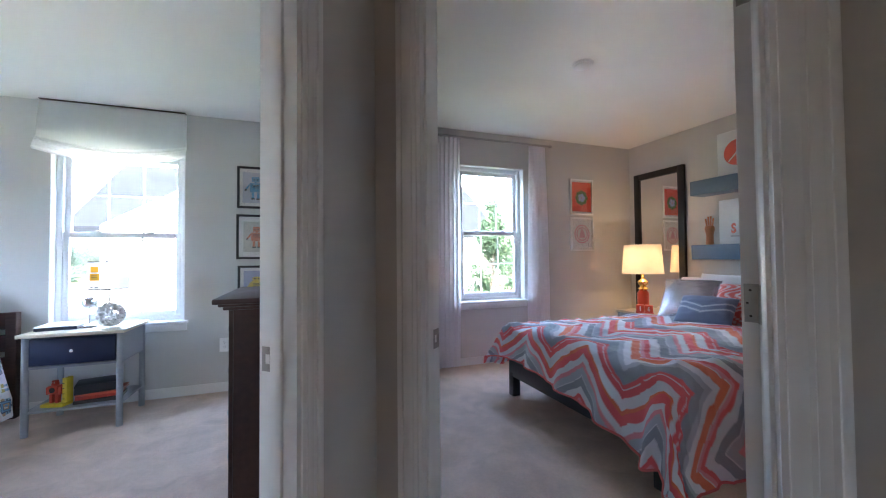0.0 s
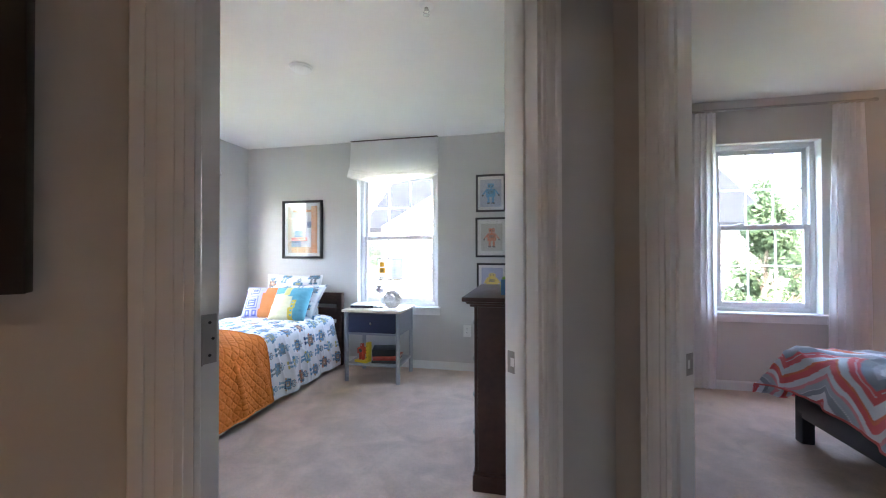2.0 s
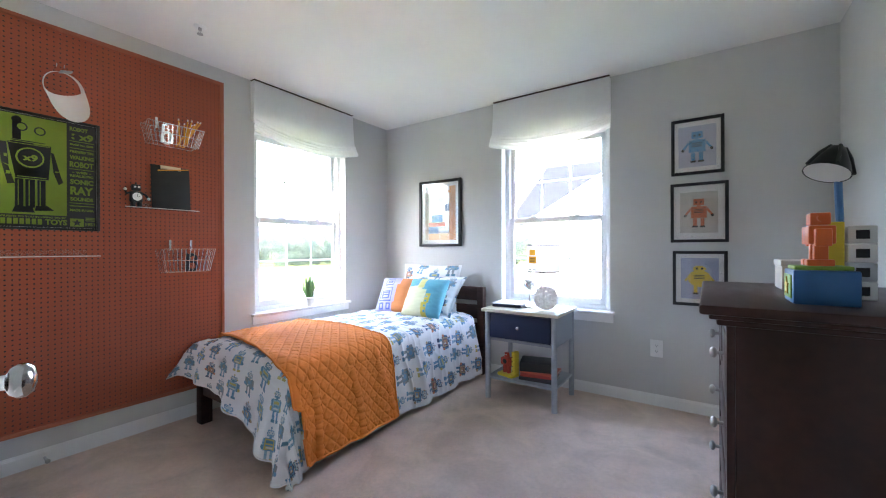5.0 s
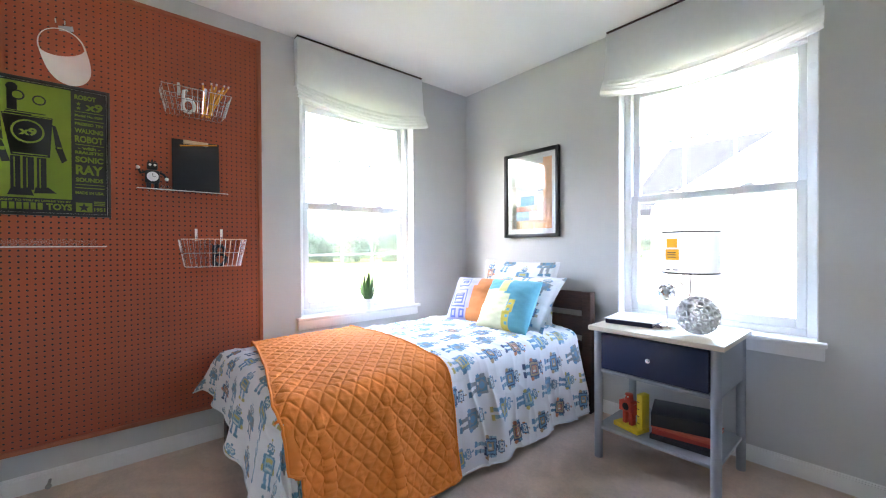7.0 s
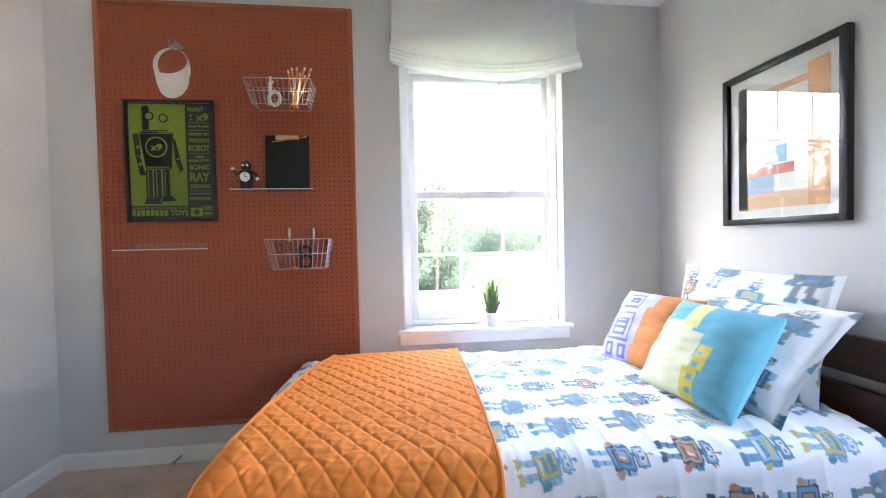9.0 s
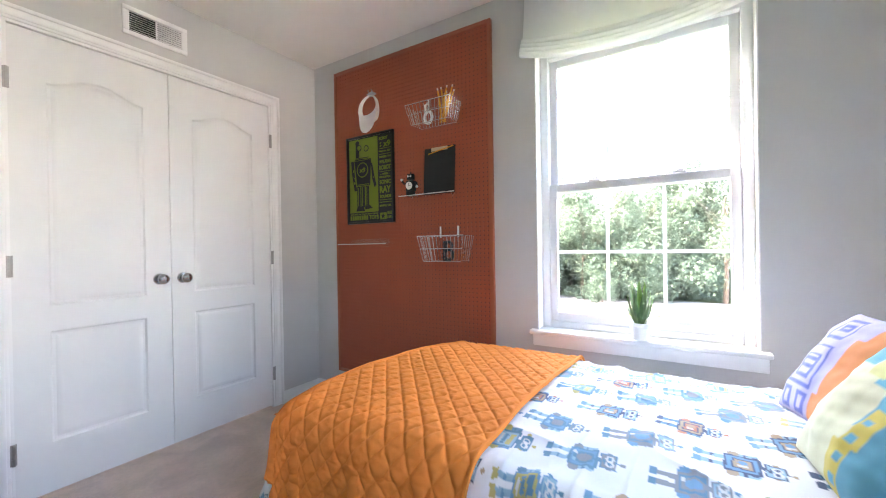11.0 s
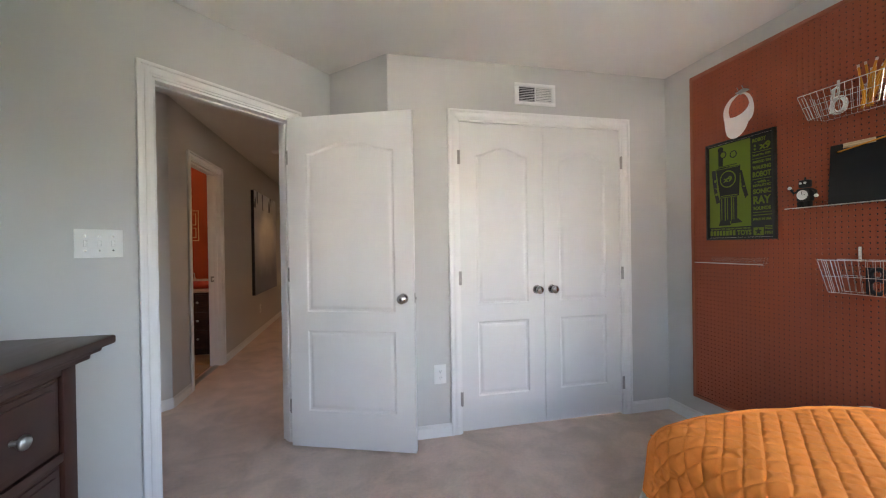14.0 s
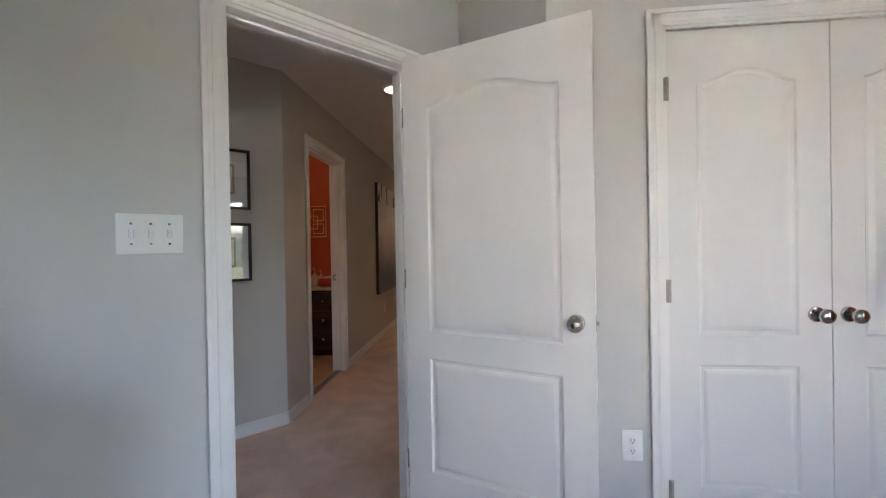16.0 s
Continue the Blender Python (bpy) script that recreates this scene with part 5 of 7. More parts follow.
sham = lambda u, v: robot_cloth(u * 0.30, v * 0.22, 31)
pillow("pillow_sham", 0.68, 0.45, 0.075, T(BX + 0.05, 3.76, 0.545) @ pose(0, 0, 0, -13, 0, 0), sham, "robot printed pillow sham leaning on the headboard", 90, 0.10, group="pillow shams")
pillow("pillow_sham", 0.68, 0.42, 0.080, T(BX + 0.12, 3.575, 0.550) @ pose(0, 0, 0, -37, 0, -4), lambda u, v: robot_cloth(u * 0.30 + 3, v * 0.22, 37), "robot printed pillow sham leaning on another pillow", 90, 0.10, group="pillow shams")
pillow("cushion", 0.37, 0.36, 0.075, T(BX - 0.085, 3.445, 0.560) @ pose(0, 0, 0, -35, 0, 16), orange_print, "square orange cushion with a blue print", 60, group="cushions")
pillow("cushion", 0.38, 0.37, 0.080, T(BX + 0.245, 3.400, 0.560) @ pose(0, 0, 0, -35, 0, 6), teal_print, "square teal and pale yellow cushion", 60, group="cushions")

# ---------------------------------------------------------------- nightstand
NX0, NX1, NY0, NY1, NZ = -1.490, -0.935, 3.445, 3.890, 0.683
ns = thing("nightstand", "silver-grey nightstand with a navy drawer and open shelf", "nightstand", T(NX0, NY0, 0))
w, d = NX1 - NX0, NY1 - NY0
for x in (0.020, w - 0.020):
    for y in (0.020, d - 0.020):
        part("leg", cyl(bmesh.new(), (x, y, 0), (x, y, NZ - 0.024), 0.020, None, 20), SILVER, ns)
part("top", box(bmesh.new(), -0.018, -0.018, NZ - 0.024, w + 0.018, d + 0.015, NZ, 0.004), BIRCH, ns, "pale birch plywood top")
bm = bmesh.new()
box(bm, 0.010, 0.030, 0.445, 0.022, d - 0.03, NZ - 0.024)
box(bm, w - 0.022, 0.030, 0.445, w - 0.010, d - 0.03, NZ - 0.024)
box(bm, 0.03, d - 0.022, 0.445, w - 0.03, d - 0.010, NZ - 0.024)
box(bm, 0.03, 0.012, 0.445, w - 0.03, d - 0.03, 0.460)
part("drawer_case", bm, SILVER, ns)
dr = part("drawer", box(bmesh.new(), 0.044, 0.002, 0.468, w - 0.044, 0.30, NZ - 0.036, 0.003), NAVY, ns, "navy painted drawer")
part("knob", ball(cyl(bmesh.new(), (w / 2, 0.004, 0.560), (w / 2, -0.012, 0.560), 0.005), (w / 2, -0.018, 0.560), 0.013), CHROME, dr, "round silver knob")
part("shelf", box(bmesh.new(), 0.012, 0.012, 0.150, w - 0.012, d - 0.012, 0.166, 0.003), SILVER, ns)


def book(m, w, d, h, cover, label, group="stacked books", pages=(0.70, 0.66, 0.56)):
    ob = thing("book", label, "book", m, group=group)
    bm = bmesh.new()
    box(bm, 0, 0, 0, w, d, 0.003, 0.001)
    box(bm, 0, 0, h - 0.003, w, d, h, 0.001)
    box(bm, 0, 0, 0.003, w, 0.004, h - 0.003)
    part("cover", bm, cover, ob)
    part("page_block", box(bmesh.new(), 0.004, 0.004, 0.003, w - 0.004, d - 0.004, h - 0.003), paint(*pages), ob)
    return ob


z = 0.167
for k, (h, c, lab) in enumerate(((0.022, (0.03, 0.03, 0.035), "black hardcover book in a stack on the shelf"), (0.024, (0.45, 0.05, 0.03), "red hardcover book in a stack on the shelf"), (0.016, (0.55, 0.10, 0.05), "red paperback in a stack on the shelf"), (0.062, (0.012, 0.013, 0.016), "thick black binder on top of stacked books"))):
    book(T(NX0 + 0.255 + 0.006 * (k % 2), NY0 + 0.06 + 0.01 * (k % 3), z) @ pose(0, 0, 0, 0, 0, (5, 11, 3, 16)[k]), 0.255, 0.20, h, paint(*c, 0.4), lab)
    z += h + 0.0006

ty = thing("toy_robot", "red toy robot on a yellow block stand", "toy", T(NX0 + 0.155, NY0 + 0.10, 0.166) @ pose(0, 0, 0, 0, 0, -15))
YB = paint(0.72, 0.55, 0.03, 0.4)
RB = paint(0.55, 0.06, 0.03, 0.35)
part("base", box(bmesh.new(), -0.075, -0.045, 0, 0.065, 0.045, 0.022, 0.003), YB, ty)
part("back_board", box(bmesh.new(), 0.035, -0.010, 0.0225, 0.065, 0.045, 0.190, 0.003), YB, ty)
bm = bmesh.new()
box(bm, -0.045, -0.030, 0.085, 0.020, 0.020, 0.142, 0.006)
cyl(bm, (-0.012, -0.005, 0.142), (-0.012, -0.005, 0.176), 0.022, 0.018, 16, 0.003)
for s in (-0.030, 0.006):
    box(bm, s - 0.010, -0.020, 0.022, s + 0.010, 0.010, 0.085, 0.003)
for s in (-0.052, 0.027):
    box(bm, s - 0.008, -0.022, 0.080, s + 0.008, 0.010, 0.132, 0.004)
part("robot", bm, RB, ty)
part("chest_dial", disc(bmesh.new(), -0.012, 0.114, 0.018, -0.031, 0.002), INK, ty)
for k in (-0.020, -0.004):
    part("eye", ball(bmesh.new(), (k, -0.024, 0.164), 0.004), WHITECER, ty)
for k in range(4):
    part("tick", box(bmesh.new(), 0.038, -0.0112, 0.045 + 0.035 * k, 0.050, -0.0100, 0.049 + 0.035 * k), INK, ty)

# things on the nightstand
bd = book(T(NX0 + 0.018, NY0 + 0.10, NZ + 0.0005) @ pose(0, 0, 0, 0, 0, 8), 0.225, 0.235, 0.024, paint(0.012, 0.016, 0.05, 0.35), "navy ring binder lying on the nightstand", group="", pages=(0.78, 0.78, 0.80))
bm = bmesh.new()
box(bm, -0.004, -0.010, 0.0250, 0.242, 0.236, 0.0285, 0.001)
sheet = solid("paper_sheet", bm, MATBOARD, "loose white paper lying on the binder", "paper", T(NX0 + 0.018, NY0 + 0.10, NZ + 0.0005) @ pose(0, 0, 0, 0, 0, 6))

orn = thing("silver_ornament", "silver metal rocket-shaped ornament on a round stand", "ornament", T(NX0 + 0.285, NY0 + 0.20, NZ))
part("base", lathe(bmesh.new(), [(0.048, 0), (0.048, 0.012), (0.044, 0.018), (0.010, 0.021)], seg=28), CHROME, orn)
part("stem", cyl(bmesh.new(), (0, 0, 0.02), (0, 0, 0.125), 0.005, 0.004, 12), CHROME, orn)
bm = bmesh.new()
ball(bm, (0, 0, 0), 0.034, (1, 1, 1))
tmp = bmesh.new()
for k in range(14):
    a = k * 2 * math.pi / 14
    tube(tmp, [(-0.004, 0.030 * math.cos(a), 0.030 * math.sin(a)), (0.018, 0.056 * math.cos(a), 0.056 * math.sin(a)), (0.030, 0.068 * math.cos(a), 0.068 * math.sin(a))], 0.0022, 5)
tube(tmp, [(0.030, 0.068 * math.cos(a), 0.068 * math.sin(a)) for a in np.linspace(0, 2 * np.pi, 33)], 0.003, 6)
tube(tmp, [(0.010, 0.048 * math.cos(a), 0.048 * math.sin(a)) for a in np.linspace(0, 2 * np.pi, 33)], 0.0025, 6)
merge(bm, tmp)
part("head", bm, CHROME, orn, "", T(0, 0, 0.178) @ pose(0, 0, 0, 0, -38, 60) @ Matrix.Scale(1.3, 4))

dish = solid("small_dish", lathe(bmesh.new(), [(0.040, 0), (0.060, 0.006), (0.058, 0.008), (0.030, 0.003)], seg=28), WHITECER, "small white round dish on the nightstand", "dish", T(NX0 + 0.36, NY0 + 0.33, NZ))

orb = thing("lattice_ball", "silver ball of many small metal rings", "ornament", T(NX0 + 0.435, NY0 + 0.135, NZ + 0.093))
SILVERC = mat("silver_ceramic", (0.84, 0.83, 0.82), 0.3, 0.1, vary=0.1, scale=40)
gold = math.pi * (3 - 5 ** 0.5)
bm = bmesh.new()
tube(bm, [(0.0145 * math.cos(a), 0.0145 * math.sin(a), 0) for a in np.linspace(0, 2 * np.pi, 15)], 0.0042, 6)
bmesh.ops.create_cone(bm, cap_ends=False, segments=14, radius1=0.0105, radius2=0.0150, depth=0.022, matrix=T(0, 0, -0.009))
ring_me = mesh_of("ring", bm, SILVERC)
for k in range(66):
    zz = 1 - 2 * (k + 0.5) / 66
    rr = math.sqrt(1 - zz * zz)
    n = Vector((rr * math.cos(gold * k), rr * math.sin(gold * k), zz))
    o = new("ring", ring_me)
    o.parent, o.matrix_basis = orb, Matrix.Translation(n * 0.084) @ n.to_track_quat("Z", "Y").to_matrix().to_4x4()

lampk = thing("table_lamp", "white table lamp with a robot printed drum shade, unlit", "lamp", T(-1.155, 3.815, NZ))
part("base", lathe(bmesh.new(), [(0.065, 0), (0.065, 0.010), (0.055, 0.016), (0.010, 0.020)], seg=28), WHITECER, lampk)
part("stem", cyl(bmesh.new(), (0, 0, 0.018), (0, 0, 0.28), 0.008, None, 12), WHITECER, lampk)
SHADE = cloth_glow("pale_shade_cloth", (0.88, 0.87, 0.85), 0.7)
shade = bmesh.new()
for r in (0.128, 0.126):
    rings = [[shade.verts.new((r * math.cos(a), r * math.sin(a), zz)) for a in np.linspace(0, 2 * np.pi, 40, endpoint=False)] for zz in (0.270, 0.480)]
    for k in range(40):
        shade.faces.new((rings[0][k], rings[0][(k + 1) % 40], rings[1][(k + 1) % 40], rings[1][k]))
part("shade", shade, SHADE, lampk, "white drum shade with an orange robot")
for zz in (0.270, 0.480):
    part("shade_ring", tube(bmesh.new(), [(0.128 * math.cos(a), 0.128 * math.sin(a), zz) for a in np.linspace(0, 2 * np.pi, 41)], 0.005, 6), SHADEBLACK, lampk, "black ring of the shade")


def on_drum(bm, a0, a1, z0, z1, r=0.1300):
    k = 6
    lo = [bm.verts.new((r * math.cos(a0 + (a1 - a0) * i / k), r * math.sin(a0 + (a1 - a0) * i / k), z0)) for i in range(k + 1)]
    hi = [bm.verts.new((v.co.x, v.co.y, z1)) for v in lo]
    for i in range(k):
        bm.faces.new((lo[i], lo[i + 1], hi[i + 1], hi[i]))


bm = bmesh.new()
ac = radians(-112)
on_drum(bm, ac - 0.24, ac + 0.24, 0.400, 0.446)
on_drum(bm, ac - 0.30, ac + 0.30, 0.338, 0.392)
part("printed_robot", bm, cloth_glow("orange_shade_print", (0.85, 0.42, 0.03), 0.5), lampk)
bm = bmesh.new()
for zz in (0.350, 0.362, 0.374):
    on_drum(bm, ac - 0.18, ac + 0.18, zz, zz + 0.004, 0.1306)
for s in (-1, 1):
    on_drum(bm, ac + s * 0.16 - 0.10, ac + s * 0.16 + 0.10, 0.286, 0.292, 0.1306)
part("printed_lines", bm, INK, lampk)

# aloe on the window sill
pl = thing("potted_aloe", "small spiky green aloe in a white pot on the sill", "plant", T(-2.985, 2.972, 0.636))
part("pot", lathe(bmesh.new(), [(0.034, 0), (0.042, 0.060), (0.047, 0.062), (0.049, 0.078), (0.044, 0.080), (0.042, 0.070)], seg=28), WHITECER, pl, "white glazed pot")
part("soil", cyl(bmesh.new(), (0, 0, 0.066), (0, 0, 0.070), 0.042, None, 20), paint(0.05, 0.035, 0.02, 0.95), pl)
LEAF = mat("aloe_leaf", (0.045, 0.10, 0.030), 0.5, vary=0.35, scale=60, colour2=(0.10, 0.20, 0.06), stretch=(1, 1, 0.2))
LEAF2 = mat("aloe_inner_leaf", (0.16, 0.30, 0.06), 0.5, vary=0.25, scale=60, stretch=(1, 1, 0.2))
rng = random.Random(2)
for k in range(17):
    a, tilt, ln = k * 2.4, 0.10 + 0.036 * k, 0.205 - 0.005 * k
    bm = bmesh.new()
    rings = []
    for i in range(9):
        t = i / 8
        c = Vector((math.cos(a) * (0.010 + math.sin(tilt) * ln * t * (1 - 0.35 * t)), math.sin(a) * (0.010 + math.sin(tilt) * ln * t * (1 - 0.35 * t)), 0.068 + math.cos(tilt) * ln * t))
        wd = 0.0185 * (1 - t) ** 0.7 * (0.8 + 0.6 * t) + 0.0006
        side = Vector((-math.sin(a), math.cos(a), 0))
        out = Vector((math.cos(a), math.sin(a), -0.3)).normalized()
        rings.append([bm.verts.new(c + side * wd), bm.verts.new(c + out * wd * 0.55), bm.verts.new(c - side * wd), bm.verts.new(c - out * wd * 0.12)])
    for p, q in zip(rings, rings[1:]):
        for i in range(4):
            bm.faces.new((p[i], p[(i + 1) % 4], q[(i + 1) % 4], q[i]))
    part("leaf", bm, LEAF if k > 2 else LEAF2, pl)

# ---------------------------------------------------------------- chest of drawers
CX0, CX1, CY0, CY1, CH = -0.045, 0.46, 2.025, 2.720, 1.0
ch = thing("chest_of_drawers", "espresso brown wooden chest of drawers with silver knobs", "chest of drawers", T(CX0, CY0, 0))
w, d = CY1 - CY0, CX1 - CX0       # the front looks along -x
bm = bmesh.new()
box(bm, 0.018, 0.0, 0.09, d, w, 0.955, 0.003)
part("body", bm, ESPRESSO, ch)
part("top", box(bmesh.new(), -0.055, -0.068, 0.976, d + 0.005, w + 0.055, 1.0, 0.006), ESPRESSO, ch)
part("moulding", box(bmesh.new(), -0.036, -0.042, 0.962, d + 0.002, w + 0.036, 0.976, 0.005), ESPRESSO, ch)
part("moulding", box(bmesh.new(), -0.020, -0.024, 0.946, d + 0.001, w + 0.020, 0.962, 0.005), ESPRESSO, ch)
bm = bmesh.new()
box(bm, -0.010, -0.012, 0, d, w + 0.012, 0.085, 0.005)
box(bm, -0.004, -0.006, 0.085, d, w + 0.006, 0.100, 0.004)
part("plinth", bm, ESPRESSO, ch)
bm = bmesh.new()
for a in (0, w - 0.045):
    box(bm, 0.0, a, 0.10, 0.018, a + 0.045, 0.948, 0.003)
for zz in (0.10, 0.310, 0.520, 0.715, 0.925):
    box(bm, 0.002, 0.045, zz, 0.018, w - 0.045, zz + 0.022, 0.002)
box(bm, 0.0025, w / 2 - 0.012, 0.737, 0.018, w / 2 + 0.012, 0.925, 0.002)
part("front_frame", bm, ESPRESSO, ch)
rows = [(z0, z1, 0.049, w - 0.049, (0.19, w - 0.19)) for z0, z1 in ((0.122, 0.310), (0.332, 0.520), (0.542, 0.715))]
rows += [(0.737, 0.925, 0.049, w / 2 - 0.014, (w / 4 + 0.02,)), (0.737, 0.925, w / 2 + 0.014, w - 0.049, (3 * w / 4 - 0.02,))]
for z0, z1, a, b, knobs in rows:
    dw = part("drawer", box(bmesh.new(), 0.008, a, z0 + 0.003, 0.020, b, z1 - 0.003, 0.002), ESPRESSO, ch)
    part("front_moulding", box(bmesh.new(), 0.004, a + 0.006, z0 + 0.010, 0.010, b - 0.006, z1 - 0.010, 0.003), ESPRESSO, dw)
    part("raised_panel", box(bmesh.new(), 0.000, a + 0.022, z0 + 0.024, 0.006, b - 0.022, z1 - 0.024, 0.003), ESPRESSO, dw)
    for yk in knobs:
        zk = (z0 + z1) / 2
        bm = bmesh.new()
        cyl(bm, (0.002, yk, zk), (-0.018, yk, zk), 0.006, 0.005, 12)
        ball(bm, (-0.024, yk, zk), 0.016, (0.62, 1, 1), 18, 12)
        part("knob", bm, NICKEL, dw, "satin nickel knob")

# on the chest
blk = thing("robot_block", "orange robot bank on a blue star block", "toy", T(0.143, 2.155, CH))
BLUE = paint(0.025, 0.13, 0.32, 0.4)
OR = paint(0.75, 0.14, 0.02, 0.35)
GR = paint(0.22, 0.38, 0.04, 0.45)
part("block", box(bmesh.new(), -0.055, -0.065, 0, 0.062, 0.060, 0.082, 0.004), BLUE, blk)
bm = bmesh.new()
box(bm, -0.0575, -0.050, 0.012, -0.0548, 0.046, 0.070, 0.001)
box(bm, -0.040, 0.0598, 0.012, 0.048, 0.0625, 0.070, 0.001)
part("green_panel", bm, GR, blk)
STARY = paint(0.78, 0.50, 0.03, 0.4)
part("star", prism(bmesh.new(), star(0, 0.040, 0.024)[::-1], 0, 0.003, T(-0.0570, -0.002, 0) @ pose(0, 0, 0, 90, 0, -90)), STARY, blk)
part("star", prism(bmesh.new(), star(0, 0.040, 0.024)[::-1], 0, 0.003, T(0.004, 0.0620, 0) @ pose(0, 0, 0, 90, 0, 180)), STARY, blk)
part("grass_edge", box(bmesh.new(), -0.050, -0.045, 0.0821, 0.055, 0.050, 0.092, 0.003), GR, blk)
bm = bmesh.new()
for s in (-0.022, 0.022):
    box(bm, -0.026, s - 0.016, 0.092, 0.024, s + 0.016, 0.108, 0.003)
    box(bm, -0.012, s - 0.010, 0.106, 0.014, s + 0.010, 0.146, 0.003)
box(bm, -0.024, -0.040, 0.145, 0.026, 0.040, 0.190, 0.004)
for s in (-0.048, 0.048):
    box(bm, -0.014, s - 0.009, 0.140, 0.016, s + 0.009, 0.182, 0.003)
box(bm, -0.018, -0.024, 0.192, 0.020, 0.024, 0.222, 0.003)
for s in (-0.026, 0.026):
    cyl(bm, (0.001, s - 0.004, 0.208), (0.001, s + 0.004, 0.208), 0.007, None, 12)
part("robot", bm, OR, blk, "orange toy robot")

yb = thing("block_stack", "stack of yellow and white blocks behind the robot", "toy", T(0.215, 2.300, CH))
part("yellow_block", box(bmesh.new(), -0.050, -0.030, 0, 0.000, 0.030, 0.205, 0.003), YB, yb)
for k in range(4):
    part("white_block", box(bmesh.new(), 0.005, -0.030, k * 0.049, 0.060, 0.030, k * 0.049 + 0.047, 0.004), (WHITECER, paint(0.55, 0.60, 0.64), WHITECER, paint(0.70, 0.70, 0.66))[k], yb)
    part("dark_mark", box(bmesh.new(), 0.020, -0.0315, k * 0.049 + 0.012, 0.045, -0.0295, k * 0.049 + 0.035), INK, yb)
dl = thing("desk_lamp", "blue desk lamp with a dark leaf-shaped shade", "lamp", T(0.232, 2.385, CH))
part("base", lathe(bmesh.new(), [(0.060, 0), (0.060, 0.010), (0.050, 0.016), (0.010, 0.020)], seg=24), BLUE, dl)
part("pole", tube(bmesh.new(), [(0, 0, 0.018), (-0.004, -0.004, 0.20), (-0.010, -0.012, 0.36), (-0.018, -0.024, 0.405)], 0.009, 10), BLUE, dl, "blue pole")
tip = T(-0.040, -0.050, 0.345) @ Vector((0.42, 0.42, 1.1)).to_track_quat("Z", "Y").to_matrix().to_4x4() @ Matrix.Scale(0.82, 4)
bm = bmesh.new()
lathe(bm, [(0.012, 0.104), (0.024, 0.096), (0.036, 0.070), (0.054, 0.030), (0.064, 0.0), (0.062, 0.0), (0.050, 0.030), (0.032, 0.066)], seg=20)
part("shade", bm, mat("dark_shade", (0.020, 0.020, 0.023), 0.35, 0.6, vary=0.3, scale=30), dl, "dark metal shade", tip)
part("shade_lining", lathe(bmesh.new(), [(0.0605, 0.001), (0.048, 0.030), (0.030, 0.062), (0.004, 0.066)], seg=20), MATBOARD, dl, "pale lining of the shade", tip)
for k in range(5):
    a = k * 1.257
    part("petal", tube(bmesh.new(), [(0.020 * math.cos(a), 0.020 * math.sin(a), 0.100), (0.044 * math.cos(a), 0.044 * math.sin(a), 0.062), (0.066 * math.cos(a), 0.066 * math.sin(a), 0.006)], 0.006, 6), DARKMETAL, dl, "dark rib of the shade", tip)
bx = thing("keepsake_box", "small cream striped box on the chest", "box", T(0.170, 2.560, CH))
part("body", box(bmesh.new(), -0.055, -0.075, 0, 0.055, 0.075, 0.075, 0.003), paint(0.62, 0.52, 0.44), bx)
part("lid", box(bmesh.new(), -0.058, -0.078, 0.0755, 0.058, 0.078, 0.096, 0.003), paint(0.66, 0.57, 0.50), bx)
bm = bmesh.new()
box(bm, -0.015, -0.079, 0.010, 0.015, 0.079, 0.070)
part("label_band", bm, OR, bx)


# ---------------------------------------------------------------- hall
dlgt = thing("downlight", "round recessed ceiling light, lit", "light", T(-0.02, -0.62, CEILING))
bm = bmesh.new()
lathe(bm, [(0.092, 0.0), (0.092, -0.004), (0.072, -0.008), (0.070, -0.002)], seg=36)
part("trim_ring", bm, PLASTIC, dlgt)
part("lamp_face", cyl(bmesh.new(), (0, 0, -0.003), (0, 0, -0.0055), 0.068, None, 32), mat("lamp_glow", (1.0, 0.72, 0.42), 0.5, emit=0.32), dlgt, "glowing lamp face")
lt = new("downlight_beam", bpy.data.lights.new("downlight_beam", "SPOT"))
lt.data.energy, lt.data.color, lt.data.spot_size, lt.data.spot_blend, lt.data.shadow_soft_size = 0.38, (1.0, 0.58, 0.28), radians(100), 0.7, 0.06
lt.matrix_world = look((-0.02, -0.62, CEILING - 0.012), (-0.02, -0.62, 0))
dl2 = copy_thing(dlgt, T(0.0, -3.3, CEILING))
dl2["label"] = "round recessed ceiling light further down the hall"
lt2 = new("downlight_beam", lt.data.copy())
lt2.data.energy = 0.60
lt2.matrix_world = look((0.0, -3.3, CEILING - 0.012), (0.0, -3.3, 0))
smoke_alarm(0.20, -1.95, CEILING)

for k, (z0, z1) in enumerate(((1.473, 1.858), (1.011, 1.385))):
    ob, y = picture("hall_picture", F_PICS, 0.385, 0.690, z0, z1, "small print in a black frame with pale mat, glazed", 0.017, 0.024, group="hall pictures")
    for a, b, c in ((0.062, 0.095, (0.42, 0.26, 0.20)), (0.050, 0.080, (0.74, 0.72, 0.68)), (0.036, 0.056, (0.40, 0.22, 0.18)), (0.026, 0.042, (0.72, 0.70, 0.66))):
        bm = bmesh.new()
        flat(bm, -a, -b, a, b, y, 0.0005 + 0.0006 * (0.07 - a) * 20)
        part("print_square", bm, paint(*c), ob)
F_DOORB = F_DOOR @ T(0, TH, 0) @ pose(0, 0, 0, 0, 0, 180)
ob, y = picture("hall_picture", F_DOORB, -1.825, -1.456, 1.175, 1.80, "print in a wide dark frame beside the bedroom door", 0.035, 0.030, group="hall pictures")
bm = bmesh.new()
flat(bm, -0.10, -0.20, 0.10, 0.20, y)
part("print", bm, paint(0.30, 0.22, 0.15), ob)

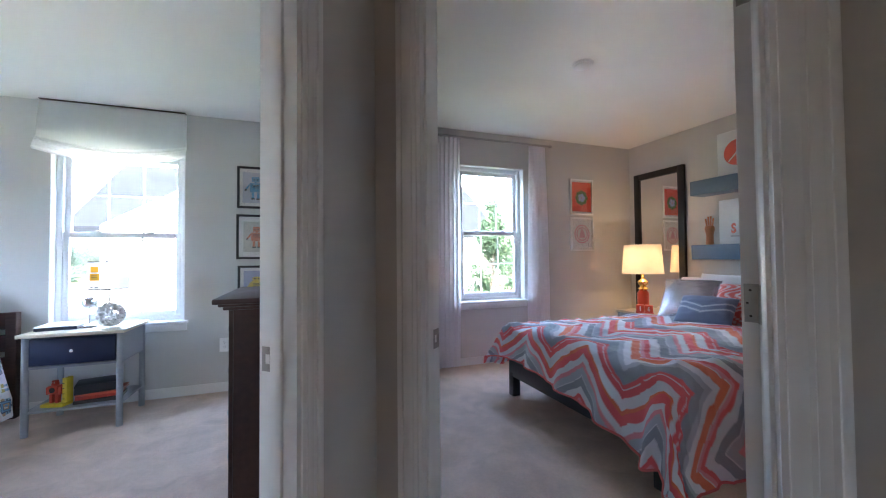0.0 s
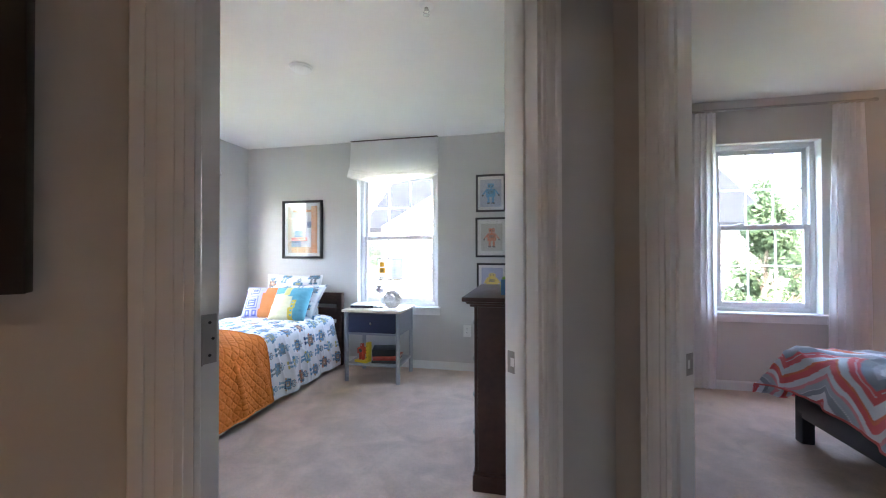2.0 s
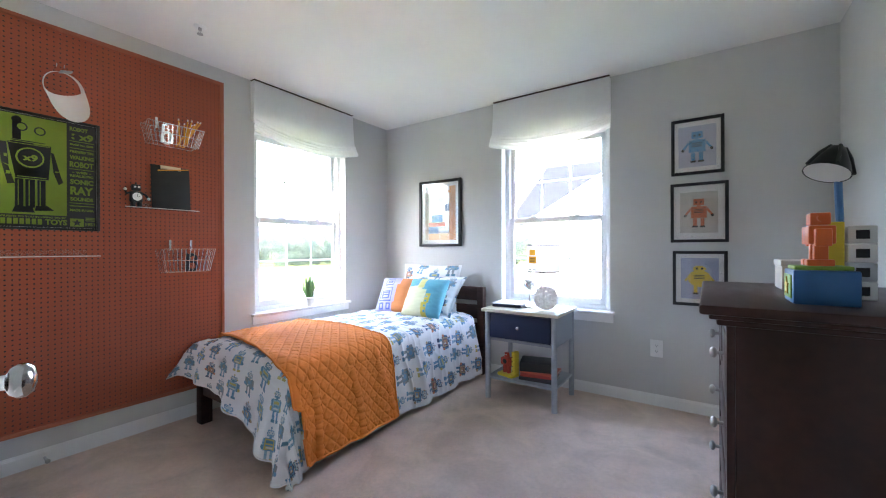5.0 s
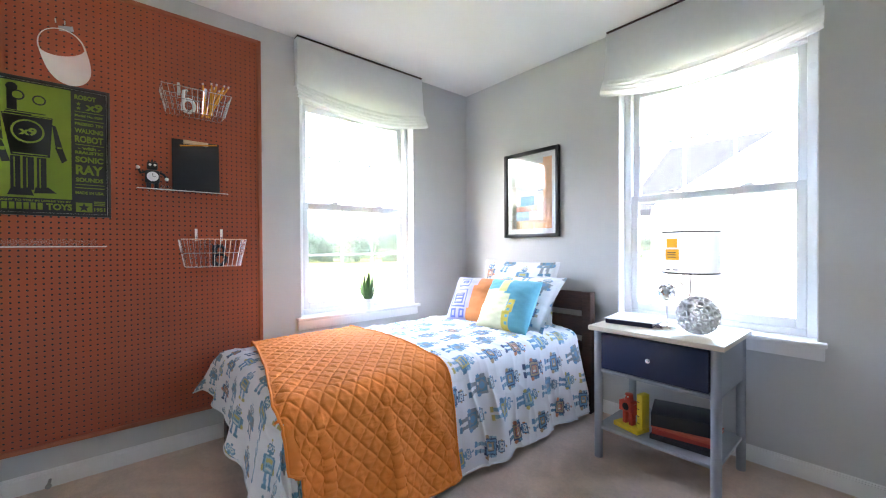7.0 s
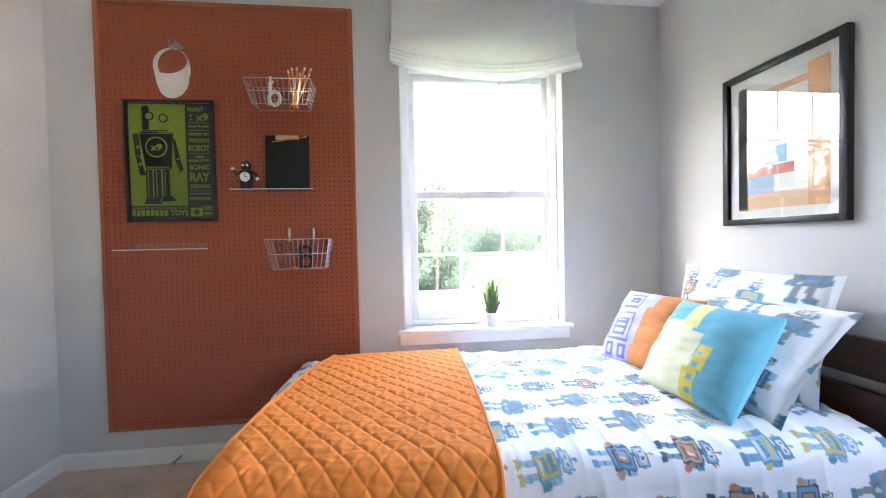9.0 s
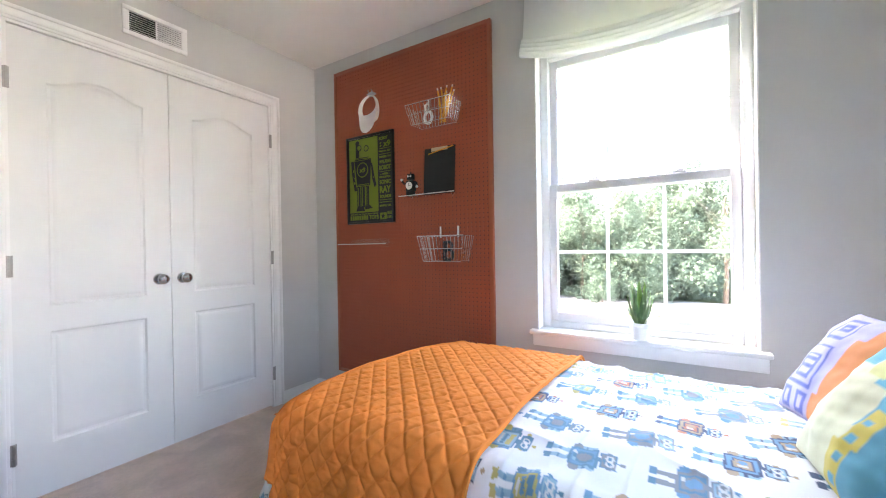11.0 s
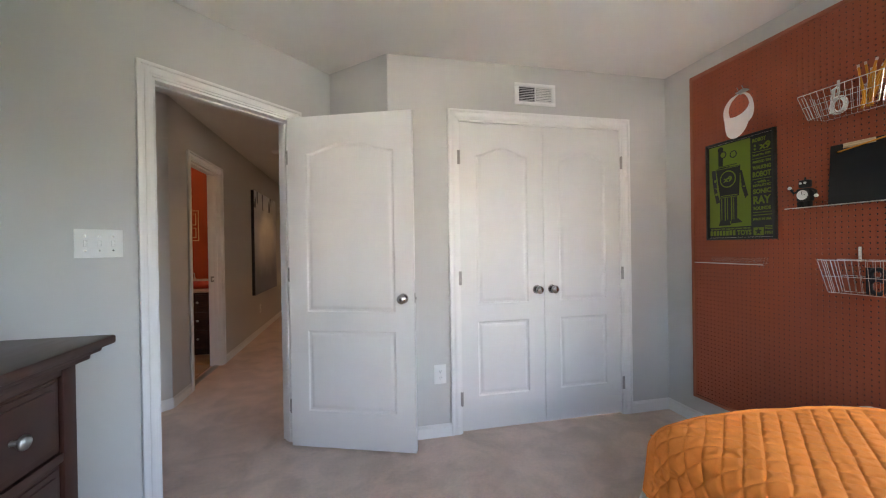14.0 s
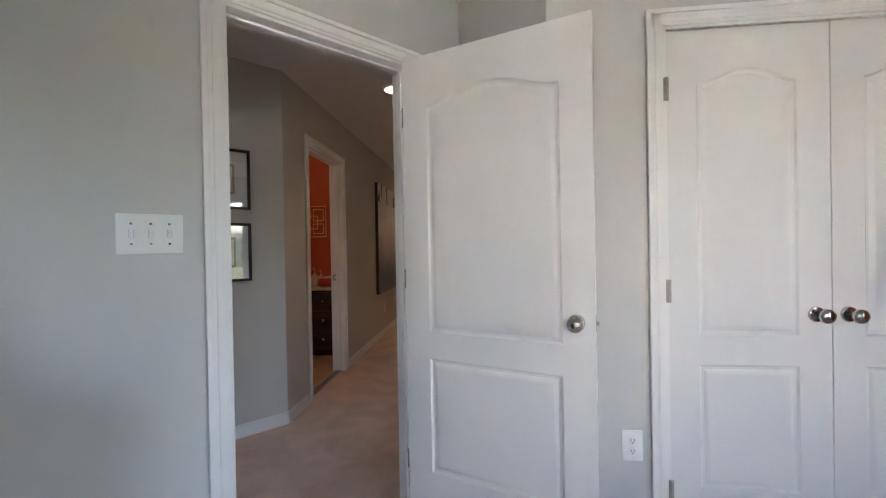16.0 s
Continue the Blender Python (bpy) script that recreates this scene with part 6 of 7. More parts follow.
# large canvas on the hall wall
cv = thing("canvas_painting", "large blue and white abstract canvas on the hall wall", "painting", F_HALLE @ T(2.345, -0.002, 0.60))
nx, nz = 90, 90
u, v = np.meshgrid(np.linspace(0, 1.42, nx), np.linspace(0, 1.46, nz))
n1 = 0.5 + 0.5 * fnoise(u * 9, v * 7, 91)
n2 = 0.5 + 0.5 * fnoise(u * 22, v * 6, 92)
mixv = np.clip(v / 1.46 * 2.0 - 0.30 + 0.35 * (n1 - 0.5), 0, 1)[..., None]
C = (1 - mixv) * np.array((0.17, 0.19, 0.28)) + mixv * np.array((0.93, 0.94, 0.98))
dark = ((v > 1.22) & (n2 > 0.60))[..., None]
C = np.where(dark, np.array((0.10, 0.11, 0.17)), C)
CANVAS = mat("painted_canvas", (0.95, 0.95, 0.95), 0.38, vary=0.05, scale=40, grain=0.1, grain_scale=300, attr="Col")
o = new("painted_face", grid_mesh("painted_face", np.stack([u, -0.040 + 0 * u, v], -1), CANVAS, C))
o.parent = cv
bm = bmesh.new()
box(bm, 0, -0.039, 0, 1.42, 0, 1.46)
part("canvas_edge", bm, paint(0.035, 0.03, 0.035), cv, "dark painted canvas edge")

# ---------------------------------------------------------------- bathroom glimpsed from the hall
ORANGE = mat("burnt_orange_wall_paint", (0.42, 0.075, 0.022), 0.7, vary=0.05, scale=4, grain=0.1, grain_scale=260)
wall("wall_bath_north", F_BN, 0.0, 1.8, (), ORANGE)
wall("wall_bath_east", F_BE, 0.0, 2.1, (), ORANGE)
wall("wall_bath_south", F_BS, 0.0, 1.72, (), ORANGE)
bm = bmesh.new()
box(bm, 0.0, 0.0, 0, DB[0] - 0.07, 0.004, 2.45)
box(bm, DB[1] + 0.07, 0.0, 0, 2.0, 0.004, 2.45)
solid("wall_bath_lining", bm, ORANGE, "burnt orange painted inner wall", "wall", F_HALLE @ T(0, TH, 0), kind="structure")
TILE = mat("tan_floor_tile", (0.48, 0.33, 0.20), 0.4, vary=0.12, scale=12, grain=0.05, grain_scale=90)
GROUT = paint(0.35, 0.27, 0.19, 0.9)
slab("floor_bath", [(0.795, -2.3), (2.5, -2.3), (2.5, -0.3), (0.795, -0.3)], 0.0005, 0.004, GROUT, "tile grout of the bathroom floor", "floor")
bathfloor = tagged(new("floor_tiles"), "tan ceramic tiles on the bathroom floor", "floor", kind="structure")
bm = bmesh.new()
box(bm, 0, 0, 0, 0.302, 0.302, 0.005, 0.0015)
tile_me = mesh_of("tile", bm, TILE)
for i in range(5):
    for j in range(6):
        o = new("tile", tile_me)
        o.parent, o.location = bathfloor, (0.800 + i * 0.307, -2.298 + j * 0.307, 0.004)
bm = bmesh.new()
box(bm, DB[0] - 0.004, 0.03, 0, DB[1] + 0.004, 0.085, 0.008, 0.003)
solid("threshold", bm, NICKEL, "metal strip between carpet and bathroom tiles", "threshold", F_HALLE, kind="structure")
van = thing("vanity_cabinet", "dark wood bathroom vanity with drawers", "cabinet", T(0.84, -2.29, 0))
part("body", box(bmesh.new(), 0, 0, 0.09, 1.30, 0.52, 0.745, 0.003), BEDWOOD, van)
part("plinth", box(bmesh.new(), 0.02, 0.02, 0, 1.28, 0.46, 0.09), BEDWOOD, van)
for i in range(3):
    for j in range(3):
        dz = 0.11 + j * 0.210
        dd = part("drawer", box(bmesh.new(), 0.02 + i * 0.425, 0.52, dz, 0.43 + i * 0.425, 0.538, dz + 0.195, 0.006), BEDWOOD, van)
        part("knob", ball(bmesh.new(), (0.225 + i * 0.425, 0.552, dz + 0.1), 0.014), NICKEL, dd)
bm = bmesh.new()
box(bm, -0.02, -0.005, 0.746, 1.33, 0.56, 0.782, 0.006)
box(bm, -0.02, -0.005, 0.782, 1.33, 0.015, 0.87, 0.004)
part("worktop", bm, mat("cream_stone", (0.66, 0.56, 0.44), 0.25, vary=0.08, scale=14), van, "cream stone worktop")
AMBER = mat("cream_bottle", (0.66, 0.52, 0.38), 0.25, vary=0.06, scale=20)
for k, (x, y, h, r) in enumerate(((1.16, -1.93, 0.13, 0.034), (1.25, -1.96, 0.15, 0.032), (1.06, -1.86, 0.055, 0.05))):
    bt = thing("soap_bottle" if k < 2 else "folded_towel", "cream soap dispenser with a metal pump on the vanity" if k < 2 else "rolled red hand towel on the vanity", "bottle" if k < 2 else "towel", T(x, y, 0.782), group="soap bottles" if k < 2 else "")
    if k < 2:
        part("bottle", lathe(bmesh.new(), [(r, 0), (r * 1.05, 0.01), (r * 1.05, h * 0.72), (r * 0.5, h * 0.9), (r * 0.4, h)], seg=24), AMBER, bt)
        bm = bmesh.new()
        cyl(bm, (0, 0, h), (0, 0, h + 0.05), 0.006, None, 10)
        tube(bm, [(0, 0, h + 0.05), (0.0, 0.02, h + 0.055), (0, 0.045, h + 0.045)], 0.005, 8)
        part("pump", bm, NICKEL, bt)
    else:
        part("roll", cyl(bmesh.new(), (-0.09, 0, 0.045), (0.09, 0, 0.045), 0.045, None, 20, 0.01), paint(0.45, 0.06, 0.03, 0.9), bt)
gr = thing("metal_wall_art", "gold metal wall panel of linked squares", "wall art", pose(1.235, -2.298, 1.36))
bm = bmesh.new()
for a, b, c, d in ((0, 0, 0.36, 0.38), (0.03, 0.20, 0.16, 0.34), (0.11, 0.10, 0.25, 0.26), (0.20, 0.21, 0.33, 0.34), (0.03, 0.04, 0.16, 0.16), (0.20, 0.04, 0.33, 0.17)):
    tube(bm, [(a, 0.014, b), (c, 0.014, b), (c, 0.014, d), (a, 0.014, d), (a, 0.014, b)], 0.0055, 6)
part("squares", bm, mat("pale_gold_metal", (0.70, 0.52, 0.24), 0.35, 0.7), gr)
bl = thing("ceiling_globe", "round bathroom ceiling light, lit", "light", T(1.55, -1.25, CEILING))
part("rose", lathe(bmesh.new(), [(0.08, 0), (0.08, -0.02), (0.05, -0.03)], seg=24), PLASTIC, bl)
part("globe", ball(bmesh.new(), (0, 0, -0.085), 0.085, (1, 1, 0.75), 24, 14), mat("globe_glow", (1.0, 0.70, 0.42), 0.5, emit=0.25), bl)
lamp_point("bath_bulb", (1.55, -1.25, CEILING - 0.22), 0.075, (1.0, 0.60, 0.32), 0.08)

# ---------------------------------------------------------------- second bedroom
bed2 = thing("bed", "double bed with a low black frame in the second bedroom", "bed", pose(1.93, 2.25, 0, 0, 0, -90))
for s in (-1, 1):
    for q in (0.0, 1.95):
        part("leg", box(bmesh.new(), s * 0.72 - 0.035, q, 0, s * 0.72 + 0.035, q + 0.07, 0.20, 0.005), BLACKFRAME, bed2)
    part("side_rail", box(bmesh.new(), s * 0.735 - 0.02, 0.02, 0.165, s * 0.735 + 0.02, 2.03, 0.30, 0.006), BLACKFRAME, bed2)
part("foot_rail", box(bmesh.new(), -0.755, 0.0, 0.165, 0.755, 0.04, 0.30, 0.006), BLACKFRAME, bed2)
part("mattress", box(bmesh.new(), -0.715, 0.045, 0.28, 0.715, 2.05, 0.54, 0.06, None, 4), CLOTH_WHITE, bed2)
part("headboard", box(bmesh.new(), -0.76, 2.06, 0.10, 0.76, 2.11, 0.95, 0.02), MATBOARD, bed2, "pale upholstered headboard")


def chevron(S, Q):
    """Broad zigzag bands of coral, pink, white and greys."""
    zig = np.abs(((S / 0.64 + 0.15) % 1.0) - 0.5) * 2
    f = Q + 0.34 * zig + 0.010 * fnoise(S * 14, Q * 14, 61)
    white, coral, pink, rust, slate, grey = (0.95, 0.95, 1.0), (0.93, 0.16, 0.18), (0.95, 0.38, 0.44), (0.93, 0.24, 0.12), (0.36, 0.39, 0.46), (0.56, 0.59, 0.67)
    bands = [white, coral, white, coral, slate, grey, white, rust, white, pink, coral, white, slate, white, grey, pink, white, coral, rust]
    wd = np.array([0.075, 0.055, 0.007, 0.030, 0.085, 0.045, 0.060, 0.070, 0.007, 0.030, 0.040, 0.075, 0.070, 0.007, 0.060, 0.035, 0.055, 0.060, 0.025])
    cum = np.cumsum(wd)
    g = np.mod(f, cum[-1])
    C = np.zeros(S.shape + (3,))
    lo = 0
    for k, hi in enumerate(cum):
        C[(g >= lo) & (g < hi)] = bands[k]
        lo = hi
    return C


s_, q_ = np.meshgrid(np.linspace(-1.10, 1.30, 320), np.linspace(-0.46, 1.95, 320))
P = drape(s_, q_, None, 23, (0.0, 0.0, 0.615), 0.69, 0.38)
P[..., 2] += 0.022 * fnoise(s_ * 5, q_ * 5, 71) + 0.020 * fnoise(s_ * 13, q_ * 13, 72) + 0.010 * np.clip(1 - 2.4 * np.abs(fnoise(s_ * 8, q_ * 11, 73)), 0, 1) ** 2
duv2 = new("comforter", grid_mesh("comforter", P, PRINT, chevron(s_, q_)))
duv2.matrix_basis = pose(1.93, 2.25, 0, 0, 0, -90)
tagged(duv2, "puffy comforter with coral, grey and white zigzag bands", "comforter")
sol = duv2.modifiers.new("thickness", "SOLIDIFY")
sol.thickness, sol.offset, sol.use_rim_only = 0.02, -1, True
hem = [P[0, i] for i in range(0, 319, 3)] + [P[j, -1] for j in range(2, 318, 3)]
part("piping", tube(bmesh.new(), [tuple(p) for p in hem], 0.007, 6), mat("coral_piping", (0.72, 0.16, 0.16), 0.85, grain=0.2, grain_scale=500), duv2, "coral corded edge")
SEQ = mat("silver_sequins", (0.62, 0.62, 0.66), 0.25, 0.8, vary=0.2, scale=120, grain=0.8, grain_scale=160)
pillow("cushion", 0.46, 0.44, 0.085, pose(3.44, 2.54, 0.605, -40, 0, -66), None, "silver sequined cushion on the zigzag comforter", 40, material=SEQ, group="bed cushions")
pillow("cushion", 0.44, 0.40, 0.080, pose(3.52, 2.16, 0.605, -38, 0, -80), lambda u, v: np.where((np.abs(np.sin(u * 9 + 3 * np.sin(v * 7))) > 0.85)[..., None], np.array((0.72, 0.6, 0.58)), np.array((0.70, 0.13, 0.10))), "coral patterned cushion on the bed", 40, group="bed cushions")
pillow("cushion", 0.42, 0.30, 0.075, pose(3.30, 2.30, 0.605, -45, 0, -74), lambda u, v: np.where(((np.abs(v - 0.5 * np.abs(u) + 0.1) < 0.05) | (np.abs(v - 0.5 * np.abs(u) + 0.45) < 0.05))[..., None], np.array((0.60, 0.62, 0.68)), np.array((0.22, 0.26, 0.36))), "grey-blue cushion with pale zigzag lines", 40, group="bed cushions")
pillow("cushion", 0.60, 0.42, 0.095, pose(3.85, 2.48, 0.60, -20, 0, -90), lambda u, v: np.ones(u.shape + (3,)) * 0.88, "white pillow against the headboard", 40, group="bed cushions")
pillow("cushion", 0.50, 0.42, 0.090, pose(3.84, 1.95, 0.60, -20, 0, -90), lambda u, v: np.ones(u.shape + (3,)) * np.array((0.72, 0.12, 0.30)), "pink pillow against the headboard", 40, group="bed cushions")

n2 = thing("nightstand", "white-topped grey nightstand beside the double bed", "nightstand", T(3.70, 3.15, 0))
for x in (0.03, 0.49):
    for y in (0.03, 0.42):
        part("leg", box(bmesh.new(), x - 0.02, y - 0.02, 0, x + 0.02, y + 0.02, 0.53, 0.003), SILVER, n2)
part("top", box(bmesh.new(), 0, 0, 0.53, 0.52, 0.45, 0.555, 0.004), BIRCH, n2)
part("drawer", box(bmesh.new(), 0.02, 0.02, 0.38, 0.50, 0.43, 0.529, 0.004), SILVER, n2)
lp = thing("table_lamp", "lit table lamp with gold and coral turned base, drum shade", "lamp", T(3.90, 3.40, 0.555))
GOLD = mat("brass", (0.72, 0.50, 0.18), 0.25, 1.0, vary=0.06, scale=40)
CORAL = paint(0.70, 0.10, 0.05, 0.3)
part("foot", lathe(bmesh.new(), [(0.075, 0), (0.075, 0.02), (0.05, 0.03)], seg=24), GOLD, lp)
part("body", lathe(bmesh.new(), [(0.045, 0.03), (0.06, 0.06), (0.06, 0.20), (0.04, 0.23)], seg=24), CORAL, lp, "coral glazed body")
part("neck", lathe(bmesh.new(), [(0.035, 0.23), (0.055, 0.25), (0.03, 0.275), (0.05, 0.30), (0.055, 0.33), (0.02, 0.36), (0.012, 0.43)], seg=24), GOLD, lp)
bm = bmesh.new()
for r0, r1 in ((0.215, 0.190), (0.213, 0.188)):
    rings = [[bm.verts.new((r * math.cos(a), r * math.sin(a), zz)) for a in np.linspace(0, 2 * np.pi, 40, endpoint=False)] for r, zz in ((r0, 0.42), (r1, 0.745))]
    for k in range(40):
        bm.faces.new((rings[0][k], rings[0][(k + 1) % 40], rings[1][(k + 1) % 40], rings[1][k]))
part("shade", bm, cloth_glow("cream_shade_cloth", (0.86, 0.80, 0.70), 0.5), lp, "cream drum shade")
part("bulb", ball(bmesh.new(), (0, 0, 0.53), 0.028), mat("bulb_glow", (1.0, 0.62, 0.30), 0.5, emit=1.5), lp, "glowing bulb")
bb_ = lamp_point("bedside_bulb", (3.90, 3.40, 1.145), 0.12, (1.0, 0.70, 0.42), 0.035)
cal = thing("block_calendar", "coral block calendar showing the number 16", "calendar", pose(3.74, 3.24, 0.556, 0, 0, -50))
part("holder", box(bmesh.new(), -0.085, -0.02, 0, 0.085, 0.02, 0.012), CORAL, cal)
for k, t in enumerate("16"):
    part("block", box(bmesh.new(), -0.08 + k * 0.082, -0.03, 0.0125, -0.002 + k * 0.082, 0.03, 0.088, 0.004), CORAL, cal)
    words(t, T(-0.041 + k * 0.082, -0.0312, 0.025) @ up, 0.05, MATBOARD, cal)

# leaning mirror and shelves
mr = thing("floor_mirror", "tall mirror in a wide black frame against the wall", "mirror", F_E2 @ T(0.11, -0.002, 0.02))
bm = bmesh.new()
for a, b, c, d in ((0, 0, 0.075, 2.18), (0.605, 0, 0.68, 2.18), (0.075, 2.105, 0.605, 2.18), (0.075, 0, 0.605, 0.075)):
    box(bm, a, -0.04, b, c, 0, d, 0.006)
part("frame", bm, BLACKFRAME, mr)
MIRROR = bpy.data.materials.new("mirror_silver")
MIRROR.use_nodes = True
mb = MIRROR.node_tree.nodes["Principled BSDF"]
mb.inputs["Base Color"].default_value, mb.inputs["Metallic"].default_value, mb.inputs["Roughness"].default_value = (0.88, 0.88, 0.88, 1), 1.0, 0.01
part("mirror_glass", box(bmesh.new(), 0.07, -0.018, 0.07, 0.61, -0.012, 2.11), MIRROR, mr)
SHELF = paint(0.10, 0.15, 0.22, 0.45)
for z0 in (1.797, 1.132):
    sh = thing("box_shelf", "slate blue floating box shelf", "shelf", F_E2 @ T(0.985, 0, z0), group="box shelves")
    part("board", box(bmesh.new(), 0, -0.20, 0, 0.62, 0, 0.150, 0.004), SHELF, sh)
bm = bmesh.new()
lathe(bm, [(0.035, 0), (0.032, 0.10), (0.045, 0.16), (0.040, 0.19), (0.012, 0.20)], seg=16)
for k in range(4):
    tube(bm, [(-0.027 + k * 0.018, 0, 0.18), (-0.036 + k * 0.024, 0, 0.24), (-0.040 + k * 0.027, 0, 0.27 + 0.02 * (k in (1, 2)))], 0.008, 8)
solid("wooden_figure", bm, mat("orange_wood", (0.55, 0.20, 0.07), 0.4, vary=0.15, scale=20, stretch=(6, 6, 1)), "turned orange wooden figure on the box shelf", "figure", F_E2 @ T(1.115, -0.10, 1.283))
cs = thing("canvas_sign", "white canvas sign leaning on the wall, coral letters", "sign", F_E2 @ T(1.36, -0.05, 1.283))
part("canvas", box(bmesh.new(), -0.17, -0.02, 0, 0.17, 0.0, 0.44, 0.003), MATBOARD, cs)
words("S", T(-0.03, -0.0212, 0.105) @ up, 0.10, CORAL, cs)
bm = bmesh.new()
flat(bm, -0.06, 0.070, 0.06, 0.085, -0.0202)
part("line", bm, paint(0.5, 0.45, 0.45), cs)
pp = thing("canvas_print", "white canvas print with a coral peace disc on the shelf", "print", F_E2 @ T(1.37, -0.05, 1.948))
part("canvas", box(bmesh.new(), -0.18, -0.02, 0, 0.18, 0.0, 0.45, 0.003), MATBOARD, pp)
part("coral_disc", disc(bmesh.new(), 0.01, 0.23, 0.125, -0.0201, 0.001, 32), CORAL, pp)
bm = bmesh.new()
flat(bm, 0.004, 0.11, 0.016, 0.35, -0.0212)
poly(bm, [(0.01, 0.24), (-0.075, 0.155), (-0.067, 0.147), (0.01, 0.224), (0.087, 0.147), (0.095, 0.155)], -0.0212)
part("white_lines", bm, MATBOARD, pp)

for k, (z0, z1) in enumerate(((1.69, 2.13), (1.246, 1.658))):
    ob, y = picture("wall_print", F_N2, 2.668, 3.012, z0, z1, ("coral print with a blue flower in a white frame", "white print with a pink lettered ring")[k], 0.022, 0.02, frame_mat=WHITE, group="wall prints")
    bm = bmesh.new()
    flat(bm, -0.145, -0.18, 0.145, 0.18, y)
    part("print", bm, CORAL if k == 0 else MATBOARD, ob)
    if k == 0:
        bm = bmesh.new()
        for a in range(8):
            disc(bm, 0.060 * math.cos(a * 0.785), -0.01 + 0.060 * math.sin(a * 0.785), 0.034, y - 0.001, 0.0006 + 0.0001 * a)
        part("leaves", bm, paint(0.06, 0.20, 0.04), ob)
        bm = bmesh.new()
        for a in range(5):
            disc(bm, 0.032 * math.cos(a * 1.257), -0.01 + 0.032 * math.sin(a * 1.257), 0.024, y - 0.003, 0.0006 + 0.0001 * a)
        part("flower", bm, paint(0.35, 0.48, 0.75), ob)
    else:
        for r, c in ((0.115, (0.70, 0.32, 0.36)), (0.098, (0.80, 0.78, 0.78)), (0.085, (0.66, 0.26, 0.32)), (0.070, (0.80, 0.76, 0.76))):
            part("ring", disc(bmesh.new(), 0, 0, r, y - 0.001, 0.0004 + (0.12 - r) * 0.02, 36), paint(*c), ob)
        bm = bmesh.new()
        poly(bm, [(-0.05, -0.045), (0.05, -0.045), (0.012, 0.06), (-0.012, 0.06)], y - 0.003)
        part("emblem", bm, paint(0.66, 0.30, 0.36), ob)

rod = thing("curtain_rod", "brushed metal curtain rod near the ceiling", "curtain rod", F_N2)
part("pole", cyl(bmesh.new(), (0.90, -0.075, 2.475), (2.33, -0.075, 2.475), 0.011, None, 14), NICKEL, rod)
part("finial", cyl(bmesh.new(), (2.33, -0.075, 2.475), (2.36, -0.075, 2.475), 0.017, 0.014, 14, 0.002), NICKEL, rod)
for x in (0.98, 2.28):
    part("bracket", cyl(bmesh.new(), (x, -0.075, 2.475), (x, 0.0, 2.475), 0.008, None, 10), NICKEL, rod)
for x0, x1, x2, x3 in ((0.915, 1.185, 0.90, 1.175), (2.055, 2.275, 2.000, 2.320)):
    u, v = np.meshgrid(np.linspace(0, 1, 120), np.linspace(0, 1, 50))
    X = (x0 + (x1 - x0) * u) * (1 - v) + (x2 + (x3 - x2) * u) * v
    Y = -0.072 + (0.014 + 0.014 * v) * np.sin(u * 6.283 * 5.5 + 0.6 * np.sin(v * 4)) + 0.008 * fnoise(u * 8, v * 5, 41)
    Z = 2.462 - v * 2.44
    cu = new("curtain", grid_mesh("curtain", np.stack([X, Y, Z], -1), SHEER))
    cu.matrix_basis = F_N2
    tagged(cu, "white floor-length curtain hanging in soft folds", "curtain", "curtains")

# ---------------------------------------------------------------- outdoors
GZ = -3.2
GRASS = mat("lawn", (0.031, 0.044, 0.020), 0.95, spec=0.0, vary=0.25, scale=3, grain=0.6, grain_scale=40, colour2=(0.048, 0.058, 0.030), big=0.5)
bm = bmesh.new()
box(bm, -600, -600, GZ - 0.5, 600, 600, GZ)
solid("ground", bm, GRASS, "mown summer lawn", "ground", kind="structure")
slab("road", [(-34, -200), (-27, -200), (-27, 200), (-34, 200)], GZ - 0.1, GZ + 0.02, mat("pale_asphalt", (0.16, 0.155, 0.15), 0.9, vary=0.1, scale=2, grain=0.4, grain_scale=60), "pale worn asphalt road", "road")
slab("pavement", [(-25.2, -200), (-23.7, -200), (-23.7, 200), (-25.2, 200)], GZ - 0.1, GZ + 0.10, mat("concrete", (0.36, 0.35, 0.33), 0.9, vary=0.1, scale=2, grain=0.3, grain_scale=60), "concrete footpath beside the lawn", "pavement")


def leaf_mat(name, colour):
    m = cloth_glow(name, colour, 0.45, 0.8, 0.0)
    b = m.node_tree.nodes["Principled BSDF"]
    b.inputs["Specular IOR Level"].default_value = 0.08
    return m


BARK = mat("bark", (0.10, 0.07, 0.05), 0.9, vary=0.3, scale=12, grain=0.6, grain_scale=40, stretch=(4, 4, 1))
LEAVES = leaf_mat("summer_leaves", (0.120, 0.158, 0.114))
LEAVES4 = leaf_mat("evergreen_leaves", (0.050, 0.078, 0.044))
LEAVES3 = leaf_mat("far_leaves", (0.052, 0.076, 0.064))
LEAVES2 = leaf_mat("dark_leaves", (0.098, 0.136, 0.100))


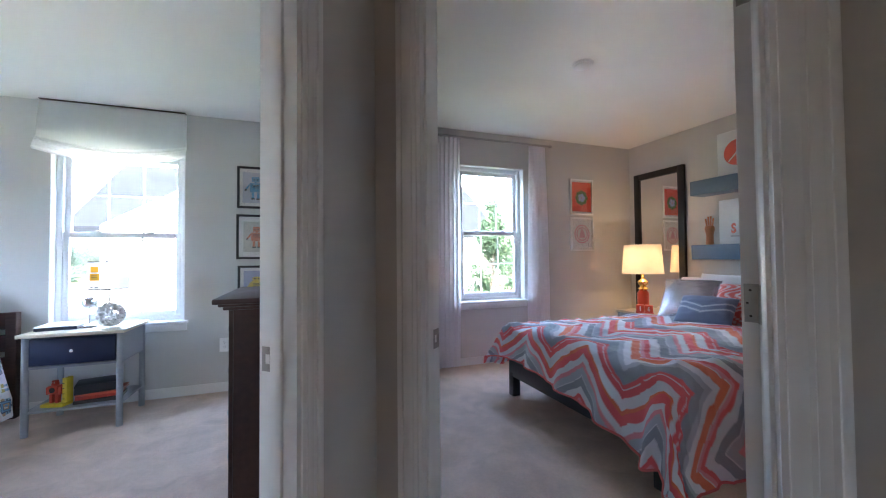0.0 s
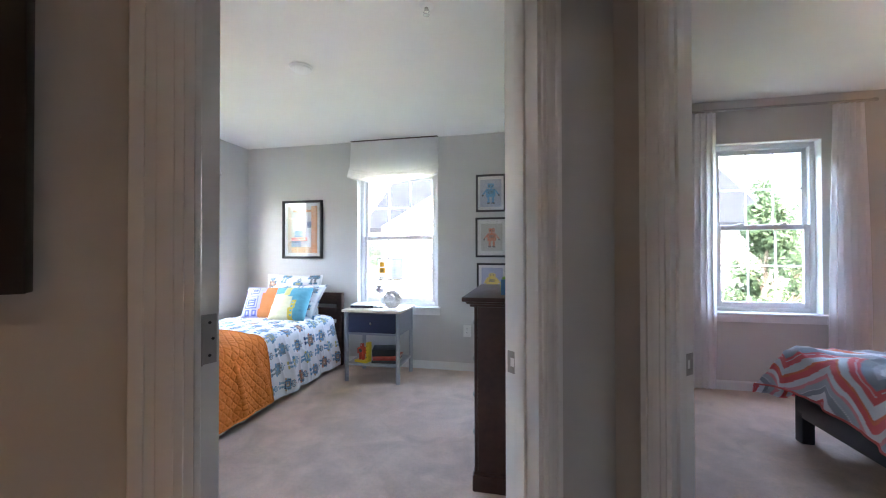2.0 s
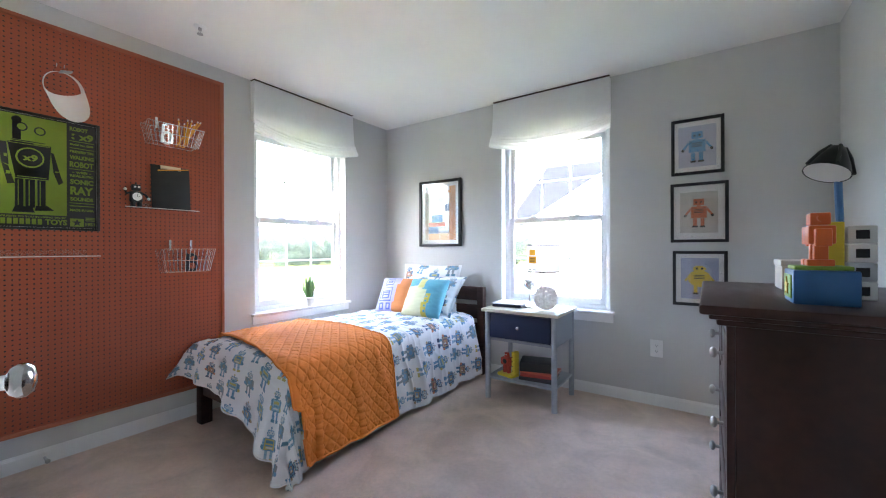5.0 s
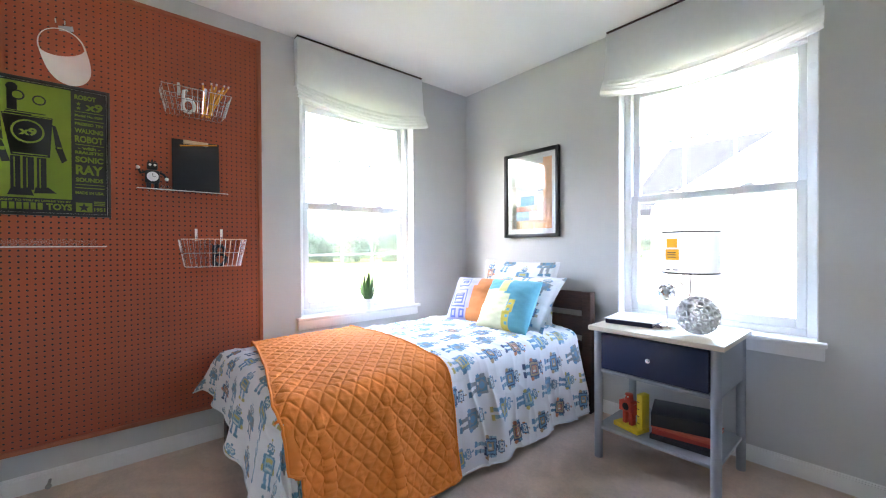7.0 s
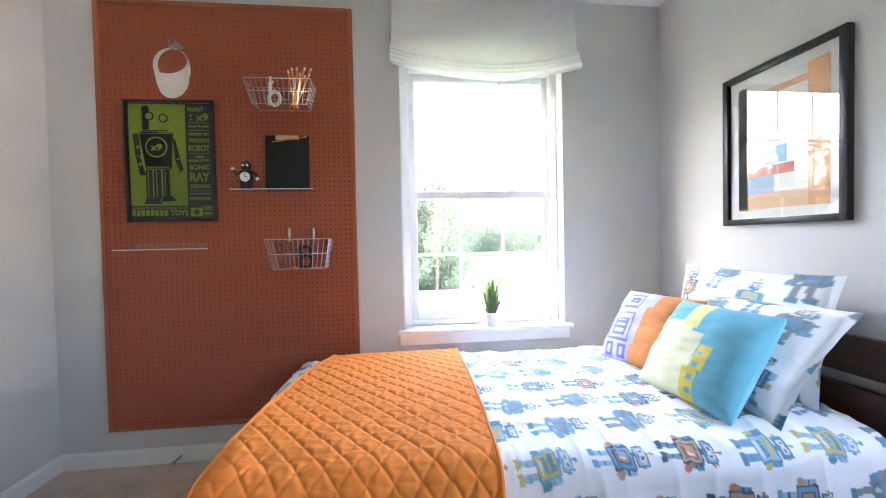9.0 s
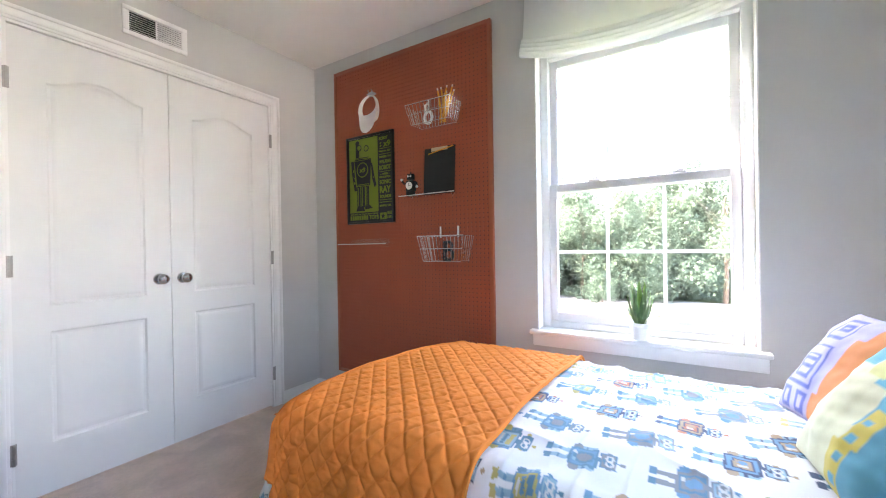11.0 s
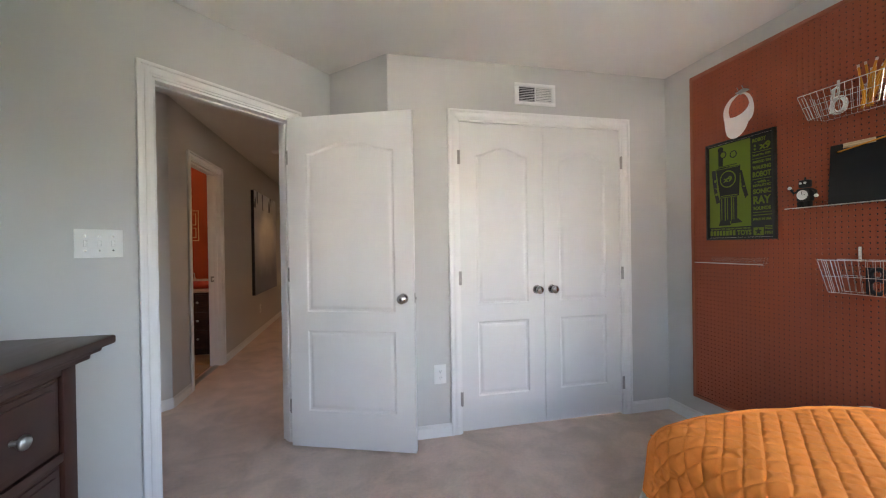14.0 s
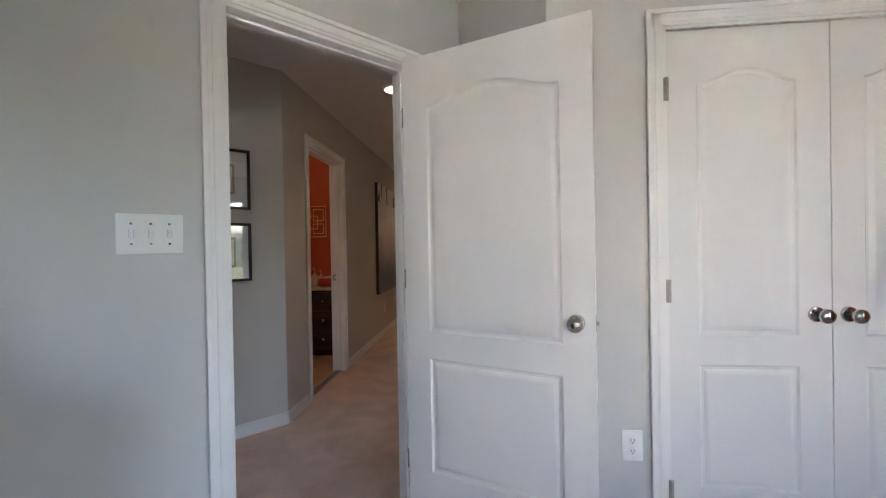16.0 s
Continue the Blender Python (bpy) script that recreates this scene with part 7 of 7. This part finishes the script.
def crown_mesh(seed, r, h0, h1, leaves, size, material, cone=False):
    """Thousands of small leaves gathered in uneven clumps."""
    rng = np.random.RandomState(seed)
    k = 42
    z = rng.rand(k)
    ang = rng.rand(k) * 6.283
    wide = (1 - z) ** 0.8 if cone else np.sqrt(np.clip(1 - (2 * z - 0.9) ** 2 * 0.8, 0.05, 1))
    rad = r * wide * (0.45 + 0.5 * rng.rand(k))
    cen = np.stack([np.cos(ang) * rad, np.sin(ang) * rad, h0 + (h1 - h0) * z], -1)
    cr = r * (0.22 + 0.20 * rng.rand(k)) * (0.6 + 0.5 * wide)
    w = rng.randint(0, k, leaves)
    d = rng.randn(leaves, 3)
    d /= np.linalg.norm(d, axis=1, keepdims=True)
    p = cen[w] + d * (cr[w] * (0.55 + 0.5 * rng.rand(leaves)))[:, None]
    a = rng.randn(leaves, 3)
    a /= np.linalg.norm(a, axis=1, keepdims=True)
    b = np.cross(a, d + 0.4 * rng.randn(leaves, 3))
    b /= np.linalg.norm(b, axis=1, keepdims=True) + 1e-9
    sz = (size * (0.6 + 0.8 * rng.rand(leaves)))[:, None]
    V = np.stack([p - a * sz, p + b * sz * 0.5, p + a * sz, p - b * sz * 0.5], 1).reshape(-1, 3)
    me = bpy.data.meshes.new("crown")
    me.from_pydata(V.tolist(), [], np.arange(leaves * 4).reshape(-1, 4).tolist())
    me.materials.append(material)
    return me


def tree(m, seed, height, r, material, leaves=8500, size=0.13, cone=False, label="leafy green deciduous tree"):
    ob = thing("tree", label, "tree", m, group="trees")
    rng = random.Random(seed)
    bm = bmesh.new()
    pts = [(0.10 * math.sin(i + seed), 0.10 * math.cos(1.3 * i), height * 0.8 * i / 6) for i in range(7)]
    for i in range(6):
        cyl(bm, pts[i], pts[i + 1], 0.02 * height * (1 - i / 7.5), 0.02 * height * (1 - (i + 1) / 7.5), 8)
    for i in range(9):
        z = height * rng.uniform(0.25, 0.7)
        a = rng.random() * 6.283
        tube(bm, [(0, 0, z), (math.cos(a) * r * 0.3, math.sin(a) * r * 0.3, z + 0.08 * height), (math.cos(a) * r * 0.7, math.sin(a) * r * 0.7, z + 0.18 * height)], 0.004 * height, 5)
    part("trunk", bm, BARK, ob)
    o = new("crown", crown_mesh(seed, r, height * (0.06 if cone else 0.03), height, leaves, size, material, cone))
    o.parent = ob
    return ob


models = [tree(pose(-38, -6, GZ), 1, 9.5, 3.4, LEAVES), tree(pose(-42, 2, GZ), 2, 10.5, 3.8, LEAVES2), tree(pose(-36, -12, GZ), 3, 8.6, 3.3, LEAVES), tree(pose(-44, -18, GZ), 4, 10, 3.6, LEAVES2)]
far_models = [tree(pose(-105, 25, GZ), 5, 9.0, 4.2, LEAVES3, 6000, 0.17), tree(pose(-100, 40, GZ), 6, 8.2, 4.6, LEAVES3, 6000, 0.17)]
rng = random.Random(9)
for k in range(46):      # a near wood to the south-west
    a = -0.95 + 1.08 * (k + rng.random()) / 46
    d = rng.uniform(30, 52)
    copy_thing(models[k % 4], pose(-3 - d * math.cos(a), 3 + d * math.sin(a), GZ, 0, 0, rng.uniform(0, 360)) @ Matrix.Scale(rng.uniform(0.72, 1.12), 4))
for k in range(44):      # a far tree line beyond the fields
    a = 0.10 + 1.1 * (k + rng.random()) / 44
    d = rng.uniform(100, 135)
    copy_thing(far_models[k % 2], pose(-3 - d * math.cos(a), 3 + d * math.sin(a), GZ, 0, 0, rng.uniform(0, 360)) @ Matrix.Scale(rng.uniform(0.75, 1.1), 4))
for k in range(10):
    copy_thing(far_models[k % 2], pose(-60 + k * 12 + rng.uniform(-2, 2), 105 + rng.uniform(-6, 6), GZ, 0, 0, rng.uniform(0, 360)))
tree(pose(6.75, 12.5, GZ), 21, 6.4, 1.45, LEAVES4, 9000, 0.075, True, "tall narrow evergreen tree near the house")
tree(pose(11.5, 19.5, GZ), 22, 6.4, 2.2, LEAVES4, 9000, 0.09, False, "rounded green garden tree")


def bush(x, y, seed, r, material, label):
    ob = thing("bush", label, "bush", pose(x, y, GZ), group="bushes")
    part("stems", tube(bmesh.new(), [(0, 0, 0), (0.05, 0.02, r)], 0.03, 6), BARK, ob)
    o = new("crown", crown_mesh(seed, r, 0.1, r * 1.7, 3000, 0.06, material))
    o.parent = ob


for k, (x, y, r) in enumerate(((-16.5, 3.2, 0.9), (-17, 9.5, 1.0), (-19.5, 12.5, 1.1), (-31, -2.0, 1.1), (-15, -2.0, 1.0), (-26, 7.5, 1.3))):
    bush(x, y, 50 + k, r, LEAVES2 if k == 3 else LEAVES, "rounded green shrub on the lawn")

SIDING = mat("white_siding", (0.72, 0.72, 0.72), 0.6, vary=0.03, scale=2)
SHINGLE = mat("grey_shingles", (0.0122, 0.0142, 0.0178), 0.9, spec=0.0, vary=0.25, scale=6, grain=0.5, grain_scale=30, stretch=(1, 1, 3))
hs = thing("house", "neighbouring two-storey house with white siding and grey roof", "house", T(0, 0, GZ))
z = lambda v: v - GZ
bm = bmesh.new()
box(bm, -5.2, 14.6, 0, 7.5, 22.0, z(2.0))
part("main_wall", bm, SIDING, hs)
bm = bmesh.new()
prism(bm, [(14.2, z(2.2)), (18.3, z(4.9)), (22.4, z(2.2)), (22.4, z(2.0)), (18.3, z(4.7)), (14.2, z(2.0))], -6.2, 8.0, Matrix(((0, 0, 1, 0), (1, 0, 0, 0), (0, 1, 0, 0), (0, 0, 0, 1))))
part("roof", bm, SHINGLE, hs)
bm = bmesh.new()
prism(bm, [(-5.0, 0), (4.2, 0), (4.2, z(2.18)), (-0.4, z(4.82)), (-5.0, z(2.18))], -13.6, -13.4, pose(0, 0, 0, 90, 0, 0))
part("gable_wall", bm, SIDING, hs, "white front gable")
bm = bmesh.new()
for s in (-1, 1):
    prism(bm, [(-0.4, z(4.66)), (-0.4, z(4.80)), (-0.4 + s * 4.6, z(2.16)), (-0.4 + s * 4.6, z(2.02))], -18.0, -13.62, pose(0, 0, 0, 90, 0, 0))
part("gable_roof", bm, SHINGLE, hs)
for k in range(20):
    zz = z(-2.9) + k * 0.24
    if zz < z(2.0):
        part("siding_board", box(bmesh.new(), -4.98, 13.385, zz, 4.18, 13.398, zz + 0.225, 0.003), SIDING, hs)
for x, zz in ((-3.4, z(-0.2)), (-0.9, z(-0.2)), (1.6, z(-0.2)), (-2.2, z(-2.4)), (0.6, z(-2.4))):
    wd = part("window", box(bmesh.new(), x - 0.50, 13.36, zz, x + 0.50, 13.384, zz + 1.5, 0.01), VINYL, hs)
    part("pane", box(bmesh.new(), x - 0.43, 13.35, zz + 0.07, x + 0.43, 13.359, zz + 1.43), paint(0.10, 0.12, 0.15, 0.1), wd)
hs2 = copy_thing(hs, pose(30, 42, GZ, 0, 0, 15))
hs2["label"] = "further house with white siding and grey roof"
